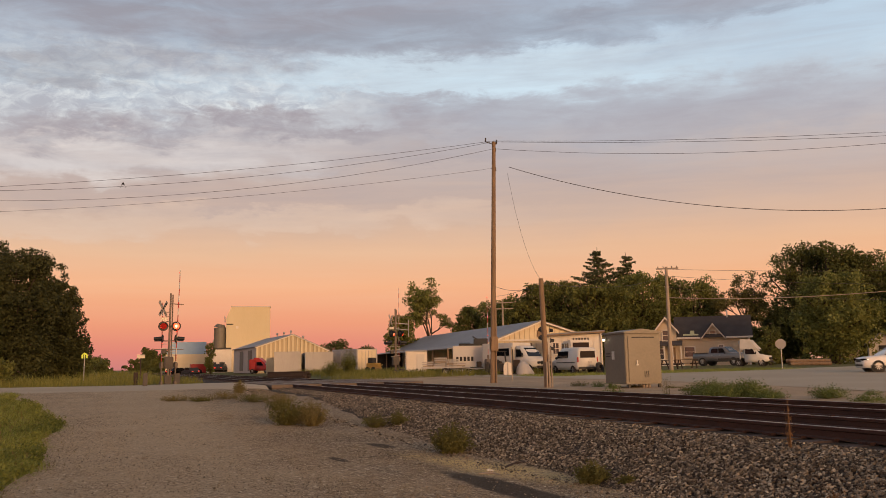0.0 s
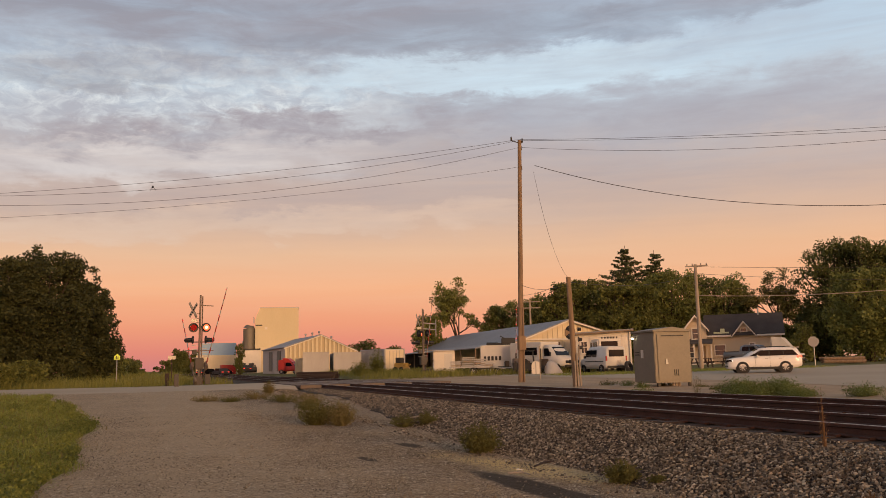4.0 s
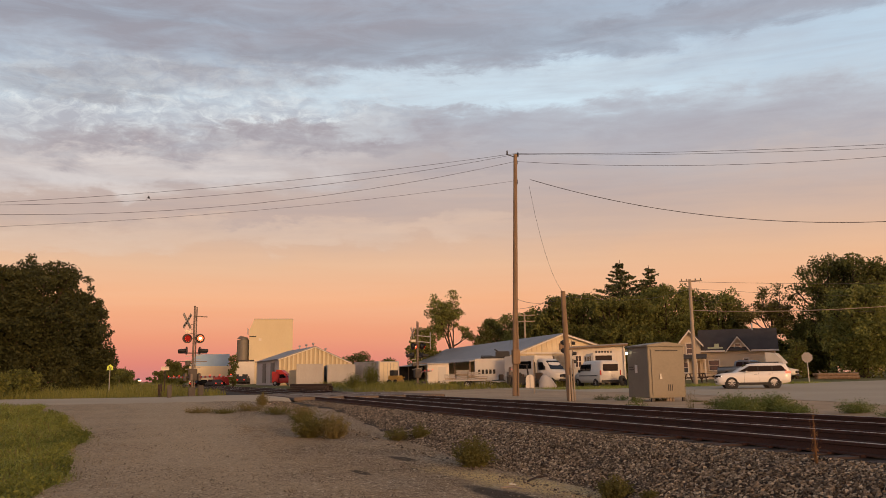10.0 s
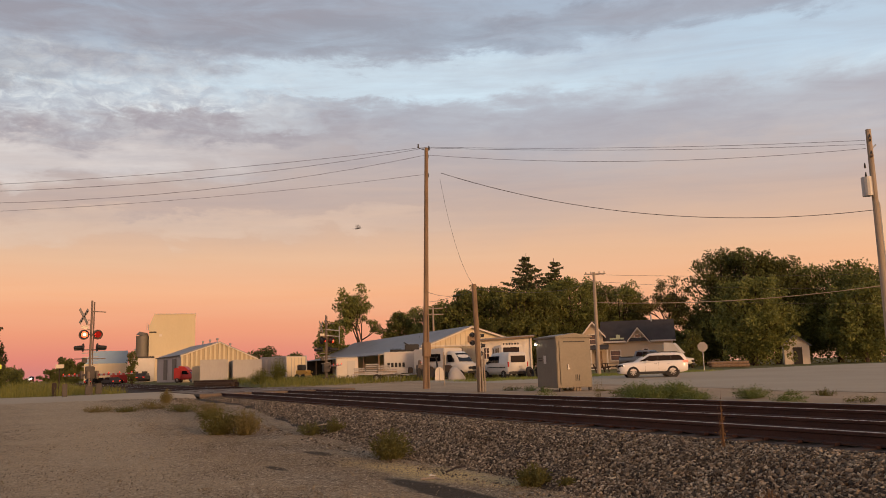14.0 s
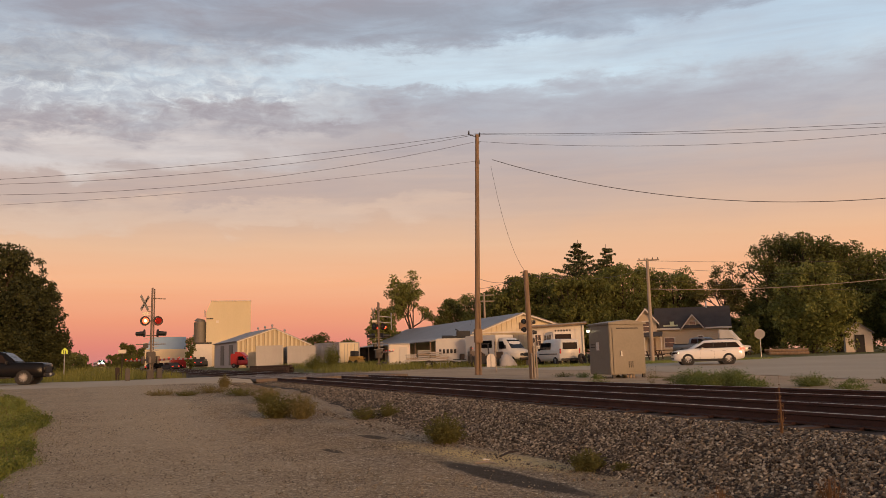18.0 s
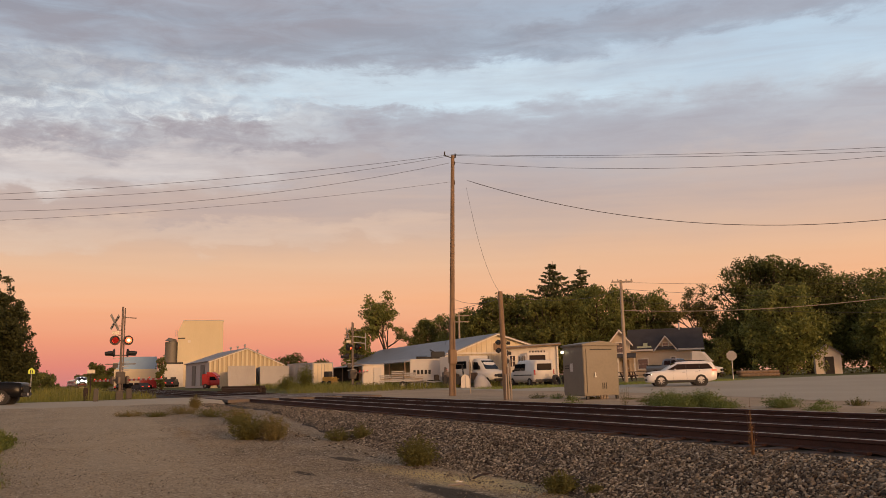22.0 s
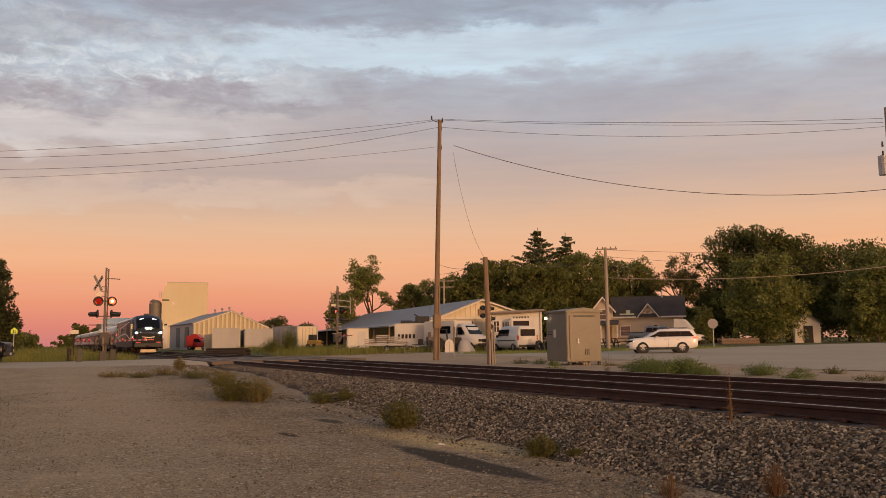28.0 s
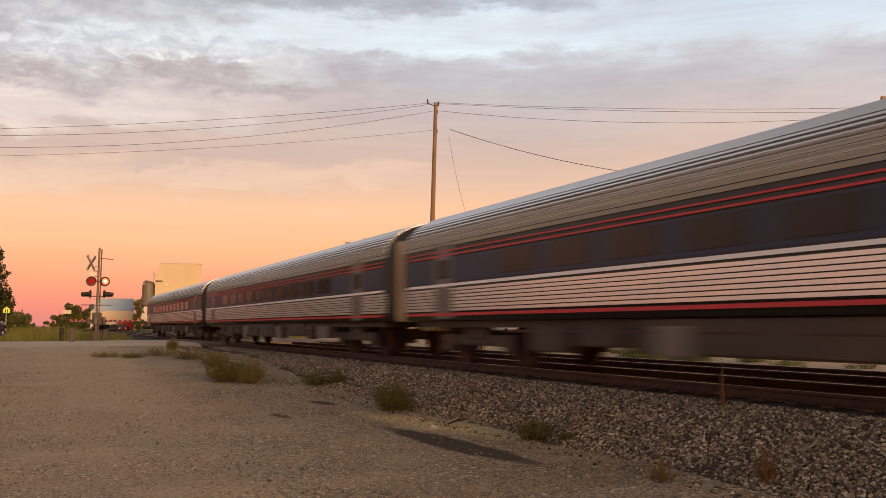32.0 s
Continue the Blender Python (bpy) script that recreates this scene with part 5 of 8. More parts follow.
# ---- the train ----
M["tr_grey"] = mk("loco_silver_grey", (0.115, 0.106, 0.098), (0.09, 0.084, 0.078), 0.42, 0.3, s1=0.3, s2=6, bump=0.03)
M["tr_dark"] = mk("loco_charcoal", (0.034, 0.033, 0.034), (0.022, 0.022, 0.023), 0.5, s1=0.5, s2=10, bump=0.05)
M["tr_blue"] = mk("loco_deep_blue", (0.012, 0.017, 0.05), (0.009, 0.013, 0.04), 0.42, s1=0.5, s2=10, bump=0.02, spec=0.25)
M["tr_black"] = mk("loco_black", (0.010, 0.010, 0.011), (0.016, 0.015, 0.015), 0.6, s1=0.8, s2=12, bump=0.05, spec=0.15)
M["tr_red"] = mk("train_red_stripe", (0.48, 0.03, 0.035), (0.40, 0.025, 0.03), 0.4, bump=0.02)
M["tr_steel"] = mk("coach_stainless", (0.74, 0.73, 0.71), (0.60, 0.59, 0.57), 0.32, 0.75, s1=0.25, s2=7, bump=0.04, stretch=(1, 0.15, 1))
M["tr_alu"] = mk("coach_aluminium", (0.47, 0.45, 0.42), (0.40, 0.38, 0.355), 0.45, 0.5, s1=0.25, s2=7, bump=0.03, stretch=(1, 0.15, 1))
M["tr_band"] = mk("coach_blue_band", (0.013, 0.024, 0.062), (0.011, 0.02, 0.05), 0.4, bump=0.02)
# blue-grey paler than the body: the sky's reflection put into the roof colour
M["tr_roof"] = mk("roof_sky_sheen", (0.62, 0.64, 0.68), (0.52, 0.54, 0.58), 0.3, 0.7, s1=0.3, s2=8, bump=0.04)
# the shade between the steel flutes, painted as a near-black body
M["tr_groove_shade"] = mk("coach_groove_shade", (0.06, 0.056, 0.052), (0.045, 0.042, 0.04), 0.5, 0.5, bump=0.02)
M["tr_door"] = mk("coach_door_steel", (0.17, 0.16, 0.15), (0.13, 0.12, 0.115), 0.45, 0.5, bump=0.03)
M["tr_white"] = mk("train_white_stripe", (0.78, 0.76, 0.73), (0.72, 0.70, 0.67), 0.4, bump=0.02)
M["tr_under"] = mk("train_underframe", (0.035, 0.026, 0.020), (0.08, 0.056, 0.04), 0.85, s1=1, s2=16, bump=0.3)
# tan that carries the low sun's warm light on end faces and plow
M["tr_end"] = mk("coach_end_warm_lit", (0.60, 0.47, 0.29), (0.48, 0.37, 0.23), 0.6, bump=0.05)
M["tr_glass"] = glass_mat("coach_glass", (0.010, 0.011, 0.013), 0.25, 0.3)
M["head_glow"] = glow_mat("headlamp_glow", (0.90, 1.0, 0.72), 400.0)
M["brake"] = glow_mat("brake_lamp_glow", (1.0, 0.06, 0.03), 3.0)
M["num_glow"] = glow_mat("number_board_glow", (0.95, 1.0, 0.95), 5.0)
M["warm_glow"] = glow_mat("cabin_light", (1.0, 0.62, 0.22), 0.8)
HALF = 1.52


def bogie(parent, y, mat="tr_under"):
    """Side frame, springs and four wheels."""
    bg_ = B()
    for s in (-1, 1):
        box(bg_, s * 1.12, y, 0.52, 0.14, 2.9, 0.22, bevel=0.03)
        box(bg_, s * 1.14, y, 0.72, 0.18, 0.9, 0.3)
        for e in (-1.25, 1.25): box(bg_, s * 1.15, y + e, 0.46, 0.2, 0.42, 0.36, bevel=0.03)
    box(bg_, 0, y, 0.6, 2.2, 0.5, 0.25)
    fr = part("bogie", bg_, mat, parent, "dark dusty bogie frame")
    for e in (-1.25, 1.25):
        for s in (-1, 1):
            bm = B()
            rod(bm, (s * 0.70, y + e, 0.44), (s * 0.83, y + e, 0.44), 0.44, seg=20)
            rod(bm, (s * 0.66, y + e, 0.44), (s * 0.70, y + e, 0.44), 0.47, seg=20)
            part("wheel", bm, "rust", fr)
    return fr


def ribbon(bm, f0, f1, y0, y1, n, x):
    """A flat stripe on the side at x, between two height curves."""
    lo = [bm.verts.new((x, y0 + (y1 - y0) * i / n, f0(i / n))) for i in range(n + 1)]
    hi = [bm.verts.new((x, y0 + (y1 - y0) * i / n, f1(i / n))) for i in range(n + 1)]
    for i in range(n): bm.faces.new((lo[i], lo[i + 1], hi[i + 1], hi[i]))
    r = bmesh.ops.extrude_face_region(bm, geom=bm.faces[:])
    bmesh.ops.translate(bm, verts=[v for v in r["geom"] if isinstance(v, bmesh.types.BMVert)], vec=(0.006 if x > 0 else -0.006, 0, 0))
    bmesh.ops.recalc_face_normals(bm, faces=bm.faces[:])
    return bm


def car_side(z, half, z0, shoulder, crown):
    """Half width of a car body at height z."""
    if z <= shoulder: return half - 0.05 * max(0.0, (z0 + 0.5 - z) / 0.5)
    k = (z - shoulder) / (crown - shoulder)
    return half * math.sqrt(max(0.0, 1 - k ** 2.2))


def ring(y, half, z0, shoulder, crown, n=18):
    zs = [z0, z0 + 0.3, (z0 + shoulder) / 2, shoulder] + [shoulder + (crown - shoulder) * math.sin(math.pi / 2 * i / 9) for i in range(1, 9)]
    r = [(car_side(z, half, z0, shoulder, crown), y, z) for z in zs]
    return r + [(0, y, crown)] + [(-x, y, z) for x, y, z in r[::-1]]


def roof_cap(ob, half, z0, sh, cr, frac, y0, y1):
    """Paler metal sheet over the crown of a car body, where the sky's sheen shows."""
    zs = [sh + (cr - sh) * (frac + (1 - frac) * math.sin(math.pi / 2 * i / 10)) for i in range(11)]
    r = [(car_side(z, half, z0, sh, cr) + 0.004, z + 0.008) for z in zs[:-1]]
    r = r + [(0, cr + 0.008)] + [(-x, z) for x, z in r[::-1]]
    vs = [(x, y, z) for y in (y0, y1) for x, z in r]
    n = len(r)
    return part("roof_sheet", bm_from(vs, [(i, i + 1, n + i + 1, n + i) for i in range(n - 1)]), "tr_roof", ob, "pale roof sheet with sky sheen in its colour", True)


def bm_from(vs, fs):
    bm = B()
    v = [bm.verts.new(p) for p in vs]
    for f in fs: bm.faces.new([v[i] for i in f])
    bmesh.ops.recalc_face_normals(bm, faces=bm.faces[:])
    return bm


def locomotive():
    lo = thing("locomotive", "blue and grey streamlined diesel passenger locomotive with red stripe", "locomotive", N_C, 60, RAIL)
    L = 19.9
    bm = B(); loft(bm, [ring(y, HALF, 0.90, 3.38, 4.0) for y in (2.12, 8, 14, L - 0.3)]); part("body", bm, "tr_grey", lo, "silver grey side panels", True)
    roof_cap(lo, HALF, 0.90, 3.38, 4.0, 0.3, 2.2, L - 0.35)
    # cab: drawn in and raked forward
    cab_st = ((0.0, 1.15, 1.75, 2.15), (0.08, 1.30, 1.9, 2.35), (0.3, 1.40, 2.2, 2.7), (0.6, 1.46, 2.55, 3.1), (0.95, 1.49, 2.9, 3.5), (1.3, 1.51, 3.15, 3.76), (1.7, 1.52, 3.3, 3.93), (2.1, 1.525, 3.39, 4.015))
    bm = B(); loft(bm, [ring(y, h, 0.90, s, c) for y, h, s, c in cab_st]); part("cab", bm, "tr_blue", lo, "deep blue rounded cab", True)
    # raked windscreen lies on the cab's slope
    def screen(name, mat, x0, x1, y0, y1, out, label=""):
        vs, fs = [], []
        nx, ny = 8, 8
        for j in range(ny + 1):
            y = y0 + (y1 - y0) * j / ny
            for (ya, ha, sa, ca), (yb, hb, sb, cb) in zip(cab_st, cab_st[1:]):
                if ya <= y <= yb:
                    k = (y - ya) / (yb - ya)
                    h, s, c = ha + (hb - ha) * k, sa + (sb - sa) * k, ca + (cb - ca) * k
            for i in range(nx + 1):
                x = x0 + (x1 - x0) * i / nx
                u = min(0.999, abs(x) / h)
                z = s + (c - s) * (1 - u * u) ** (1 / 2.2)
                vs.append((x, y - out * 0.7, z + out * 0.7))
        for j in range(ny):
            for i in range(nx):
                a = j * (nx + 1) + i
                fs.append((a, a + 1, a + nx + 2, a + nx + 1))
        return raw(name, vs, fs, mat, lo, label)
    screen("windscreen", "carglass", -1.06, 1.06, 0.3, 1.16, 0.02, "wide dark windscreen")
    screen("nose_mask", "tr_black", -1.2, 1.2, 0.04, 0.3, 0.018, "black surround of the headlight")
    for s in (-1, 1):
        screen("pillar_stripe", "tr_grey", s * 1.17, s * 1.36, 0.3, 1.9, 0.015, "grey stripe beside the windscreen")
        screen("number_board", "num_glow", s * 0.42, s * 0.80, 1.03, 1.09, 0.05, "lit white number board")
    screen("head_lamp", "head_glow", -0.27, 0.27, 0.18, 0.25, 0.06, "bright pale headlight")
    for s in (-1, 1):
        bm = B(); box(bm, s * 1.16, 0.12, 2.15, 0.34, 0.3, 0.18, bevel=0.03); dl = part("ditch_light", bm, "dark", lo)
        bm = B(); box(bm, s * 1.16, -0.06, 2.13, 0.18, 0.06, 0.15); part("lamp_glass", bm, "head_glow", dl, "bright pale ditch light")
        bm = B(); box(bm, s * 1.08, 0.02, 1.85, 0.22, 0.14, 0.1, bevel=0.02); part("marker_light", bm, "red", lo)
        bm = B(); box(bm, s * 0.98, -0.02, 1.14, 0.46, 0.1, 0.15, bevel=0.02); part("step_light", bm, "tr_red", lo, "red corner stripe")
    bm = B(); box(bm, 0, -0.07, 1.42, 1.05, 0.12, 0.13, bevel=0.02); part("nose_stripe", bm, "tr_red", lo, "red nose stripe")
    bm = B(); box(bm, -0.3, -0.07, 1.68, 0.62, 0.08, 0.05, ry=10); box(bm, 0.3, -0.07, 1.68, 0.62, 0.08, 0.05, ry=-10); box(bm, 0, -0.07, 1.60, 1.15, 0.08, 0.05); part("nose_emblem", bm, "galv", lo, "silver nose emblem")
    bm = B(); box(bm, 0, 0.06, 1.55, 2.5, 0.22, 1.15, bevel=0.06); part("nose_panel", bm, "tr_black", lo, "black lower nose panel")
    bm = B(); box(bm, 0, 0.3, 0.86, 2.7, 0.8, 0.42, bevel=0.06); part("bumper", bm, "dark", lo)
    bm = B(); prism(bm, [(-0.8, 0.12), (0.8, 0.12), (0.72, 0.42), (-0.72, 0.42)], -0.08, 0.02, "y"); part("plow", bm, "tr_end", lo, "snow plow with warm low light in its tan")
    bm = B(); box(bm, 0, -0.2, 0.75, 0.22, 0.5, 0.25, bevel=0.03); part("coupler", bm, "rust", lo)
    for s in (-1, 1):
        x = s * (HALF + 0.002)
        bm = B(); box(bm, s * (HALF - 0.02), 10.4, 1.0, 0.10, 18.6, 0.70, bevel=0.02); part("side_sill", bm, "tr_dark", lo, "charcoal lower side panel")
        bm = B(); ribbon(bm, lambda u: 1.36, lambda u: 1.46, 0.5, L - 0.3, 4, x + s * 0.035); part("side_stripe", bm, "tr_red", lo, "thin red side stripe")
        wave = lambda u: 1.48 + 0.57 * smooth01(u / 0.35) - 0.28 * smooth01((u - 0.35) / 0.65)
        bm = B(); ribbon(bm, lambda u: wave(u), lambda u: wave(u) + 0.10, 2.3, L - 0.4, 40, x); part("wave_stripe", bm, "tr_white", lo, "white wave stripe")
        wav2 = lambda u: 3.24 - 0.30 * smooth01(u / 0.5) - 0.22 * smooth01((u - 0.3) / 0.7)
        bm = B(); ribbon(bm, lambda u: wav2(u), lambda u: wav2(u) + 0.085, 3.9, L - 0.4, 40, x); part("wave_stripe", bm, "tr_white", lo, "white wave stripe")
        for k in range(7):
            bm = B(); box(bm, s * (HALF + 0.005), 3.65, 1.95 + 0.18 * k, 0.03, 2.4, 0.09); part("louvre", bm, "tr_dark", lo)
        bm = B(); box(bm, s * (HALF + 0.004), 1.32, 2.0, 0.04, 0.5, 1.1, bevel=0.01); d = part("cab_door", bm, "tr_end", lo, "pale cab door")
        bm = B(); box(bm, s * (HALF + 0.03), 0.92, 2.78, 0.03, 0.36, 0.52); part("door_window", bm, "warm_glow", d, "lit yellow cab window")
        bm = B(); box(bm, s * (HALF + 0.03), 1.68, 1.95, 0.04, 0.04, 1.1); part("handrail", bm, "galv", d)
        bm = B(); box(bm, s * (HALF + 0.004), 1.55, 2.8, 0.03, 0.45, 0.5, bevel=0.02); part("side_window", bm, "carglass", lo)
        bm = B(); box(bm, s * (HALF - 0.04), 0.62, 1.72, 0.06, 0.5, 0.2); part("lettering", bm, "tr_white", lo, "small row of white marks")
        bm = B(); box(bm, s * (HALF + 0.006), 16.6, 2.15, 0.03, 1.5, 1.5, bevel=0.01); part("side_panel", bm, "tr_end", lo, "tan service door")
        bm = B(); box(bm, s * (HALF + 0.006), 10.6, 2.55, 0.02, 2.9, 0.22); part("lettering", bm, "tr_dark", lo, "dark row of marks")
        bm = B(); box(bm, s * (HALF + 0.006), 19.2, 2.9, 0.03, 0.5, 0.5); part("side_grille", bm, "tr_dark", lo)
        bm = B(); box(bm, s * (HALF + 0.05), 19.3, 2.15, 0.08, 0.5, 0.14, bevel=0.02); part("side_marker", bm, "brake", lo, "lit red side marker light")
        bm = B(); box(bm, s * (HALF + 0.012), 14.4, 2.2, 0.03, 0.9, 1.35, bevel=0.01); part("side_panel", bm, "tr_end", lo, "tan service door")
        bm = B(); box(bm, s * (HALF + 0.012), 15.5, 2.75, 0.03, 0.9, 0.5, bevel=0.01); part("side_crest", bm, "yellow", lo, "yellow side panel")
        bm = B(); box(bm, s * (HALF + 0.01), 2.35, 2.15, 0.04, 0.34, 1.9, bevel=0.01); part("grab_panel", bm, "tr_end", lo, "pale door frame behind the cab")
        bm = B(); box(bm, s * (HALF + 0.012), 12.4, 2.55, 0.03, 1.5, 0.42); part("side_grille", bm, "tr_dark", lo)
        # added strip that stands in for the sunlit end wall at the gap
        bm = B(); box(bm, s * (HALF + 0.004), L - 0.5, 2.05, 0.05, 0.42, 2.2, bevel=0.01); part("end_frame", bm, "tr_end", lo, "tan strip for the warm-lit end wall")
        for yy, ll, hh in ((6.4, 1.2, 0.5), (7.9, 0.7, 0.4), (12.6, 0.9, 0.5), (13.7, 0.6, 0.35), (18.4, 0.8, 0.4)):
            bm = B(); box(bm, s * 1.36, yy, 0.62 - (0.5 - hh) / 2, 0.34, ll, hh, bevel=0.03); part("underfloor_case", bm, "tr_under", lo)
        bm = B(); rod(bm, (s * 1.45, 1.2, 0.72), (s * 1.45, L - 1.0, 0.72), 0.03, seg=6); part("air_pipe", bm, "rust", lo)
        for yy in (1.0, 2.3, 18.6):
            for kk in range(3):
                bm = B(); box(bm, s * (HALF - 0.02), yy, 0.28 + 0.22 * kk, 0.16, 0.42, 0.04); part("step", bm, "tr_dark", lo)
        for yy in (5.2, 7.4, 12.9, 17.5):
            bm = B(); box(bm, s * (HALF + 0.002), yy, 2.3, 0.012, 0.03, 1.6); part("panel_seam", bm, "tr_dark", lo)
        bm = B(); box(bm, s * 1.25, 9.9, 0.55, 0.4, 4.4, 0.6, bevel=0.08); part("fuel_tank", bm, "tr_under", lo)
        bm = B(); ribbon(bm, lambda u: 3.39, lambda u: 3.44, 2.2, L - 0.3, 3, x); part("roof_seam", bm, "tr_dark", lo)
    for y in (6.0, 10.5, 14.5):
        bm = B(); box(bm, 0, y, 3.99, 1.3, 2.2, 0.07, bevel=0.02); part("roof_hatch", bm, "tr_dark", lo)
    bm = B(); box(bm, 0, 2.2, 4.08, 0.5, 0.4, 0.16, bevel=0.04); part("horn_box", bm, "tr_dark", lo)
    bm = B(); box(bm, 0, L - 0.15, 2.1, 2.7, 0.3, 2.5, bevel=0.05); part("end_bulkhead", bm, "tr_end", lo, "end wall with warm low light in its tan")
    for y in (3.5, 15.8): bogie(lo, y)
    return lo


def coach(kind, label):
    co = thing("passenger_coach", label, "passenger coach", N_C, 100, RAIL, group="coaches of the train")
    L, z0, sh, cr = 25.05, 0.94, 2.52, (3.50 if kind == "ribbed" else 3.62)
    steel = "tr_steel" if kind == "ribbed" else "tr_alu"
    bm = B(); loft(bm, [ring(y, HALF, z0, sh, cr) for y in (0, 8, 17, L)]); part("body", bm, "tr_groove_shade" if kind == "ribbed" else steel, co, "", True)
    if kind != "ribbed": roof_cap(co, HALF, z0, sh, cr, 0.62, 0.1, L - 0.1)
    if kind == "ribbed":
        for k in range(15):                                             # roof flutes
            a = k / 15
            z = sh + 0.07 + (cr - sh - 0.1) * math.sin(math.pi / 2 * a)
            w = car_side(z, HALF, z0, sh, cr)
            for s in (-1, 1):
                bm = B(); box(bm, s * w, L / 2, z, 0.06, L - 0.3, 0.066, ry=s * (20 + 60 * a)); part("roof_flute", bm, steel, co)
        for k in range(7):
            for s in (-1, 1):
                bm = B(); box(bm, s * (HALF + 0.006), L / 2, 1.17 + 0.072 * k, 0.035, L - 0.3, 0.054); part("side_flute", bm, steel, co)
    for s in (-1, 1):
        x = s * (HALF + 0.003)
        lo_b, hi_b = (1.76, 2.30) if kind == "ribbed" else (1.86, 2.37)
        bm = B(); ribbon(bm, lambda u: lo_b, lambda u: hi_b, 0.35, L - 0.35, 3, x); part("window_band", bm, "tr_band", co, "dark blue window band")
        for a, b, m in ((1.67, 1.73, "tr_white"), (1.04, 1.10, "tr_red"), (2.33, 2.365, "tr_red"), (2.43, 2.46, "tr_red")) if kind == "ribbed" else ((1.07, 1.12, "tr_red"), (1.18, 1.205, "tr_dark"), (2.385, 2.42, "tr_red"), (2.42, 2.45, "tr_white"), (2.45, 2.49, "tr_red")):
            bm = B(); ribbon(bm, lambda u: a, lambda u: b, 0.3, L - 0.3, 3, x + s * (0.02 if kind == "ribbed" else 0.002)); part("side_stripe", bm, m, co, "thin red stripe" if m == "tr_red" else "thin pale stripe")
        n = 10 if kind == "ribbed" else 8
        if kind != "ribbed":
            bm = B(); ribbon(bm, lambda u: 2.06 + 0.06 * u - 0.10 * math.sin(math.pi * u), lambda u: 2.06 + 0.06 * u + 0.07 * math.sin(math.pi * u), 2.9, 4.6, 14, x + s * 0.008); part("emblem", bm, "tr_white", co, "white swept emblem")
            for yy in (10.9, 12.2, 13.9, 21.0):
                bm = B(); box(bm, s * (HALF + 0.004), yy, 1.6, 0.01, 0.02, 1.2); part("panel_seam", bm, "tr_door", co)
        for k in range(n):
            y = 4.4 + (L - 8.8) * (k + 0.5) / n if kind == "ribbed" else (5.4, 6.9, 8.4, 9.9, 15.2, 16.8, 18.4, 20.0)[k]
            bm = B(); box(bm, s * (HALF + 0.012), y, (lo_b + hi_b) / 2 + 0.02, 0.03, 1.25, hi_b - lo_b - 0.1, bevel=0.01); part("window", bm, "tr_glass", co)
        for y in (2.2, L - 2.2):
            bm = B(); box(bm, s * (HALF + 0.008), y, 1.78, 0.04, 0.86, 1.62, bevel=0.01); d = part("side_door", bm, "tr_door", co)
            bm = B(); box(bm, s * (HALF + 0.034), y, 2.05, 0.02, 0.4, 0.4); part("door_window", bm, "tr_glass", d)
        bm = B(); box(bm, s * 1.2, L / 2 + 1.5, 0.66, 0.5, 5.5, 0.5, bevel=0.03); part("equipment_box", bm, "tr_under", co)
        bm = B(); box(bm, s * 1.2, L / 2 - 4, 0.70, 0.5, 2.2, 0.42, bevel=0.03); part("equipment_box", bm, "tr_under", co)
    ur = random.Random(6)
    for s in (-1, 1):
        for k in range(9):
            yy, ll, hh = 5.2 + 1.75 * k + ur.uniform(-.3, .3), ur.uniform(0.5, 1.3), ur.uniform(0.25, 0.5)
            bm = B(); box(bm, s * 1.34, yy, 0.82 - hh / 2, 0.3, ll, hh, bevel=0.03); part("underfloor_case", bm, "tr_under" if k % 3 else "tr_door", co)
        bm = B(); rod(bm, (s * 1.42, 4.6, 0.72), (s * 1.42, L - 4.6, 0.72), 0.035, seg=6); part("air_pipe", bm, "rust", co)
    bm = B(); box(bm, 0, L / 2, 0.86, 2.7, L - 1, 0.14); part("underframe", bm, "tr_under", co)
    for y, e in ((0.0, -1), (L, 1)):
        bm = B(); box(bm, 0, y + e * 0.03, 1.95, 2.6, 0.06, 2.05, bevel=0.02); part("end_wall", bm, "tr_end", co, "end wall with warm low light in its tan")
        bm = B(); box(bm, 0, y + e * 0.14, 1.75, 1.2, 0.22, 2.1, bevel=0.04); part("gangway", bm, "tr_end", co)
        bm = B(); box(bm, 0, y + e * 0.1, 0.72, 0.24, 0.5, 0.22); part("coupler", bm, "rust", co)
    for y in (3.1, L - 3.1): bogie(co, y)
    return co


LOCO = locomotive()
COACHES = [coach("smooth", "smooth silver passenger coach with dark blue window band")]
COACHES.append(coach("ribbed", "ribbed stainless steel passenger coach with blue window band"))
for _ in range(2):
    COACHES.append(copy_thing(COACHES[1], pose(N_C, 150, RAIL)))

# ---- vehicles ----
M["car_white"] = mk("car_white_paint", (0.72, 0.69, 0.65), (0.68, 0.65, 0.61), 0.3, s1=0.4, s2=6, bump=0.0, coat=0.6)
M["car_black"] = mk("car_black_paint", (0.006, 0.006, 0.007), (0.009, 0.009, 0.010), 0.22, s1=0.4, s2=6, bump=0.0, spec=0.12)
M["car_grey"] = mk("car_grey_paint", (0.17, 0.165, 0.165), (0.14, 0.135, 0.135), 0.35, 0.4, s1=0.4, s2=6, bump=0.0, coat=0.4)
M["alloy"] = mk("alloy_rim", (0.55, 0.54, 0.52), (0.42, 0.41, 0.40), 0.35, 0.6, bump=0.0)
M["lamp_on"] = glow_mat("car_headlamp_glow", (1.0, 0.93, 0.8), 5.0)
M["lamp_soft"] = glow_mat("car_running_lamp", (1.0, 0.9, 0.7), 1.6)
M["taillens"] = mk("tail_lens", (0.35, 0.02, 0.02), (0.28, 0.02, 0.02), 0.25, bump=0.0)


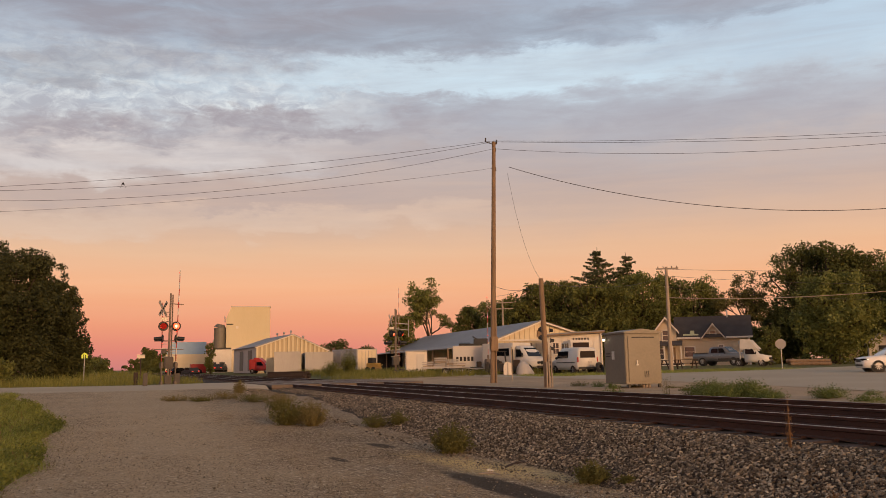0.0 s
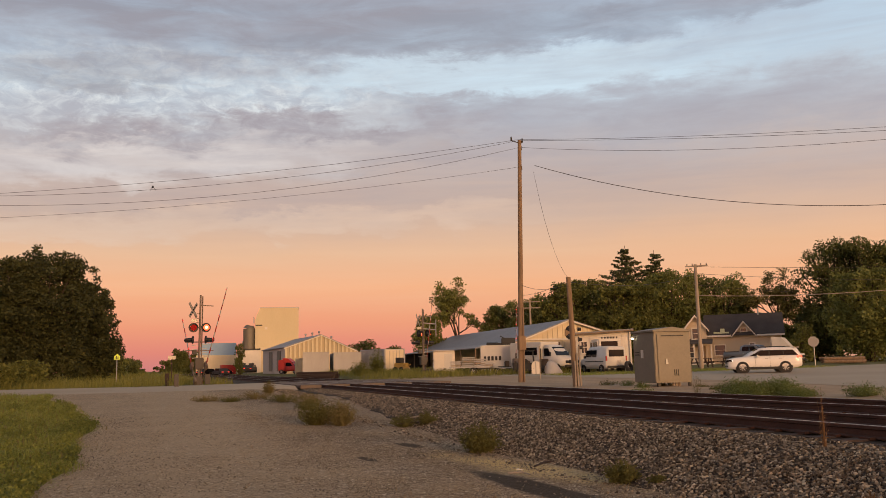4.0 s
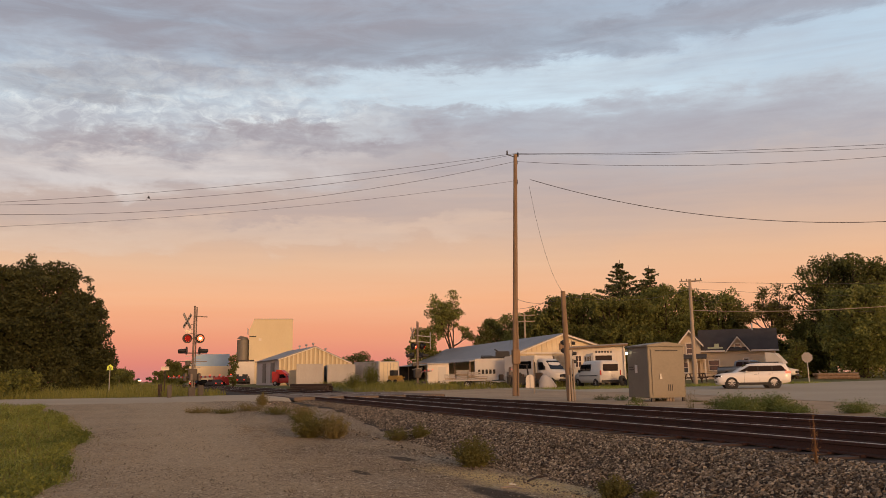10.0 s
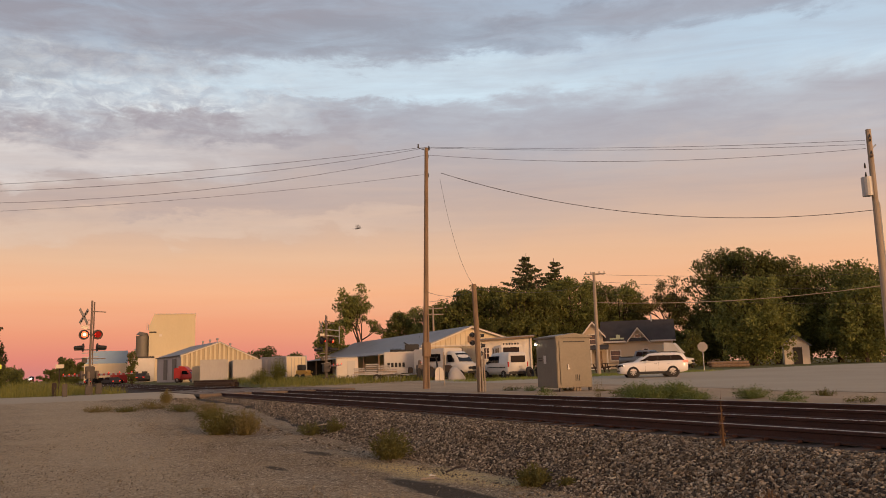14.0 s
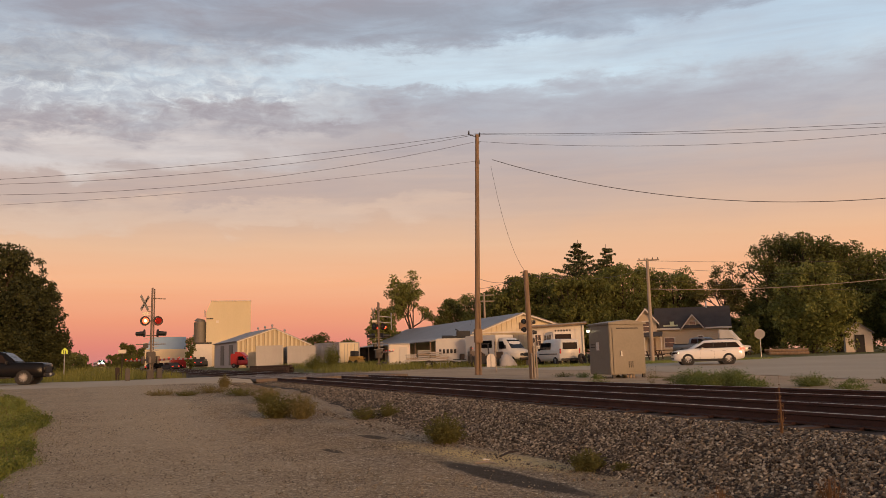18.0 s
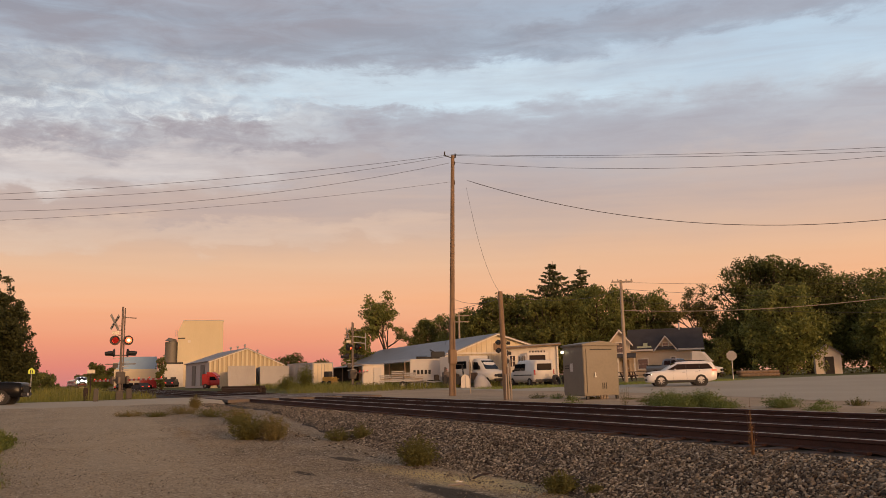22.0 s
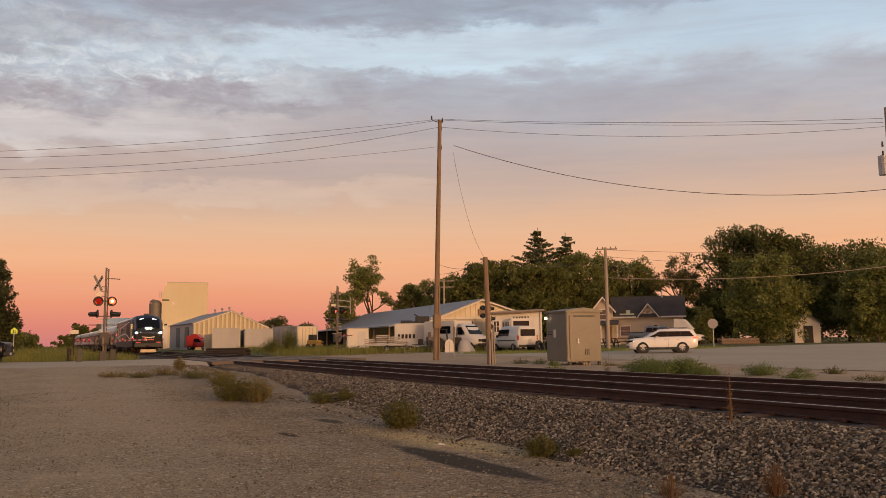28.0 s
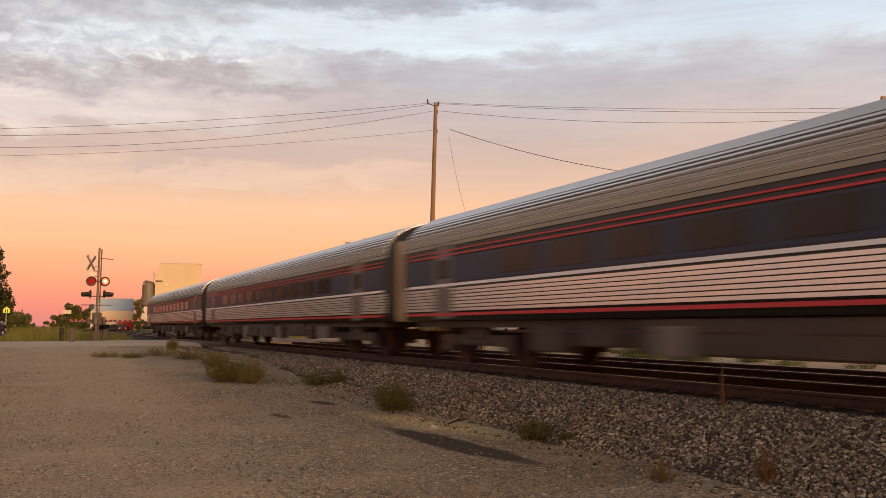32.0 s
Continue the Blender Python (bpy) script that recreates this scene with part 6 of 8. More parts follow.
def wheel_on(car, x, y, r, w, rim="alloy", spokes=6):
    """A wheel that turns about its own axle (x across the car)."""
    s = 1 if x > 0 else -1
    bm = B()
    prof = [(r * 0.62, -w / 2), (r * 0.93, -w / 2), (r, -w * 0.32), (r, w * 0.32), (r * 0.93, w / 2), (r * 0.62, w / 2)]
    n = 24
    rings_ = [[(px, pr * math.cos(2 * math.pi * i / n), pr * math.sin(2 * math.pi * i / n)) for pr, px in prof] for i in range(n + 1)]
    for a, b in zip(rings_, rings_[1:]):
        va, vb = [bm.verts.new(p) for p in a], [bm.verts.new(p) for p in b]
        for k in range(len(prof) - 1): bm.faces.new((va[k], va[k + 1], vb[k + 1], vb[k]))
    bmesh.ops.remove_doubles(bm, verts=bm.verts[:], dist=0.0005)
    bmesh.ops.recalc_face_normals(bm, faces=bm.faces[:])
    wh = part("wheel", bm, "rubber", car, "black tyre")
    wh.matrix_basis = pose(x, y, r)
    bm = B()
    rod(bm, (-w * 0.3, 0, 0), (w * 0.28 * s, 0, 0), r * 0.64, seg=20)
    part("rim_well", bm, "dark", wh)
    bm = B()
    rod(bm, (s * w * 0.30, 0, 0), (s * w * 0.40, 0, 0), r * 0.17, seg=10)
    for k in range(spokes):
        a = 2 * math.pi * k / spokes
        box(bm, s * w * 0.36, r * 0.38 * math.cos(a), r * 0.38 * math.sin(a), 0.03, r * 0.5, r * (0.15 if spokes < 8 else 0.085), rx=math.degrees(a))
    rod(bm, (s * w * 0.30, 0, 0), (s * w * 0.42, 0, 0), r * 0.1, seg=8)
    part("rim", bm, rim, wh, "silver alloy rim")
    return wh


def car_skin(car, name, stations, mat, label=""):
    """A body lofted along y: each station is y, half width at sill, at waist, at top, z sill, z waist, z top."""
    bm = B()
    rg = []
    for y, a, b, c, z0, z1, z2 in stations:
        half = [(a, z0), (b, z0 + (z1 - z0) * 0.35), (b, z1 - (z1 - z0) * 0.1), (b - 0.03, z1), (c + (b - c) * 0.12, z2 - (z2 - z1) * 0.12), (c * 0.8, z2), (c * 0.4, z2 + 0.01)]
        rg.append([(x, y, z) for x, z in half] + [(-x, y, z) for x, z in half[::-1]])
    loft(bm, rg)
    return part(name, bm, mat, car, label, True)


def suv():
    """Front towards -y; 4.85 m long."""
    c = thing("suv", "white sport utility car with black roof rails", "car", 40, 40, 0.6)
    car_skin(c, "lower_body", [(0.0, .70, .78, .68, .40, .74, .86), (0.10, .84, .92, .80, .30, .86, .99), (0.45, .90, .96, .82, .27, .96, 1.07), (1.2, .92, .965, .84, .26, 1.03, 1.13), (2.4, .92, .965, .88, .26, 1.07, 1.17), (3.6, .92, .975, .88, .27, 1.10, 1.19), (4.4, .90, .965, .86, .34, 1.11, 1.20), (4.76, .84, .92, .80, .42, 1.08, 1.18), (4.86, .76, .86, .72, .48, .95, 1.08)], "car_white")
    car_skin(c, "cabin", [(1.15, .84, .84, .60, 1.06, 1.10, 1.13), (1.65, .87, .86, .70, 1.08, 1.28, 1.44), (2.15, .88, .85, .70, 1.08, 1.45, 1.69), (3.1, .88, .85, .71, 1.08, 1.50, 1.76), (4.1, .88, .84, .70, 1.08, 1.50, 1.74), (4.62, .86, .82, .64, 1.08, 1.44, 1.66), (4.82, .83, .80, .58, 1.08, 1.22, 1.32)], "car_white")
    for s in (-1, 1):
        for y0, y1, t0, t1 in ((1.85, 2.72, 0.36, 0.0), (2.78, 3.64, 0, 0), (3.70, 4.52, 0, 0.2)):
            bm = B(); prism(bm, [(y0, 1.18), (y1, 1.20), (y1 - t1, 1.54), (y0 + t0, 1.54)], s * 0.845, s * 0.885, "x"); part("side_window", bm, "carglass", c)
        bm = B(); prism(bm, [(1.5, 1.165), (4.62, 1.19), (4.3, 1.56), (2.16, 1.56)], s * 0.835, s * 0.868, "x"); part("pillar_trim", bm, "black", c)
        bm = B(); prism(bm, [(1.42, 1.17), (1.82, 1.17), (2.14, 1.5)], s * 0.84, s * 0.88, "x"); part("quarter_window", bm, "carglass", c)
        bm = B(); box(bm, s * 0.62, 3.2, 1.80, 0.05, 2.0, 0.05, bevel=0.015); part("roof_rail", bm, "black", c)
        bm = B(); box(bm, s * 1.03, 1.95, 1.16, 0.2, 0.14, 0.15, bevel=0.04); part("side_mirror", bm, "car_white", c)
        for y in (2.55, 3.45):
            bm = B(); box(bm, s * 0.97, y, 0.98, 0.03, 0.2, 0.035, bevel=0.008); part("door_handle", bm, "galv", c)
        for y in (1.80, 2.76, 3.66):
            bm = B(); box(bm, s * 0.966, y, 0.72, 0.010, 0.009, 0.75); part("door_seam", bm, "dark", c)
        for y in (0.95, 3.74):
            bm = B(); rod(bm, (s * 0.60, y, 0.38), (s * 0.955, y, 0.40), 0.475, seg=28); part("wheel_arch", bm, "black", c)
        bm = B(); box(bm, s * 0.955, 2.4, 0.34, 0.06, 2.0, 0.17, bevel=0.02); part("sill", bm, "black", c)
        bm = B(); box(bm, s * 0.72, 0.17, 0.86, 0.40, 0.44, 0.15, rz=s * -30, bevel=0.04); h = part("head_lamp", bm, "carglass", c)
        bm = B(); box(bm, s * 0.735, 0.20, 0.87, 0.36, 0.42, 0.07, rz=s * -30, bevel=0.02); part("lamp_glass", bm, "lamp_soft", h, "lit warm headlamp")
        bm = B(); box(bm, s * 0.82, 4.68, 1.08, 0.24, 0.34, 0.16, rz=s * 20, bevel=0.03); part("tail_lamp", bm, "brake", c, "lit red tail lamp")
        bm = B(); box(bm, s * 0.62, 0.07, 0.45, 0.2, 0.1, 0.1, bevel=0.02); part("fog_lamp", bm, "dark", c)
    bm = B(); box(bm, 0, 0.0, 0.80, 1.0, 0.08, 0.22, bevel=0.03); part("grille", bm, "black", c)
    bm = B(); box(bm, 0, 0.03, 0.48, 1.5, 0.12, 0.16, bevel=0.03); part("bumper_intake", bm, "black", c)
    bm = B(); loft(bm, [[(-.68, 1.36, 1.18), (.68, 1.36, 1.18), (.62, 2.06, 1.64), (-.62, 2.06, 1.64)], [(-.68, 1.32, 1.21), (.68, 1.32, 1.21), (.62, 2.02, 1.67), (-.62, 2.02, 1.67)]]); part("windscreen", bm, "carglass", c)
    bm = B(); box(bm, 0, 4.74, 1.38, 1.1, 0.04, 0.34, rx=-28); part("rear_window", bm, "carglass", c)
    bm = B(); box(bm, 0, 4.62, 1.72, 1.2, 0.34, 0.05, bevel=0.02); part("spoiler", bm, "car_white", c)
    bm = B(); box(bm, 0, 4.84, 0.5, 1.5, 0.1, 0.2, bevel=0.03); part("rear_bumper", bm, "black", c)
    return c, [wheel_on(c, s * 0.88, y, 0.405, 0.25, spokes=9) for y in (0.95, 3.74) for s in (-1, 1)]


def pickup(paint, label, lamps):
    """Front towards -y; 5.8 m long, crew cab and open bed."""
    c = thing("pickup_truck", label, "pickup truck", 0, 0, 0.6)
    car_skin(c, "lower_body", [(0.0, .88, .94, .86, .46, .98, 1.14), (0.08, .95, .99, .90, .40, 1.06, 1.22), (0.6, .97, 1.0, .92, .42, 1.12, 1.27), (1.5, .98, 1.01, .93, .42, 1.14, 1.30), (2.6, .98, 1.01, .93, .42, 1.14, 1.28), (3.95, .98, 1.01, .93, .42, 1.14, 1.28), (5.7, .98, 1.01, .95, .50, 1.14, 1.28), (5.8, .95, .98, .93, .52, 1.1, 1.24)], paint)
    car_skin(c, "cab", [(1.45, .9, .9, .62, 1.16, 1.19, 1.22), (1.95, .93, .91, .72, 1.16, 1.44, 1.66), (2.35, .93, .90, .74, 1.16, 1.62, 1.91), (3.4, .93, .90, .74, 1.16, 1.63, 1.93), (3.85, .93, .89, .70, 1.16, 1.56, 1.84), (3.98, .93, .89, .66, 1.16, 1.2, 1.3)], paint)
    for s in (-1, 1):
        for y0, y1, t0, t1 in ((1.95, 2.75, 0.32, 0.0), (2.85, 3.65, 0, 0.12)):
            bm = B(); prism(bm, [(y0, 1.30), (y1, 1.30), (y1 - t1, 1.73), (y0 + t0, 1.73)], s * 0.885, s * 0.93, "x"); part("side_window", bm, "carglass", c)
        bm = B(); box(bm, s * 1.10, 1.95, 1.28, 0.22, 0.13, 0.22, bevel=0.04); part("side_mirror", bm, "black", c)
        for y in (1.05, 4.65):
            bm = B(); rod(bm, (s * 0.66, y, 0.45), (s * 0.985, y, 0.45), 0.50, seg=24); part("wheel_arch", bm, "black", c)
        bm = B(); box(bm, s * 0.99, 2.85, 0.42, 0.12, 2.3, 0.08, bevel=0.02); part("running_board", bm, "black", c)
        bm = B(); box(bm, s * 0.76, 0.10, 0.90, 0.34, 0.24, 0.18, rz=s * -18, bevel=0.03); h = part("head_lamp", bm, "carglass", c)
        bm = B(); box(bm, s * 0.82, 0.10, 0.94, 0.22, 0.24, 0.08, rz=s * -18, bevel=0.03); part("lamp_glass", bm, lamps, h, "headlamp lens")
        bm = B(); box(bm, s * 0.88, 5.78, 1.0, 0.16, 0.1, 0.34, bevel=0.02); part("tail_lamp", bm, "taillens", c)
        bm = B(); box(bm, s * 0.97, 4.85, 1.27, 0.08, 1.8, 0.04, bevel=0.01); part("bed_rail", bm, "black", c)
        for y in (2.6, 3.5):
            bm = B(); box(bm, s * 1.01, y, 1.06, 0.03, 0.2, 0.04); part("door_handle", bm, "galv", c)
    bm = B(); box(bm, 0, 0.0, 0.86, 1.15, 0.1, 0.36, bevel=0.03); part("grille", bm, "black", c)
    bm = B(); box(bm, 0, -0.02, 0.56, 1.8, 0.2, 0.2, bevel=0.05); part("front_bumper", bm, "dark", c)
    bm = B(); box(bm, 0, -0.13, 0.56, 0.3, 0.02, 0.15); part("plate", bm, "white", c, "blank white plate")
    bm = B(); loft(bm, [[(-.74, 1.62, 1.33), (.74, 1.62, 1.33), (.64, 2.22, 1.82), (-.64, 2.22, 1.82)], [(-.74, 1.58, 1.36), (.74, 1.58, 1.36), (.64, 2.18, 1.85), (-.64, 2.18, 1.85)]]); part("windscreen", bm, "carglass", c)
    bm = B(); box(bm, 0, 4.85, 1.24, 1.6, 1.7, 0.04); part("bed_cover", bm, "black", c)
    return c, [wheel_on(c, s * 0.90, y, 0.42, 0.27, spokes=12) for y in (1.05, 4.65) for s in (-1, 1)]


def resize(t, k):
    """Gives a thing its true size once it is built."""
    for ob in t.children_recursive:
        if ob.data: ob.data.transform(Matrix.Scale(k, 4))
        ob.matrix_basis.translation = ob.matrix_basis.translation * k
        ob.location = ob.matrix_basis.translation


SUV, SUV_W = suv()
resize(SUV, 0.9)
TRUCK, TRUCK_W = pickup("car_black", "black crew cab pickup truck with lit headlamps", "lamp_on")
resize(TRUCK, 0.93)
parked, _ = pickup("car_grey", "grey pickup truck parked before the house", "glass")
parked.matrix_basis = pose(59.0, 64.2, ground_z(59, 65) + 0.02, 0, 0, 17)


def van():
    """Small white delivery van; rear towards -y."""
    c = thing("delivery_van", "small white delivery van parked by the street", "van", 0, 0, 0)
    car_skin(c, "body", [(0.0, .80, .86, .70, .40, 1.1, 1.86), (0.15, .86, .90, .74, .32, 1.15, 1.96), (1.6, .86, .90, .74, .30, 1.15, 2.0), (2.9, .86, .90, .72, .30, 1.12, 1.96), (3.25, .86, .90, .70, .30, 1.08, 1.74), (3.75, .86, .89, .78, .32, 1.0, 1.16), (4.3, .82, .86, .74, .36, .86, 1.0), (4.42, .74, .8, .66, .42, .7, .8)], "white")
    bm = B(); box(bm, 0, 0.02, 1.45, 1.3, 0.06, 0.55, bevel=0.02); part("rear_window", bm, "carglass", c)
    for s in (-1, 1):
        for y0, y1 in ((1.55, 2.25), (2.35, 3.05)):
            bm = B(); prism(bm, [(y0, 1.2), (y1 + (0.3 if y1 > 3 else 0), 1.2), (y1, 1.72), (y0, 1.72)], s * 0.80, s * 0.885, "x"); part("side_window", bm, "carglass", c)
        bm = B(); box(bm, s * 0.82, 0.04, 1.05, 0.12, 0.1, 0.4, bevel=0.02); part("tail_lamp", bm, "taillens", c)
        bm = B(); box(bm, s * 1.0, 3.2, 1.2, 0.2, 0.12, 0.2, bevel=0.04); part("side_mirror", bm, "black", c)
        bm = B(); box(bm, s * 0.905, 1.9, 0.85, 0.02, 3.0, 0.07); part("rub_strip", bm, "black", c)
        for y in (0.75, 3.65):
            bm = B(); rod(bm, (s * 0.56, y, 0.34), (s * 0.885, y, 0.34), 0.40, seg=20); part("wheel_arch", bm, "black", c)
            wheel_on(c, s * 0.83, y, 0.32, 0.2, "galv", 6)
    bm = B(); box(bm, 0, -0.02, 0.42, 1.6, 0.14, 0.2, bevel=0.04); part("rear_bumper", bm, "black", c)
    bm = B(); box(bm, 0.2, -0.03, 0.85, 0.3, 0.02, 0.16); part("plate", bm, "trailer", c, "blank pale plate")
    bm = B(); loft(bm, [[(-.66, 3.62, 1.2), (.66, 3.62, 1.2), (.60, 3.22, 1.68), (-.60, 3.22, 1.68)], [(-.66, 3.66, 1.22), (.66, 3.66, 1.22), (.60, 3.26, 1.71), (-.60, 3.26, 1.71)]]); part("windscreen", bm, "carglass", c)
    return c


v = van(); v.matrix_basis = pose(32.9, 52.6, ground_z(33, 53), 0, 0, -3)


def box_truck(name, label, L, H, cabl, x, y, rz, cab_mat="white", box_mat="white", win=True):
    """Front towards -y: a cab before a tall body."""
    c = thing(name, label, "truck", x, y, ground_z(x, y), rz)
    if L: 
        bm = B(); box(bm, 0, cabl + L / 2 + 0.1, 0.85 + (H - 0.85) / 2, 2.3, L, H - 0.85, bevel=0.05); part("body", bm, box_mat, c)
    car_skin(c, "cab", [(0.0, .86, .95, .80, .55, .95, 1.15), (0.9, .95, 1.0, .86, .45, 1.1, 1.3), (1.3, .95, 1.0, .84, .45, 1.2, 1.9), (1.7, .95, 1.0, .84, .45, 1.25, 2.2), (cabl, .95, 1.0, .86, .45, 1.25, 2.25)], cab_mat)
    bm = B(); loft(bm, [[(-.8, 0.98, 1.36), (.8, 0.98, 1.36), (.72, 1.5, 2.04), (-.72, 1.5, 2.04)], [(-.8, 0.92, 1.38), (.8, 0.92, 1.38), (.72, 1.44, 2.07), (-.72, 1.44, 2.07)]]); part("windscreen", bm, "carglass", c)
    for s in (-1, 1):
        bm = B(); prism(bm, [(1.4, 1.35), (cabl - 0.1, 1.35), (cabl - 0.1, 1.95), (1.7, 1.95)], s * 0.93, s * 1.0, "x"); part("side_window", bm, "carglass", c)
        bm = B(); box(bm, s * 0.7, -0.02, 0.86, 0.36, 0.12, 0.2, bevel=0.03); part("head_lamp", bm, "glass", c)
        for yy in (0.85, cabl + max(L, 1.0) * 0.72): wheel_on(c, s * 0.86, yy, 0.4, 0.26, "galv", 6)
        if L and win:
            bm = B(); box(bm, s * 1.16, cabl + L * 0.4, 1.75, 0.03, L * 0.5, 0.6); part("side_window", bm, "carglass", c)
        bm = B(); box(bm, s * 1.12, 1.35, 1.5, 0.16, 0.1, 0.3, bevel=0.02); part("side_mirror", bm, "black", c)
    bm = B(); box(bm, 0, -0.03, 0.85, 0.9, 0.08, 0.28); part("grille", bm, "black", c)
    bm = B(); box(bm, 0, -0.05, 0.52, 1.9, 0.16, 0.2, bevel=0.04); part("front_bumper", bm, "dark", c)
    return c


box_truck("shuttle_bus", "white cutaway shuttle bus parked before the shed", 3.4, 2.5, 2.2, 31.5, 56.8, 22)


def step_van(x, y, rz):
    """A tall square van; rear towards -y."""
    t = thing("step_van", "tall square white van with wide rear window", "van", x, y, ground_z(x, y), rz)
    bm = B(); box(bm, 0, 2.2, 1.55, 1.95, 4.4, 2.15, bevel=0.14); part("body", bm, "white", t)
    bm = B(); box(bm, 0, 4.75, 0.95, 1.8, 0.9, 0.9, bevel=0.15); part("nose", bm, "white", t)
    bm = B(); box(bm, 0, -0.01, 2.15, 1.35, 0.05, 0.5, bevel=0.015); part("rear_window", bm, "carglass", t)
    for q in (-1, 1):
        for yy in (0.7, 1.9, 3.4):
            bm = B(); box(bm, q * 0.975, yy, 2.12, 0.03, 0.85, 0.5, bevel=0.01); part("side_window", bm, "carglass", t)
        bm = B(); box(bm, q * 0.8, -0.02, 1.2, 0.14, 0.05, 0.3); part("tail_lamp", bm, "taillens", t)
        for yy in (0.9, 4.1): wheel_on(t, q * 0.86, yy, 0.38, 0.24, "galv", 6)
    bm = B(); box(bm, 0, -0.06, 0.55, 1.9, 0.16, 0.16, bevel=0.03); part("rear_bumper", bm, "black", t)
    return t


step_van(35.3, 57.4, -22)

# flat-roofed store beside the long shed
ax = thing("store_building", "low flat-roofed cream store building beside the shed", "building", 39.1, 64.6, 1.0, -31)
bm = B(); box(bm, 0, 3.0, 1.55, 5.0, 6.0, 3.3); part("wall", bm, "whitewall", ax)
bm = B(); prism(bm, [(-2.75, 3.12), (2.75, 3.36), (2.75, 3.5), (-2.75, 3.26)], -0.35, 6.2, "y"); part("roof", bm, "roofmetal", ax)
bm = B(); prism(bm, [(-2.75, 3.02), (2.75, 3.26), (2.75, 3.38), (-2.75, 3.14)], -0.41, -0.35, "y"); part("fascia", bm, "wood_pole", ax)
window(ax, -1.75, 0.0, 1.9, 0.5, 1.0)
bm = B()
for k in range(6): box(bm, -0.1 + 0.26 * k, -0.02, 2.72, 0.16, 0.03, 0.2)
part("lettering", bm, "dark", ax, "row of dark bars")
for k in range(9):
    bm = B(); box(bm, -2.35 + 0.58 * k, -0.02, 1.5, 0.05, 0.05, 3.0); part("batten", bm, "whitewall", ax)
bm = B(); rod(bm, (2.35, -0.08, 0), (2.35, -0.08, 3.2), 0.05, seg=8); part("downpipe", bm, "galv", ax)
# worn tyres stacked beside the van
for x, y, z, tilt in ((33.9, 50.9, 0.12, 0), (33.9, 50.95, 0.36, 0), (33.85, 50.9, 0.60, 0), (34.4, 51.2, 0.42, 78), (33.3, 51.6, 0.42, 74)):
    ty = thing("tyre", "worn black truck tyre by the street", "tyre", x, y, ground_z(x, y), group="old tyres")
    bm = B()
    n = 20
    for i in range(n):
        a, b = 2 * math.pi * i / n, 2 * math.pi * (i + 1) / n
        pr = [(0.24, -0.11), (0.42, -0.12), (0.46, -0.05), (0.46, 0.05), (0.42, 0.12), (0.24, 0.11)]
        for (r0, z0), (r1, z1) in zip(pr, pr[1:] + pr[:1]):
            q = [bm.verts.new(p) for p in ((r0 * math.cos(a), r0 * math.sin(a), z0), (r0 * math.cos(b), r0 * math.sin(b), z0), (r1 * math.cos(b), r1 * math.sin(b), z1), (r1 * math.cos(a), r1 * math.sin(a), z1))]
            bm.faces.new(q)
    bmesh.ops.remove_doubles(bm, verts=bm.verts[:], dist=0.001)
    bmesh.ops.recalc_face_normals(bm, faces=bm.faces[:])
    part("tread", bm, "rubber", ty).matrix_basis = pose(0, 0, z, tilt, 0, 30)
semi = box_truck("truck_tractor", "white truck tractor parked beside the house", 0, 0, 2.6, 54.4, 56.4, 35)
bm = B(); prism(bm, [(1.1, 1.9), (3.0, 1.9), (3.0, 3.1), (2.0, 3.0)], -1.0, 1.0, "x"); part("roof_fairing", bm, "white", semi)
bm = B(); box(bm, 0, 4.2, 0.85, 1.0, 3.0, 0.2); part("chassis", bm, "dark", semi)
for s in (-1, 1):
    bm = B(); rod(bm, (s * 0.9, 3.1, 0.8), (s * 0.9, 3.1, 2.9), 0.07, seg=8); part("exhaust_stack", bm, "galv", semi)

semi.scale = (0.8, 0.8, 0.8)
red = box_truck("red_truck", "red sleeper truck tractor with white hood panels", 0, 0, 2.6, 17.4, 99.4, 62, "red")
red.scale = (0.7, 0.7, 0.7)
red.location.z -= 0.07
bm = B(); prism(bm, [(1.3, 2.0), (3.1, 1.9), (3.1, 2.75), (2.2, 2.7)], -0.95, 0.95, "x"); part("sleeper_roof", bm, "red", red)
bm = B(); box(bm, 0, 3.3, 1.5, 1.9, 1.2, 1.9, bevel=0.08); part("sleeper", bm, "red", red)
for q in (-1, 1):
    bm = B(); box(bm, q * 0.62, -0.12, 0.75, 0.5, 0.16, 0.5, rx=18, bevel=0.05); part("fender", bm, "white", red)
bm = B(); box(bm, 0, 0.35, 1.22, 1.0, 0.7, 0.05, rx=14); part("hood_panel", bm, "white", red)


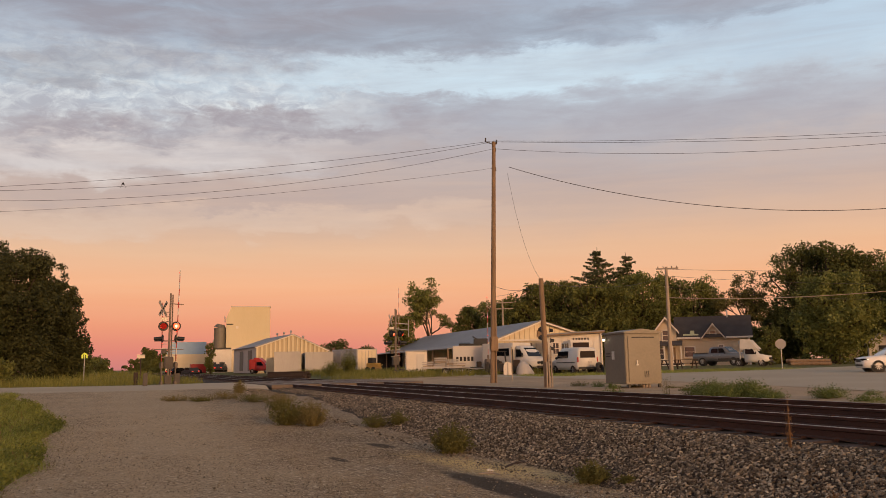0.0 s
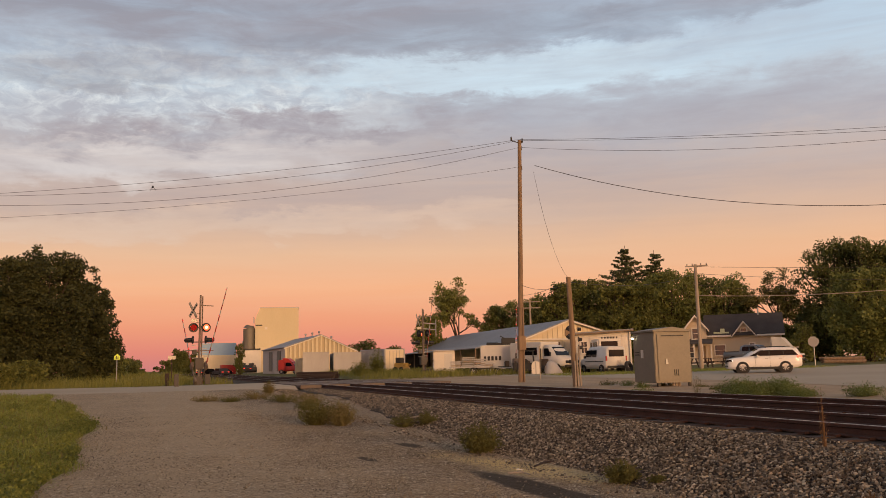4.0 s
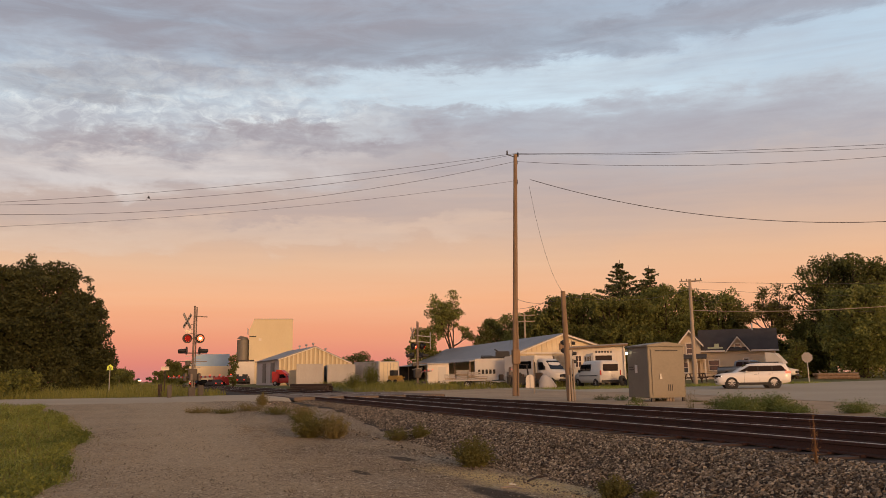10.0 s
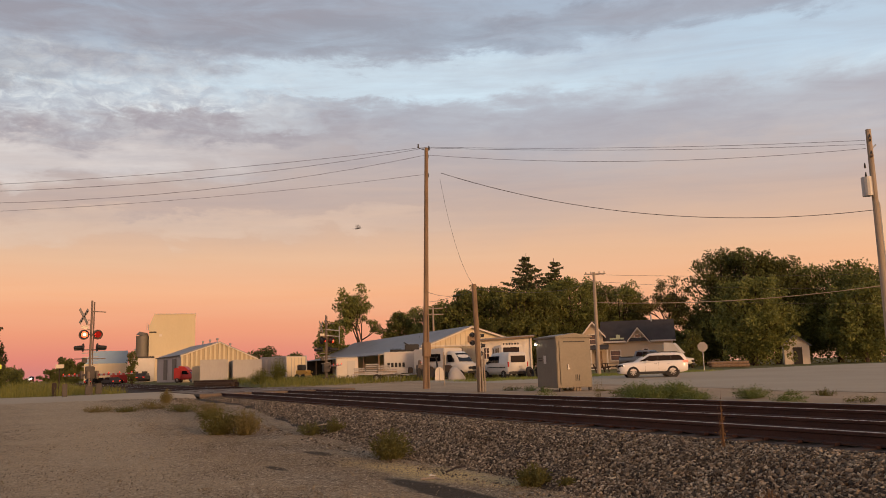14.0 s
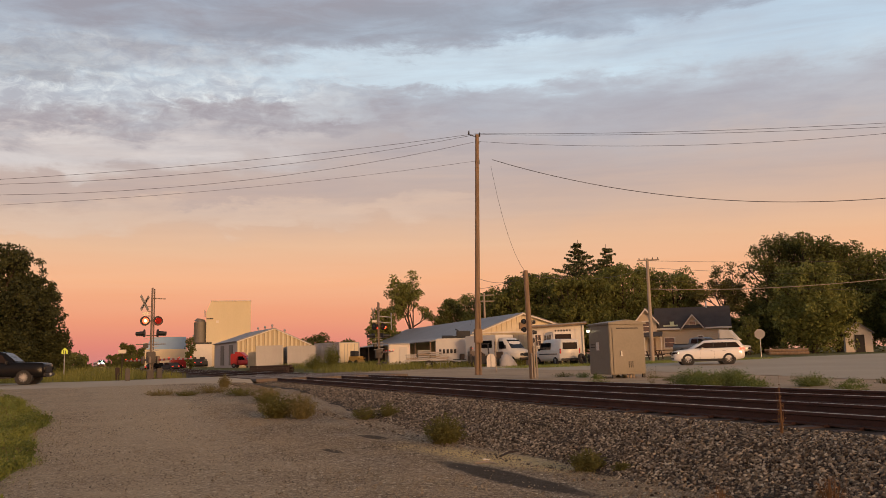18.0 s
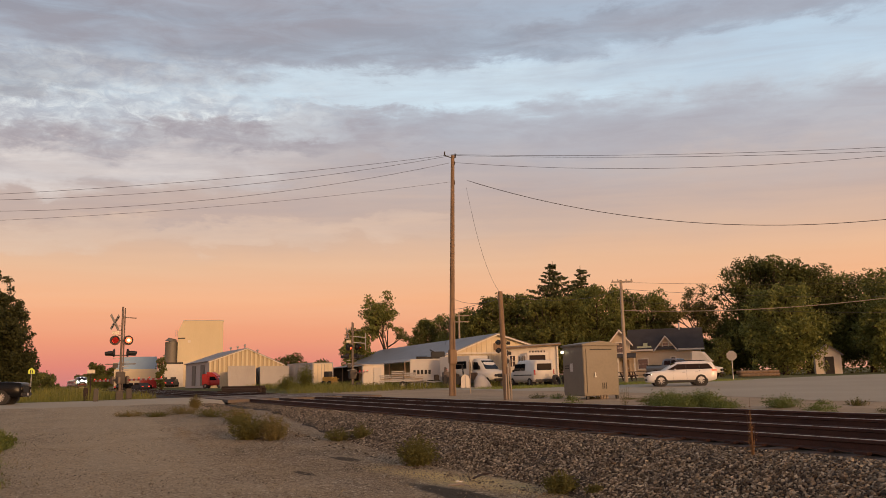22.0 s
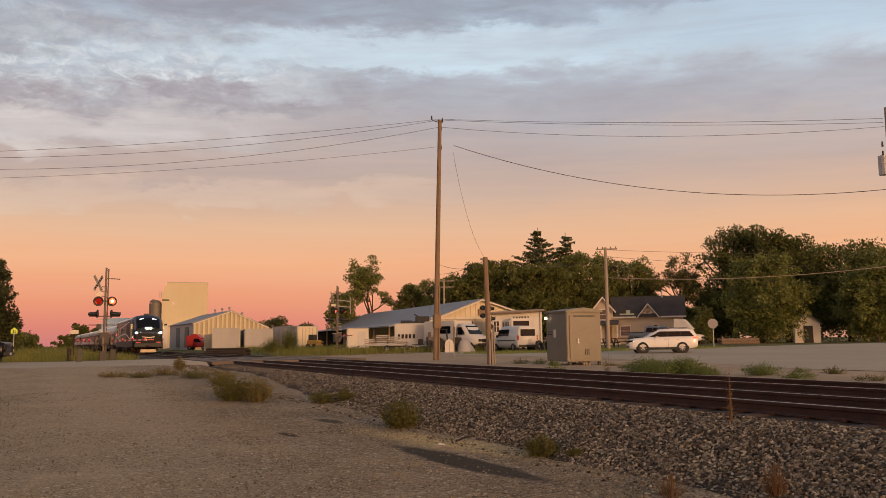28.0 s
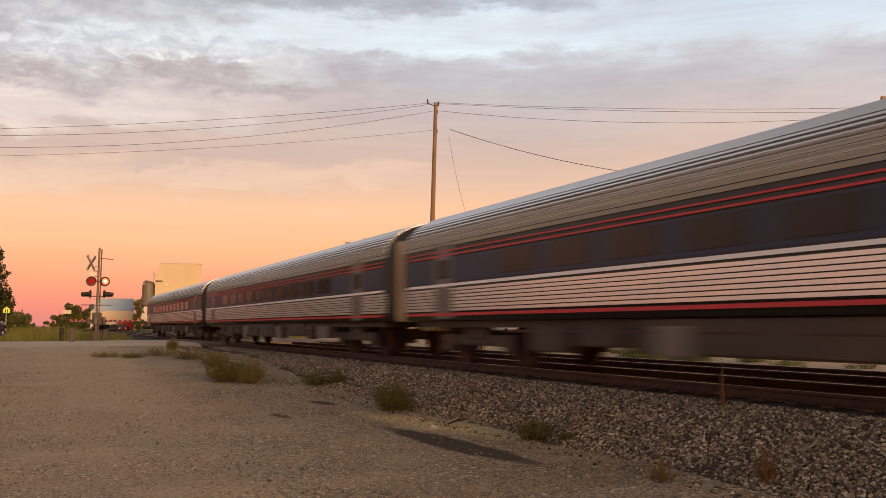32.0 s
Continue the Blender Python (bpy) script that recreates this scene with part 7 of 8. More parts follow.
def container(x, y, rz, label, side, end, L=6.1, H=2.55, W_=2.44, lift=0.0):
    c = thing("shipping_container", label, "container", x, y, ground_z(x, y) + lift, rz, group="containers in the yard")
    bm = B(); box(bm, 0, 0, H / 2, L - 0.1, W_ - 0.1, H - 0.06); part("shell", bm, side, c)
    for s in (-1, 1):
        for k in range(int(L / 0.3)):
            bm = B(); box(bm, -L / 2 + 0.2 + 0.3 * k, s * (W_ / 2 - 0.035), H / 2, 0.13, 0.04, H - 0.3); part("corrugation", bm, side, c)
        for e in (-1, 1):
            bm = B(); box(bm, e * (L / 2 - 0.06), s * (W_ / 2 - 0.06), H / 2, 0.13, 0.13, H); part("corner_post", bm, side, c)
        bm = B(); box(bm, 0, s * (W_ / 2 - 0.05), H - 0.06, L - 0.3, 0.11, 0.13); part("top_rail", bm, side, c)
    for e in (-1, 1):
        bm = B(); box(bm, e * (L / 2 - 0.03), 0, H / 2, 0.05, W_ - 0.3, H - 0.25); d = part("end_door", bm, end, c)
        for k in (-0.6, -0.2, 0.2, 0.6):
            bm = B(); rod(bm, (e * (L / 2 + 0.015), k, 0.2), (e * (L / 2 + 0.015), k, H - 0.2), 0.025, seg=6); part("lock_rod", bm, "galv", d)
    return c


container(17.0, 88.0, -11, "pale grey trailer body parked end on", "trailer", "trailer", 2.7, 2.3, 8.0, lift=-0.07)
container(20.1, 87.4, -9, "pale grey trailer body parked beside another", "trailer", "trailer", 2.9, 2.22, 8.0, lift=-0.07)
container(16.7, 94.5, -10, "low cream storage box in the yard", "cream2", "cream2", 1.7, 1.85, 3.0, lift=-0.07)
container(23.9, 85.8, 101, "pale grey shipping container with cream end", "trailer", "cream2", 6.1, 2.5, lift=-0.07)
cc = container(28.45, 64.4, -22, "white shipping container with dark lettering bars", "white", "white", 3.1, 2.3)
bm = B()
for k in range(5): box(bm, -1.2 + 0.32 * k, -1.245, 1.2, 0.2, 0.02, 0.36, bevel=0.008)
part("lettering", bm, "black", cc, "row of black bars")


def caravan(x, y, rz):
    """A small white site trailer, its end towards -y and a windowed side towards -x."""
    t = thing("site_trailer", "small white site trailer with a paned side window", "trailer", x, y, ground_z(x, y) - 0.05, rz)
    bm = B(); box(bm, 0, 1.9, 1.08, 1.9, 3.8, 1.8, bevel=0.06); part("shell", bm, "whitewall", t)
    bm = B(); prism(bm, [(-1.0, 1.96), (1.0, 1.96), (0.9, 2.05), (-0.9, 2.05)], -0.06, 3.86, "y"); part("roof", bm, "trailer", t)
    for yy in (0.9, 2.4):
        bm = B(); box(bm, -0.965, yy, 1.3, 0.03, 0.8, 0.75); wd = part("window", bm, "whitewall", t)
        for a in (-0.2, 0.2):
            for b in (-0.18, 0.18):
                bm = B(); box(bm, -0.985, yy + a, 1.3 + b, 0.02, 0.3, 0.28); part("pane", bm, "glass", wd)
    bm = B(); box(bm, 0.35, -0.03, 0.98, 0.7, 0.05, 1.5); part("door", bm, "white", t)
    for q in (-1, 1): wheel_on(t, q * 0.85, 2.0, 0.3, 0.2, "galv", 5)
    bm = B(); box(bm, 0, -0.7, 0.42, 0.1, 1.5, 0.1); part("drawbar", bm, "dark", t)
    return t


caravan(24.5, 67.4, -18)


def forklift(x, y, rz):
    t = thing("forklift", "black forklift truck parked before the container", "forklift", x, y, ground_z(x, y), rz)
    bm = B(); box(bm, 0, 0, 0.55, 1.0, 1.6, 0.65, bevel=0.08); part("body", bm, "black", t)
    bm = B(); box(bm, 0, 0.95, 0.6, 0.95, 0.4, 0.8, bevel=0.12); part("counterweight", bm, "dark", t)
    for q in (-1, 1):
        for yy in (-0.45, 0.55): 
            bm = B(); rod(bm, (q * 0.42, yy, 0.85), (q * 0.4, yy * 0.8, 1.75), 0.035, seg=6); part("guard_post", bm, "black", t)
        bm = B(); box(bm, q * 0.3, -0.95, 1.0, 0.09, 0.12, 1.9); part("mast_rail", bm, "dark", t)
        bm = B(); box(bm, q * 0.28, -1.45, 0.1, 0.12, 1.0, 0.05); part("fork", bm, "dark", t)
        for yy in (-0.6, 0.65): wheel_on(t, q * 0.48, yy, 0.27, 0.2, "dark", 5)
    bm = B(); box(bm, 0, 0.05, 1.78, 0.95, 1.05, 0.06, bevel=0.02); part("roof_guard", bm, "black", t)
    bm = B(); box(bm, 0, 0.25, 1.0, 0.5, 0.45, 0.35, bevel=0.08); part("seat", bm, "rubber", t)
    return t


forklift(27.3, 56.2, 60)

# ---- crossing signals and signs ----
M["lens_on"] = glow_mat("signal_lens_lit", (1.0, 0.06, 0.02), 5.0)
M["lens_core"] = glow_mat("signal_lens_core", (1.0, 0.55, 0.25), 4.0)
M["arm_glow"] = glow_mat("gate_lamp_glow", (0.9, 0.05, 0.03), 1.2)
M["lens_off"] = mk("signal_lens_dark", (0.30, 0.010, 0.008), (0.24, 0.008, 0.006), 0.5, bump=0.0, spec=0.05)
M["mast"] = mk("signal_mast", (0.19, 0.15, 0.12), (0.13, 0.104, 0.086), 0.6, 0.3, s1=1, s2=12, bump=0.1)
M["case_dark"] = mk("weathered_case", (0.085, 0.072, 0.062), (0.06, 0.052, 0.045), 0.7, 0.2, s1=1, s2=12, bump=0.15)
M["gate_red"] = mk("gate_red", (0.48, 0.05, 0.04), (0.38, 0.04, 0.03), 0.5, bump=0.0)


def flasher(sig, x, y, z, back_rz, face):
    """One crossing light: a round dark plate, a hood, and a lens with a lit and a dark face that turns inside it."""
    plate = B()
    rod(plate, (0, 0.0, 0), (0, 0.03, 0), 0.31, seg=24)
    p = part("light_plate", plate, "black", sig, "round black backing plate")
    p.matrix_basis = pose(x, y, z, 0, 0, back_rz)
    bm = B()
    n = 14
    pts = [(0.215 * math.cos(math.pi * i / n), 0.215 * math.sin(math.pi * i / n)) for i in range(n + 1)]
    for (a, b), (c, d) in zip(pts, pts[1:]):
        q = [bm.verts.new(v) for v in ((a, -0.02, b), (c, -0.02, d), (c * 1.05, -0.30, d * 1.05), (a * 1.05, -0.30, b * 1.05))]
        bm.faces.new(q)
    bmesh.ops.solidify(bm, geom=bm.faces[:], thickness=0.012)
    part("hood", bm, "black", p)
    bm = B(); rod(bm, (0, 0.02, 0), (0, 0.16, 0), 0.17, 0.13, 16); part("lamp_housing", bm, "black", p)
    pivot = B(); rod(pivot, (0, 0, -0.155), (0, 0, 0.155), 0.012, seg=6)
    lens = part("lens_carrier", pivot, "dark", p)
    lens.matrix_basis = pose(0, -0.21, 0)
    bm = B(); rod(bm, (0, -0.012, 0), (0, -0.004, 0), 0.19, seg=20); part("lit_lens", bm, "lens_on", lens, "glowing red lens")
    bm = B(); rod(bm, (0, -0.017, 0), (0, -0.0125, 0), 0.09, seg=16); part("lens_core", bm, "lens_core", lens, "bright core of the lens")
    bm = B(); rod(bm, (0, 0.012, 0), (0, 0.004, 0), 0.19, seg=20); part("dark_lens", bm, "lens_off", lens, "unlit dark red lens")
    return lens


def crossbuck(sig, x, y, z, rz):
    e = B()
    box(e, 0, 0, 0, 1.22, 0.02, 0.2, ry=48)
    a = part("crossbuck_blade", e, "signback", sig, "pale crossbuck blade"); a.matrix_basis = pose(x, y, z, 0, 0, rz)
    e = B(); box(e, 0, -0.022, 0, 1.22, 0.02, 0.2, ry=-48)
    b = part("crossbuck_blade", e, "signback", sig, "pale crossbuck blade"); b.matrix_basis = pose(x, y, z, 0, 0, rz)
    e = B()
    for k in range(5):
        box(e, -0.42 + 0.21 * k, -0.036, 0, 0.11, 0.004, 0.12)
    c = part("lettering", e, "black", b, "row of dark bars"); c.matrix_basis = pose(0, 0, 0, 0, -48, 0)


def gate_arm(sig, x, y, z, rz, L):
    """A gate that swings in the plane of its own x and z; it lies along x when down."""
    root = B()
    box(root, 0, 0, 0, 0.4, 0.16, 0.5, bevel=0.04)
    arm = part("gate_arm", root, "mast", sig, "red and white striped gate arm")
    arm.matrix_basis = pose(x, y, z, 0, 0, rz)
    n = int(L / 0.42)
    for k in range(n):
        bm = B()
        w = 0.13 - 0.06 * k / n
        box(bm, 0.25 + 0.42 * (k + 0.5), 0, 0, 0.42, 0.03, w)
        part("arm_stripe", bm, "gate_red" if k % 2 == 0 else "white", arm)
    bm = B(); box(bm, -0.75, 0.0, 0, 1.2, 0.05, 0.12); box(bm, -1.2, 0, 0, 0.35, 0.14, 0.42, bevel=0.03); part("counterweight", bm, "mast", arm)
    for u in (0.35, 0.65, 0.97):
        bm = B(); ball(bm, (L * u, 0, 0.09), 0.04, 8); part("arm_lamp", bm, "arm_glow", arm, "lit red gate lamp")
    return arm


def crossing_signal(x, y, z, face, label, extra_arm):
    """face: where the main pair of lights looks, as a turn from -y."""
    sig = thing("crossing_signal", label, "crossing signal", x, y, z, 0)
    bm = B(); rod(bm, (0, 0, 0), (0.03, 0, 5.62), 0.075, 0.06, 12); part("mast", bm, "mast", sig)
    bm = B(); rod(bm, (0.15, 0.1, 0.2), (0.17, 0.1, 5.55), 0.04, seg=8); part("side_pipe", bm, "mast", sig)
    bm = B(); box(bm, 0, 0, 0.0, 0.42, 0.42, 0.7, bevel=0.03); part("foundation", bm, "case_dark", sig)
    bm = B(); box(bm, 0.02, 0, 1.15, 0.55, 0.5, 0.75, bevel=0.04); mech = part("gate_machine", bm, "case_dark", sig)
    bm = B(); box(bm, 0.02, -0.26, 1.15, 0.4, 0.02, 0.55); part("cover_plate", bm, "case_dark", mech)
    bm = B(); box(bm, 0.55, -0.1, 0.15, 0.34, 0.4, 0.65, bevel=0.03); part("relay_case", bm, "case_dark", sig)
    bm = B(); rod(bm, (0.03, 0, 4.95), (0.85, 0.0, 4.9), 0.03, seg=6); part("bracket", bm, "mast", sig)
    for k in range(4):
        bm = B(); box(bm, -0.12, 0, 3.5 + 0.3 * k, 0.18, 0.04, 0.05); part("step", bm, "mast", sig)
    bm = B(); rod(bm, (-0.6, -0.1, 3.48), (0.6, -0.1, 3.48), 0.035, seg=8); part("light_bar", bm, "mast", sig)
    bm = B(); rod(bm, (-0.9, 0.0, 2.55), (0.9, 0.0, 2.55), 0.035, seg=8); rod(bm, (-0.9, 0.0, 2.0), (0.9, 0, 2.0), 0.03, seg=6); part("light_bar", bm, "mast", sig)
    lens = [flasher(sig, s * 0.39, -0.18, 3.48, face, 0) for s in (-1, 1)]
    for s in (-1, 1):                       # lights for the other roads, seen from the side
        for rz, yy in ((90 * s, 0.3), (90 * s, -0.3)):
            bm = B(); rod(bm, (0, 0, 0), (0, 0.03, 0), 0.25, seg=18); q = part("side_light_plate", bm, "black", sig); q.matrix_basis = pose(s * 0.42, yy, 2.70, 0, 0, rz + (10 if yy > 0 else -14))
            bm = B(); rod(bm, (0, -0.02, 0), (0, -0.5, -0.02), 0.13, 0.10, 14); part("hood", bm, "black", q)
    bm = B(); box(bm, -0.35, -0.12, 3.95, 0.4, 0.03, 0.2); part("track_count_plate", bm, "signback", sig, "small pale plate")
    crossbuck(sig, -0.44, -0.12, 4.62, 52)
    for k in range(4):                      # ladder and cage clutter round the mast
        bm = B(); rod(bm, (-0.45, -0.1 + 0.07 * k, 1.5 + 0.28 * k), (0.5, 0.12, 1.62 + 0.26 * k), 0.022, seg=6); part("brace", bm, "galv", sig)
    bm = B(); box(bm, -0.3, 0, 1.9, 0.3, 0.3, 0.3, bevel=0.03); part("bell", bm, "case_dark", sig)
    return sig, lens


NZ = ground_z(2.6, 54.7)
SIG, LENS = crossing_signal(2.93, 54.7, NZ + 0.22, 4, "tall rusty crossing signal with crossbuck, gates and red lights", True)
ARM_A = gate_arm(SIG, 0.42, -0.25, 1.0, -76, 6.1)     # swings towards the camera
ARM_B = gate_arm(SIG, -0.42, 0.25, 1.0, 104, 3.9)     # swings over the road
SIG2, LENS2 = crossing_signal(22.05, 66.0, ground_z(22, 66), 110, "rusty crossing signal beyond the tracks with gate and lights", True)
ARM_C = gate_arm(SIG2, 0.4, 0.2, 1.3, -100, 6.2)
bm = B(); rod(bm, (0, 0, 4.4), (1.3, 0.2, 4.3), 0.04, seg=6); rod(bm, (1.3, 0.2, 3.2), (1.3, 0.2, 4.7), 0.04, seg=6); rod(bm, (0, 0, 3.9), (1.3, 0.2, 3.8), 0.04, seg=6); part("cantilever", bm, "galv", SIG2)


lm3 = thing("signal_mast", "slim mast with dark crossing lights by the street", "crossing signal", 29.3, 52.6, ground_z(29.3, 52.6))
bm = B(); rod(bm, (0, 0, 0), (0, 0, 3.7), 0.06, seg=10); part("mast", bm, "mast", lm3)
bm = B(); box(bm, 0, 0, 0.25, 0.35, 0.35, 0.5, bevel=0.03); part("base", bm, "deck", lm3)
for a, zz, rz_ in ((-0.34, 3.35, -60), (0.36, 3.3, 60), (0.42, 2.55, 70), (0.42, 1.95, 70), (-0.34, 2.75, -60)):
    bm = B(); rod(bm, (0, 0, 0), (0, 0.03, 0), 0.2, seg=18); q = part("light_plate", bm, "black", lm3); q.matrix_basis = pose(a, -0.05, zz, 0, 0, rz_)
    bm = B(); rod(bm, (0, -0.02, 0), (0, -0.26, -0.02), 0.13, 0.12, 14); part("hood", bm, "black", q)
    bm = B(); rod(bm, (0, 0.03, 0), (-a, 0.06, 0), 0.03, seg=6); part("bracket", bm, "mast", q)
SIG3 = thing("gate_stand", "gate machine with a red and white striped arm", "crossing gate", 27.7, 59.2, ground_z(27.7, 59.2))
bm = B(); box(bm, 0, 0, 0.55, 0.5, 0.5, 1.3, bevel=0.04); part("machine", bm, "mast", SIG3)
ARM_D = gate_arm(SIG3, 0.0, 0.0, 1.35, 62, 5.0)


def sign(name, label, x, y, h, rz, shape, mat, post="galv", size=0.38):
    s = thing(name, label, "road sign", x, y, ground_z(x, y), rz)
    bm = B(); rod(bm, (0, 0.03, -0.2), (0, 0.03, h), 0.035, seg=8); part("post", bm, post, s)
    bm = B(); prism(bm, [(size * u, h - size * 0.6 + size * v) for u, v in shape], -0.01, 0.0, "y"); f = part("panel", bm, mat, s)
    return s, f


OCT = [(math.cos(math.pi / 8 + math.pi / 4 * k), math.sin(math.pi / 8 + math.pi / 4 * k)) for k in range(8)]
sign("stop_sign_back", "grey back of an octagonal stop sign on a post", 46.5, 47.1, 2.15, -46, OCT, "signback", size=0.40)
ys, pan = sign("school_sign", "lime yellow pentagon school crossing sign", -2.4, 65.3, 2.2, 5, [(-1, -1), (1, -1), (1, .25), (0, 1.1), (-1, .25)], "limesign", size=0.21)
bm = B(); box(bm, -0.06, -0.02, 2.02, 0.06, 0.01, 0.26); box(bm, 0.06, -0.02, 2.0, 0.06, 0.01, 0.22); part("symbol", bm, "black", pan, "dark symbol bars")
for x, y, hgt in ((1.45, 50.6, 0.75), (1.0, 55.0, 0.8)):
    po = thing("bollard", "short weathered wooden post beside the crossing", "post", x, y, ground_z(x, y))
    bm = B(); box(bm, 0, 0, hgt / 2 - 0.1, 0.26, 0.26, hgt + 0.2, bevel=0.03); part("block", bm, "case_dark" if hgt < 0.78 else "tie", po)
ws, wp = sign("small_sign", "small pale board on a dark post", 1.35, 58.5, 2.0, 0, [(-1, -.5), (1, -.5), (1, .5), (-1, .5)], "signback", "tie", 0.25)

# ---- yard clutter ----
rs = random.Random(11)
pile = thing("tie_pile", "pile of old dark brown railway ties", "timber pile", 14.1, 72.3, ground_z(14, 72), -50)
k = 0
for row in range(4):
    for i in range(6 - row):
        bm = B(); box(bm, rs.uniform(-.25, .25), (i - (5 - row) / 2) * 0.27, 0.1 + 0.2 * row, 4.2, 0.23, 0.19, rz=rs.uniform(-3, 3), bevel=0.015)
        part("tie", bm, "tie", pile)
hull = thing("boat_hull", "cream fibreglass hull stood on end in the weeds", "boat", 27.6, 55.5, ground_z(27.6, 55.5) - 0.1, -28)
bm = B(); prism(bm, [(-0.33, 0)] + [(0.33 * math.cos(a), 0.72 + 0.4 * math.sin(a)) for a in [math.pi - math.pi * i / 10 for i in range(11)]] + [(0.33, 0)], -0.2, 0.22, "y"); part("shell", bm, "whitewall", hull)
bm = B(); box(bm, 0, -0.22, 0.5, 0.06, 0.06, 1.1, bevel=0.02); part("keel", bm, "trailer", hull)
trp = thing("tarpaulin", "pale tarpaulin draped over a heap", "tarpaulin", 28.9, 55.2, ground_z(28.9, 55.2) - 0.1, 10)
rr_ = random.Random(4)
bm = B(); loft(bm, [[((r + rr_.uniform(-.07, .07)) * math.cos(2 * math.pi * i / 14) + ox, (r + rr_.uniform(-.07, .07)) * math.sin(2 * math.pi * i / 14), z + rr_.uniform(-.03, .03)) for i in range(14)] for r, z, ox in ((0.74, -0.05, 0), (0.68, 0.25, 0), (0.55, 0.6, -0.08), (0.34, 0.9, -0.16), (0.1, 1.1, -0.2))]); part("cloth", bm, "trailer", trp, "", True)
mk_post = thing("marker_post", "thin white marker post beside the street", "post", 21.6, 42.9, ground_z(21.6, 42.9))
bm = B(); rod(bm, (0, 0, 0), (0, 0, 2.0), 0.028, seg=8); part("shaft", bm, "pole_pale", mk_post)
eq = thing("loader", "yellow construction loader beside a container", "loader", 23.9, 78.5, ground_z(24, 78), 30)
eq.scale = (0.72, 0.72, 0.72)
bm = B(); box(bm, 0, 0, 0.9, 1.2, 1.8, 0.7, bevel=0.08); part("body", bm, "yellow", eq)
bm = B(); box(bm, 0, 0.3, 1.6, 0.9, 0.9, 0.8, bevel=0.06); part("cab", bm, "dark", eq)
bm = B(); prism(bm, [(-1.6, 0.1), (-0.9, 0.2), (-0.9, 0.7), (-1.1, 0.3)], -0.7, 0.7, "x"); part("bucket", bm, "yellow", eq)
for s in (-1, 1):
    for yy in (-0.55, 0.6): wheel_on(eq, s * 0.6, yy, 0.36, 0.3, "dark", 5)
    bm = B(); box(bm, s * 0.5, -0.7, 0.8, 0.1, 1.2, 0.14, rx=-20); part("lift_arm", bm, "yellow", eq)
lum = thing("log_stack", "stack of pale logs under the trees", "log stack", 57.3, 55.0, ground_z(57, 55), -45)
for row in range(2):
    for i in range(6 - row):
        bm = B(); rod(bm, (-1.6 + rs.uniform(-.2, .2), (i - (5 - row) / 2) * 0.3, 0.15 + 0.26 * row), (1.7 + rs.uniform(-.2, .2), (i - (5 - row) / 2) * 0.3, 0.15 + 0.26 * row), 0.15, seg=9)
        part("log", bm, "wood_pole", lum)
for x, y, rz in ((44.0, 57.4, 20), (46.4, 58.0, -10)):
    tb = thing("picnic_table", "dark wooden picnic table on the lawn", "table", x, y, ground_z(x, y), rz, group="picnic tables")
    bm = B(); box(bm, 0, 0, 0.74, 1.8, 0.75, 0.05, bevel=0.01); part("tabletop", bm, "tie", tb)
    for s in (-1, 1):
        bm = B(); box(bm, 0, s * 0.65, 0.44, 1.8, 0.26, 0.05, bevel=0.01); part("seat", bm, "tie", tb)
        bm = B(); box(bm, s * 0.7, 0, 0.37, 0.08, 1.4, 0.08); box(bm, s * 0.7, 0.3, 0.36, 0.08, 0.09, 0.78, rx=22); box(bm, s * 0.7, -0.3, 0.36, 0.08, 0.09, 0.78, rx=-22); part("leg", bm, "tie", tb)
ft = thing("flat_trailer", "low flat trailer loaded with white crates", "trailer", 23.6, 58.8, ground_z(23, 59), -30)
bm = B(); box(bm, 0, 0, 0.62, 3.2, 1.8, 0.12, bevel=0.01); part("deck", bm, "trailer", ft)
for i, (u, n) in enumerate(((-1.15, 3), (-0.2, 5), (0.75, 4), (1.3, 2))):
    for k in range(n):
        bm = B()
        for j in (-0.38, 0, 0.38): box(bm, u + rs.uniform(-.05, .05), j, 0.74 + 0.15 * k, 0.85, 0.07, 0.08)
        for j in range(5): box(bm, u - 0.36 + 0.18 * j, 0, 0.79 + 0.15 * k, 0.11, 0.9, 0.022)
        part("pallet", bm, "trailer" if (i + k) % 3 else "pole_pale", ft)
for s in (-1, 1):
    wheel_on(ft, 0, 0, 0.3, 0.2, "galv", 5).matrix_basis = pose(0.3, s * 0.98, 0.3, 0, 0, 90)
bm = B(); rod(bm, (1.6, 0, 0.6), (2.7, 0, 0.45), 0.05, seg=6); part("drawbar", bm, "galv", ft)
tr_ = thing("boat_trailer", "empty galvanised trailer frame in the weeds", "trailer", 26.3, 58.6, ground_z(26, 58), -35)
for s in (-1, 1):
    bm = B(); rod(bm, (-2.0, s * 0.5, 0.5), (1.4, s * 0.5, 0.5), 0.05, seg=6); part("rail", bm, "galv", tr_)
    bm = B(); rod(bm, (1.4, s * 0.5, 0.5), (2.4, 0, 0.4), 0.05, seg=6); part("drawbar", bm, "galv", tr_)
for i in range(4):
    bm = B(); rod(bm, (-1.8 + i, -0.5, 0.5), (-1.8 + i, 0.5, 0.5), 0.04, seg=6); part("crossbar", bm, "galv", tr_)
for s in (-1, 1): wheel_on(tr_, 0, 0, 0.28, 0.18, "galv", 5).matrix_basis = pose(-0.4, s * 0.62, 0.28, 0, 0, 90)
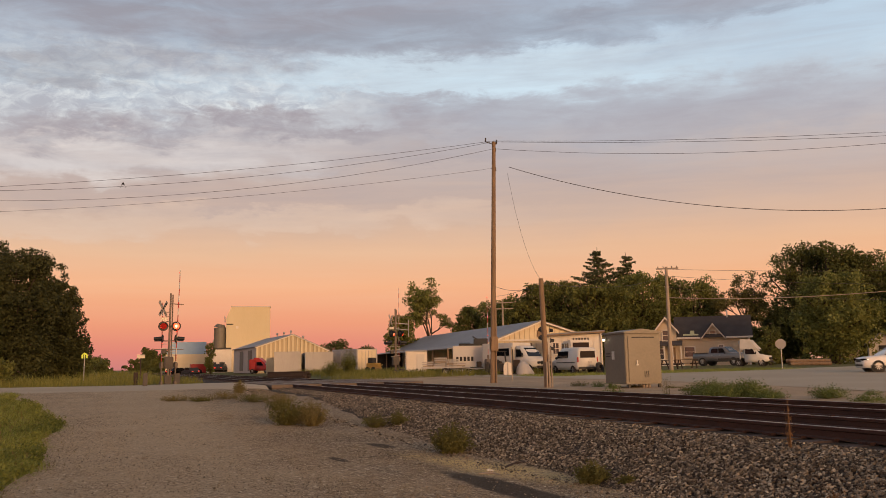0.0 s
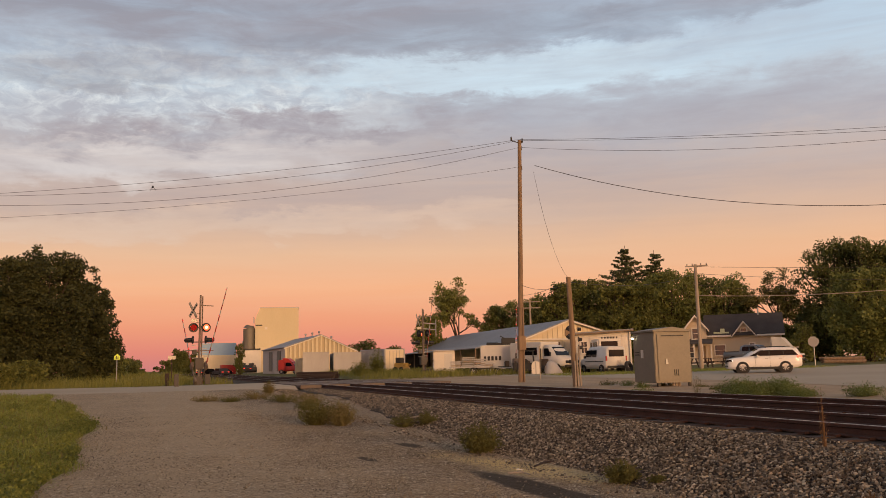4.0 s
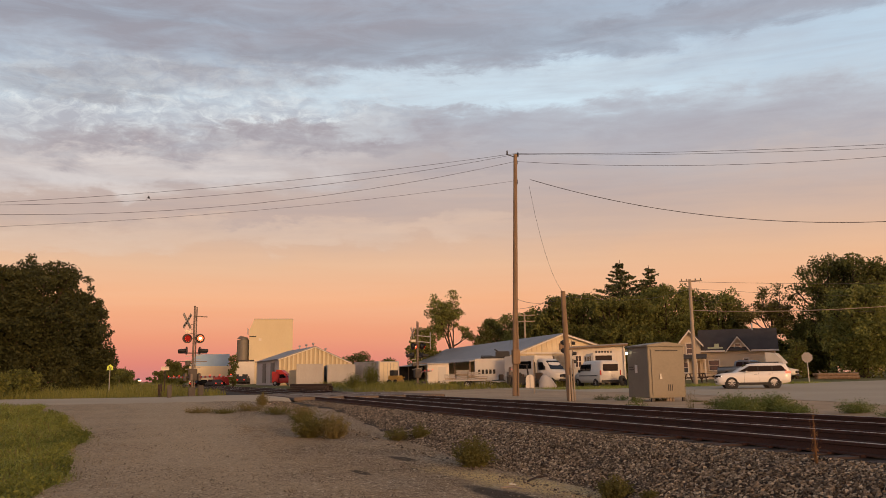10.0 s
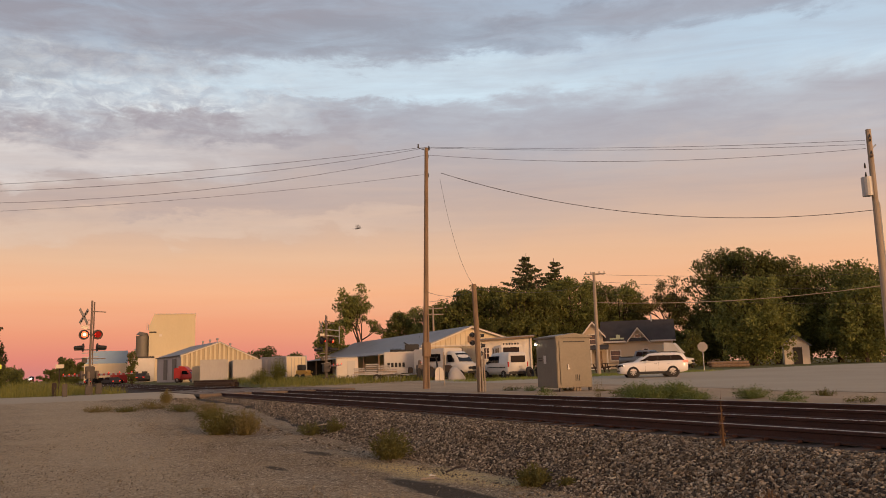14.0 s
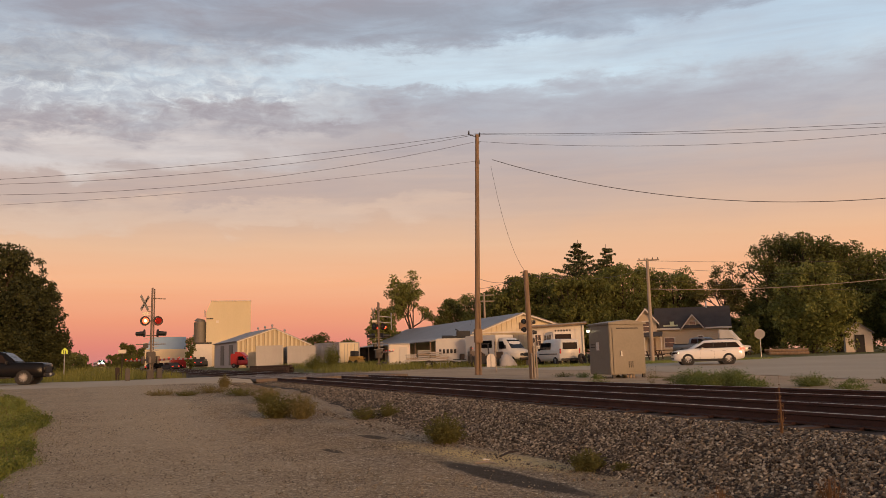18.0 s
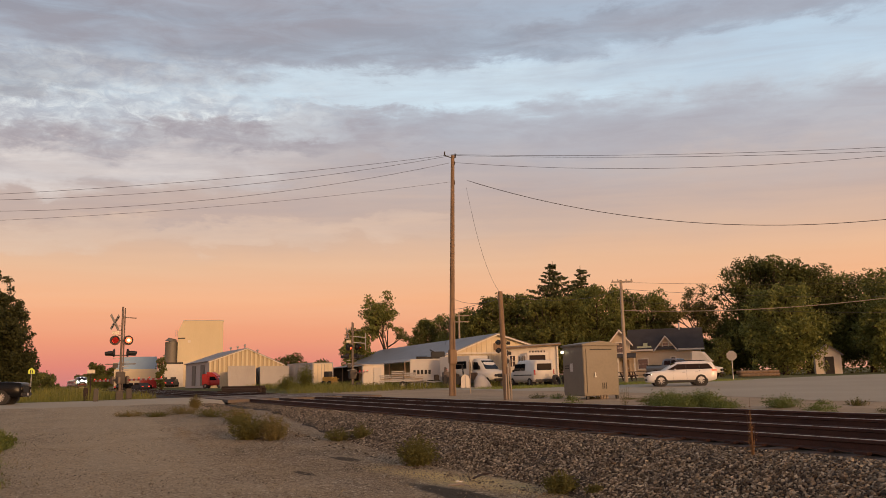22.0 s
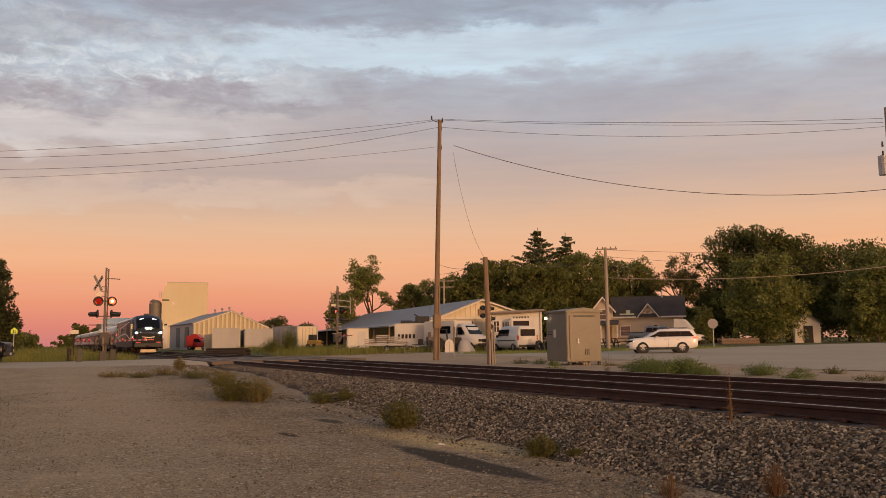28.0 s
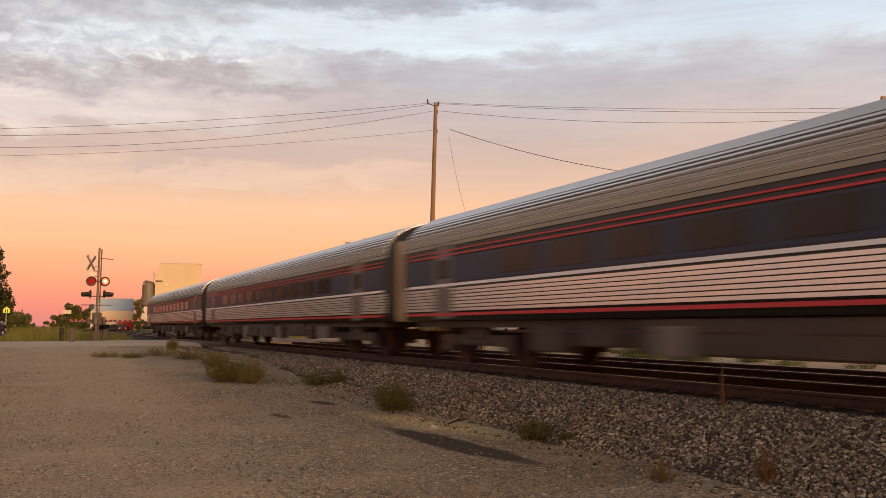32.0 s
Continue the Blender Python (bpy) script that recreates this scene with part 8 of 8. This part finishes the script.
for x, y, s, rz in ((28.6, 59.6, 0.8, 10), (29.3, 57.6, 0.9, 40), (27.6, 61.4, 0.8, -20)):
    sp_ = thing("scrap_machine", "dark machinery parts lying by the container", "machinery", x, y, ground_z(x, y), rz, group="scrap in the yard")
    bm = B(); box(bm, 0, 0, 0.45 * s, 1.4 * s, 0.8 * s, 0.5 * s, bevel=0.05); part("frame", bm, "dark", sp_)
    bm = B(); box(bm, 0.3 * s, 0, 0.95 * s, 0.5 * s, 0.6 * s, 0.6 * s, bevel=0.05); part("engine", bm, "tr_under", sp_)
    bm = B(); rod(bm, (-0.5 * s, -0.45 * s, 0.3 * s), (-0.5 * s, 0.45 * s, 0.3 * s), 0.3 * s, seg=14); part("roller", bm, "rubber", sp_)
cr_ = thing("crate_load", "dark machinery on top of the white container", "machinery", 29.1, 64.2, ground_z(28, 64) + 2.28, -22)
bm = B(); box(bm, 0.2, 0, 0.42, 1.2, 0.9, 0.5, bevel=0.04); box(bm, -0.1, 0.1, 0.12, 1.5, 0.8, 0.24, bevel=0.03); rod(bm, (0.6, -0.3, 0.2), (-0.5, -0.3, 0.85), 0.05, seg=6); part("block", bm, "black", cr_)
bm = B(); box(bm, -1.2, 0.1, 0.15, 1.0, 0.9, 0.3, rx=8, bevel=0.04); part("rack", bm, "black", cr_)
for i in range(6):
    x = 14.5 + rs.uniform(-5, 5); y = 165 + rs.uniform(-12, 20)
    ca = thing("parked_car", "distant parked car beyond the crossing", "car", x, y, ground_z(x, y), rs.uniform(0, 180), group="distant parked cars")
    c = rs.choice(("car_grey", "dark", "car_grey", "car_black"))
    bm = B(); prism(bm, [(-2.2, 0.35), (2.2, 0.35), (2.2, 0.8), (1.2, 0.95), (0.7, 1.45), (-1.2, 1.45), (-1.9, 0.95), (-2.2, 0.85)], -0.85, 0.85, "y"); part("body", bm, c, ca)
    bm = B(); box(bm, -0.2, 0, 1.2, 1.7, 1.72, 0.35); part("window", bm, "carglass", ca)
    for u in (-1.4, 1.4):
        bm = B(); rod(bm, (u, -0.87, 0.33), (u, 0.87, 0.33), 0.33, seg=14); part("wheel", bm, "rubber", ca)
    for s in (-1, 1):
        bm = B(); box(bm, -2.21, s * 0.6, 0.75, 0.04, 0.3, 0.14); part("tail_lamp", bm, "arm_glow", ca, "lit red tail lamp")
rt = thing("red_shipping_box", "small red box trailer in the distance", "trailer", 15.2, 175, ground_z(15, 175), 5)
bm = B(); box(bm, 0, 0, 1.2, 3.0, 2, 1.9, bevel=0.05); part("body", bm, "red", rt)
for s in (-1, 1):
    bm = B(); rod(bm, (s * 0.8, -1.0, 0.3), (s * 0.8, 1.0, 0.3), 0.32, seg=12); part("wheel", bm, "rubber", rt)

# litter on the near ground
for x, y, L, rz, m, lab in ((5.75, 11.4, 0.6, 35, "tie", "broken brown stick"), (4.95, 10.6, 0.35, -55, "pole_pale", "pale broken stick"), (6.4, 19.6, 1.1, 10, "tie", "dark piece of timber"), (6.7, 20.2, 1.3, 28, "pole_pale", "pale wooden slat"), (6.9, 9.6, 0.6, 60, "wood_pole", "bent brown twig")):
    z = max(ground_z(x, y), bed_z(x, y)) + 0.05
    stx = thing("stick", lab + " lying on the stones", "stick", x, y, z, rz)
    bm = B(); rod(bm, (-L / 2, 0, 0), (L * 0.1, 0.03, 0.02), 0.016, 0.015, 7); rod(bm, (L * 0.1, 0.03, 0.02), (L / 2, -0.02, 0.01), 0.015, 0.01, 7); part("wood", bm, m, stx)
for x, y in ((5.15, 11.0), (6.3, 10.0), (6.5, 19.4)):
    lp = thing("paper_scrap", "crumpled white paper scrap", "litter", x, y, max(ground_z(x, y), bed_z(x, y)) + 0.05, 30 * x)
    bm = B(); box(bm, 0, 0, 0, 0.10, 0.06, 0.015, rx=8); box(bm, 0.03, 0.02, 0.015, 0.05, 0.05, 0.01, ry=20); part("sheet", bm, "white", lp)


# ---- grass and weeds ----
def blades(name, spots, mat, label, cat="weeds", kind="stuff"):
    """spots: x, y, z, height, lean; each a bent two-piece blade."""
    r_ = np.random.RandomState(len(spots))
    p = np.array(spots)
    n = len(p)
    a = r_.rand(n) * 6.283
    d = np.stack([np.cos(a), np.sin(a)], 1)
    w = np.stack([-d[:, 1], d[:, 0]], 1) * (0.006 + 0.011 * p[:, 3] * r_.rand(n))[:, None]
    base, h, lean = p[:, :3], p[:, 3], p[:, 4]
    mid = base + np.column_stack([d * (h * lean * 0.35)[:, None], h * 0.6])
    tip = base + np.column_stack([d * (h * lean)[:, None], h * (1 - 0.3 * lean)])
    w3 = np.column_stack([w, np.zeros(n)])
    v = np.stack([base - w3, base + w3, mid + w3 * 0.8, mid - w3 * 0.8, tip], 1).reshape(-1, 3)
    f = []
    for i in range(n):
        k = 5 * i
        f += [(k, k + 1, k + 2, k + 3), (k + 3, k + 2, k + 4)]
    return tagged(raw(name, v.tolist(), f, mat), label, cat, kind=kind)


def clump(name, label, x, y, h, w, mat, n, seed, leafy=True):
    """A bushy weed: thin stems with small leaves."""
    r_ = np.random.RandomState(seed)
    z = max(ground_z(x, y), bed_z(x, y)) if 5.2 < x < 8 else ground_z(x, y)
    t = thing(name, label, "weed", x, y, z - 0.03)
    bm_v, bm_f = [], []
    lv, lf = [], []
    for i in range(n):
        a = r_.rand() * 6.283
        rad = w / 2 * math.sqrt(r_.rand())
        hh = h * (0.55 + 0.45 * r_.rand()) * (1 - 0.45 * (rad / (w / 2)) ** 2)
        b = np.array((rad * 0.35 * math.cos(a), rad * 0.35 * math.sin(a), 0))
        tp = np.array((rad * math.cos(a) * 1.1, rad * math.sin(a) * 1.1, hh))
        sd = np.array((-math.sin(a), math.cos(a), 0)) * 0.006
        k = len(bm_v)
        bm_v += [tuple(b - sd), tuple(b + sd), tuple(tp + sd * 0.3), tuple(tp - sd * 0.3)]
        bm_f.append((k, k + 1, k + 2, k + 3))
        for j in range(9 if leafy else 4):
            u = 0.25 + 0.75 * r_.rand()
            c = b + (tp - b) * u + r_.normal(size=3) * 0.02 * (1 + h)
            dv = r_.normal(size=3) * (1, 1, 0.8); dv /= np.linalg.norm(dv)
            sv = np.cross(dv, r_.normal(size=3)); sv /= np.linalg.norm(sv)
            L = (0.03 + 0.035 * r_.rand()) * (0.7 + h) * (1.0 if leafy else 0.6)
            k = len(lv)
            lv += [tuple(c), tuple(c + dv * L * 0.5 + sv * L * 0.16), tuple(c + dv * L), tuple(c + dv * L * 0.5 - sv * L * 0.16)]
            lf.append((k, k + 1, k + 2, k + 3))
    raw("stalk", bm_v, bm_f, mat, t)
    raw("foliage", lv, lf, mat, t)
    return t


clump("weed_bush", "rounded olive green weed bush on the ballast edge", 5.72, 13.9, 0.62, 0.78, "weed", 260, 1)
clump("weed_bush", "small rounded green weed bush in the gravel", 5.95, 9.5, 0.36, 0.48, "weed", 170, 2)
clump("weed_bush", "tiny green weed tuft in the gravel", 6.2, 9.05, 0.13, 0.24, "weed", 60, 3)
clump("weed_bush", "tall green and brown weed clump at the ballast toe", 4.15, 21.3, 0.80, 1.0, "weed", 260, 4)
clump("weed_bush", "tall green and brown weed clump at the ballast toe", 4.65, 20.7, 0.78, 0.9, "drygrass", 200, 5)
clump("weed_bush", "low brown weed tuft on the ballast slope", 6.0, 19.6, 0.42, 0.7, "weed", 120, 6)
clump("weed_bush", "low brown weed tuft on the ballast slope", 6.5, 19.2, 0.42, 0.55, "weed", 100, 7)
clump("weed_bush", "sparse rust red weed in the ballast", 5.45, 6.4, 0.32, 0.36, "rustweed", 60, 8, False)
clump("weed_bush", "sparse rust red weed in the ballast", 6.2, 5.75, 0.42, 0.34, "rustweed", 70, 9, False)
clump("weed_bush", "thin tall brown weed standing beside the rail", 7.55, 7.6, 0.9, 0.12, "rustweed", 9, 10, False)
for i, (x, y, h, w) in enumerate(((2.0, 32.4, 0.3, 1.2), (2.9, 31.8, 0.25, 1.0), (3.9, 32.6, 0.4, 1.4), (4.7, 30.5, 0.45, 1.5), (5.3, 28.6, 0.5, 1.2), (4.9, 26.5, 0.4, 1.0), (4.9, 36.0, 0.7, 0.5), (5.0, 23.5, 0.4, 0.8))):
    clump("weed_bush", "low straggling weeds on the gravel", x, y, h, w, "weed" if i % 2 else "drygrass", 150, 20 + i)
for i, (x, y, h, w, n) in enumerate(((15.5, 18.1, 0.58, 1.3, 360), (15.9, 19.0, 0.66, 1.3, 360), (16.4, 18.0, 0.62, 1.3, 320), (16.1, 16.9, 0.36, 1.1, 200), (16.9, 15.6, 0.40, 1.1, 200), (16.6, 14.2, 0.22, 0.9, 120))):
    clump("weed_bush", "feathery green weed clump beyond the tracks", x, y, h, w, "freshweed", n, 40 + i)
for i in range(16):
    y = 11 + 1.25 * i
    clump("weed_bush", "low scrubby weeds in the dirt strip", 15.6 + 3.6 * rs.random(), y, 0.16 + 0.2 * rs.random(), 0.5 + 0.5 * rs.random(), "weed" if i % 2 else "freshweed", 60, 80 + i)
clump("weed_bush", "leaning dead weed stalk", 15.7, 20.6, 1.0, 0.5, "drygrass", 14, 60, False)
rs = random.Random(21)
sp = []
def left_edge(y): return drive_warp(0, y)[0]
for _ in range(62000):
    y = 6 + 36 * rs.random() ** 1.3
    x = left_edge(y) + 0.2 - 7 * rs.random() ** 1.5 + rs.gauss(0, 0.12)
    e = min(1.0, (left_edge(y) + 0.35 - x) / 0.7)
    m = 0.75 + 0.5 * noise.noise((x * 0.9, y * 0.5, 1))
    sp.append((x, y, ground_z(x, y) - 0.08, (0.09 + 0.25 * max(0, e)) * m * rs.uniform(0.5, 1.15), rs.uniform(0.3, 1.25)))
blades("grass_verge", sp, "grass", "rank green roadside grass", "grass")
blades("grass_verge", [(x + rs.gauss(0, .3), y + rs.gauss(0, .3), z, h * 1.15, l) for x, y, z, h, l in sp[::9]], "drygrass", "dry seed heads in the roadside grass", "grass")
cs, rr = [], []
for _ in range(900):
    y = 6.5 + 30 * rs.random() ** 1.5
    x = left_edge(y) - 0.05 - 3.2 * rs.random() ** 2.2
    h = (0.08 + 0.09 * rs.random()) * (1.25 if y < 11 else 0.9)
    cs.append((x, y, ground_z(x, y) + h * rs.uniform(0.3, 1.1))); rr.append((h * 1.1, h * 1.1, h * 0.75))
v, f = leaf_cloud(cs, rr, 42000, 0.026, np.random.RandomState(31))
tagged(raw("verge_weeds", v, f, "vergeleaf"), "leafy green weeds along the edge of the drive", "weeds", kind="stuff")
sp = []
for _ in range(14000):
    x = rs.uniform(-32, 5); y = 53.2 + 0.42 * max(0, -x) + 16 * rs.random() ** 1.3
    if 1.5 < x < 4 and y < 56: continue
    sp.append((x, y, ground_z(x, y) - 0.08, rs.uniform(0.2, 0.75), rs.uniform(0.1, 0.6)))
for _ in range(16000):
    x = rs.uniform(-40, 3.5); y = 60 + 70 * rs.random() ** 1.4
    sp.append((x, y, ground_z(x, y) - 0.08, rs.uniform(0.5, 1.05), rs.uniform(0.1, 0.7)))
for _ in range(7000):
    x = rs.uniform(15, 34); y = 54 + (x - 15) * 0.12 + 7 * rs.random()
    sp.append((x, y, ground_z(x, y) - 0.08, rs.uniform(0.3, 0.8), rs.uniform(0.1, 0.6)))
for _ in range(9000):
    x = rs.uniform(16.0, 30.0); y = 64 + 22 * rs.random()
    sp.append((x, y, ground_z(x, y) - 0.08, rs.uniform(0.25, 0.7), rs.uniform(0.1, 0.6)))
blades("field_grass", sp, "field", "rank grass and weeds beside the road", "grass")
sp = []
for _ in range(15000):
    u = rs.random()
    x, y = 27 + 20 * u + rs.uniform(-1, 1), 48.5 - 2.6 * u + rs.uniform(0, 4.5)
    sp.append((x, y, ground_z(x, y) - 0.05, rs.uniform(0.12, 0.3), rs.uniform(0.1, 0.7)))
blades("lawn_strip", sp, "grass", "mown green lawn strip along the street", "grass")
clump("small_bush", "dark bush before the container", 16.9, 67.8, 1.5, 1.8, "leaf", 260, 70)
clump("small_bush", "scraggly young tree before the container", 18.6, 68.4, 2.6, 1.3, "leaf", 200, 71)

# ---- birds ----
bird = thing("bird", "small dark bird on the wire", "bird", 0, 45, 11.4)
bm = B(); ball(bm, (0, 0, 0), 0.06, 10, (0.7, 1.7, 0.75)); ball(bm, (0, -0.11, 0.03), 0.035, 8); part("torso", bm, "black", bird)
bm = B(); prism(bm, [(-0.03, 0.08), (0.03, 0.08), (0.045, 0.2), (-0.045, 0.2)], -0.006, 0.006, "z"); part("tail", bm, "black", bird)
WINGS = []
for s in (-1, 1):
    bm = B(); prism(bm, [(0, -0.05), (s * 0.16, -0.04), (s * 0.26, 0.04), (s * 0.13, 0.06), (0, 0.06)], -0.005, 0.005, "z")
    WINGS.append(part("wing", bm, "black", bird)); WINGS[-1].matrix_basis = pose(s * 0.04, 0, 0.04)


# ---- what moves ----
def flash_times():
    """When the left and right lamps swap: about twice a second."""
    seen = [(0, 1), (.4, 0), (.9, 1), (1.2, 1), (1.6, 0), (2.0, 1), (2.8, 0), (3.2, 1), (3.5, 0), (5.5, 1), (6.1, 1), (6.5, 1), (7.0, 0), (7.5, 1), (8.0, 0), (9, 0), (10, 1), (11, 0), (12, 1), (13, 0), (14, 0), (15, 1),
            (17.5, 1), (18.0, 0), (19, 1), (20, 1), (21, 0), (22, 1), (23, 1), (24, 1), (25.5, 0), (27.5, 0), (28, 1), (28.5, 0), (29.3, 1), (29.5, 0), (30, 1), (30.2, 1), (30.5, 0), (31.1, 1), (31.5, 0), (32, 1)]
    out = []
    for (a, sa), (b, sb) in zip(seen, seen[1:]):
        want = 0 if sa == sb else 1
        n = max(want, round((b - a) / 0.55))
        if n % 2 != want: n += 1 if (b - a) / (n + 1) > 0.4 else -1
        n = max(n, want)
        out += [a + (b - a) * (i + 0.5) / n for i in range(n)]
    return [t for t in out if t < 31.85]


def turn_rows(first, place):
    """Half turns of a lens at each swap, in steps under a quarter turn."""
    ang, rows, last = first, [(0, place @ pose(0, 0, 0, 0, 0, first))], 0
    for t in flash_times():
        f = max(round(t * FPS), last + 1)
        for k in range(4):
            rows.append(((f + k) / FPS, place @ pose(0, 0, 0, 0, 0, ang + 60 * k)))
        last = f + 3
        ang += 180
    rows.append((32.0, place @ pose(0, 0, 0, 0, 0, ang)))
    return rows


def roll_rows(wh, r, track):
    """Wheel turns for a way of (seconds, metres gone)."""
    rest = wh.matrix_basis.copy()
    rows = []
    for (t0, s0), (t1, s1) in zip(track, track[1:]):
        n = max(1, int(abs(s1 - s0) / r / 1.2) + 1)
        n = min(n, max(1, int((t1 - t0) * FPS)))
        for i in range(n):
            u = i / n
            rows.append((t0 + (t1 - t0) * u, rest @ pose(0, 0, 0, math.degrees((s0 + (s1 - s0) * u) / r))))
    rows.append((track[-1][0], rest @ pose(0, 0, 0, math.degrees(track[-1][1] / r))))
    return rows


def motions():
    # the train runs at one steady speed towards and past the camera
    v, y0 = 35.4, 18.95 - 19.9
    times = [0.5 * i for i in range(65)]
    for k, ob in enumerate([LOCO] + COACHES):
        back = 0 if k == 0 else 20.8 + 26.0 * (k - 1)
        half = 10.0 if k == 0 else 12.5
        rows = []
        for t in times:
            y = y0 + back + v * (30.5 - t)
            dx = bend(y + 2 * half) - bend(y)
            rows.append((t, pose(N_C + bend(y), y, RAIL, 0, 0, -math.degrees(math.atan2(dx, 2 * half)))))
        walk(ob, rows)
    # the white car slows and waits
    go = [(0, 10.1), (0.3, 8.33), (0.6, 6.87), (0.9, 5.66), (1.2, 4.66), (1.5, 3.83), (1.8, 3.12), (2.1, 2.42), (2.4, 1.87), (2.7, 1.41), (3.0, 1.05), (3.5, 0.6), (4.2, 0.2), (5.0, 0.02), (5.5, 0.0), (32, 0.0)]
    rz = -122
    hx, hy = math.sin(radians(rz)), -math.cos(radians(rz))
    ex, ey = 34.66 + 0.77 * hy + 0.86 * hx, 41.41 - 0.77 * hx + 0.86 * hy
    walk(SUV, [(t, pose(ex - s * hx, ey - s * hy, ground_z(ex - s * hx, ey - s * hy) + 0.02, 0, 0, rz)) for t, s in go])
    for w in SUV_W: walk(w, roll_rows(w, 0.3645, [(t, 10.1 - s) for t, s in go]))
    # the black pickup comes up the road and stops before the gate
    rz = 77
    hx, hy = math.sin(radians(rz)), -math.cos(radians(rz))
    ex, ey = -2.1, 49.4
    go = [(0, 90), (14, 40), (15.5, 13), (16.3, 5.2), (17, 1.9), (17.5, 1.0), (18, 0.55), (19, 0.1), (20, 0.0), (32, 0.0)]
    walk(TRUCK, [(t, pose(ex - s, ey + s * (0.08 if s > 2 else 0.04 * s), ground_z(ex - s, ey) + 0.03, 0, 0, rz if s < 1 else rz + min(14, 3 * (s - 1)))) for t, s in go])
    for w in TRUCK_W: walk(w, [(0, w.matrix_basis.copy())] + roll_rows(w, 0.39, [(t, 13 - s) for t, s in go if t >= 15.5]))
    # gates come down
    for arm, rows in ((ARM_A, [(0, 86), (1, 84), (1.6, 80), (2.4, 70), (3.5, 57), (4.5, 44), (5.5, 34), (6, 30), (6.5, 26), (7, 22), (7.5, 19), (8, 16), (9, 6), (9.8, 0), (32, 0)]),
                      (ARM_B, [(0, 89), (1.4, 88), (2.0, 85), (2.4, 75), (3.5, 60), (4.5, 45), (5.5, 33), (6, 29), (7, 23), (8, 14), (9.0, 4), (9.6, 0), (32, 0)]),
                      (ARM_D, [(0, 88), (1.4, 87), (2.4, 80), (3.5, 62), (5.5, 34), (7, 20), (8.4, 4), (9.0, 0), (32, 0)]),
                      (ARM_C, [(0, 88), (1.4, 86), (2.4, 76), (3.5, 60), (5.5, 34), (7, 22), (8, 12), (9.2, 0), (32, 0)])):
        rest = arm.matrix_basis.copy()
        walk(arm, [(t, rest @ pose(0, 0, 0, 0, -a, 0)) for t, a in rows])
    # crossing lights swap to and fro
    for left, right in (LENS, LENS2):
        walk(left, turn_rows(180, left.matrix_basis.copy()))
        walk(right, turn_rows(0, right.matrix_basis.copy()))
    # a bird leaves the wire and flies off to the right
    way = [(0, -0.16, 45.0, 11.45), (12.2, -0.16, 45.0, 11.45), (12.45, 0.6, 45.2, 10.6), (13.0, 4.3, 45.8, 9.2), (14.0, 15.6, 41.1, 9.45), (15.1, 27.5, 28.8, 7.9), (17, 46, 6, 9), (32, 200, -160, 30)]
    walk(bird, [(t, pose(x, y, z, 0, 0, 0 if t < 12.4 else 60)) for t, x, y, z in way])
    for wg, s in zip(WINGS, (-1, 1)):
        rest = wg.matrix_basis.copy()
        fold = rest @ pose(0, 0, 0, 0, s * 70, 0)
        rows = [(0, fold), (12.2, fold)]
        for i in range(60):
            rows.append((12.4 + i / 10, rest @ pose(0, 0, 0, 0, s * (32 if i % 2 else -32), 0)))
        rows += [(18.5, rest), (32, rest)]
        walk(wg, rows)


motions()
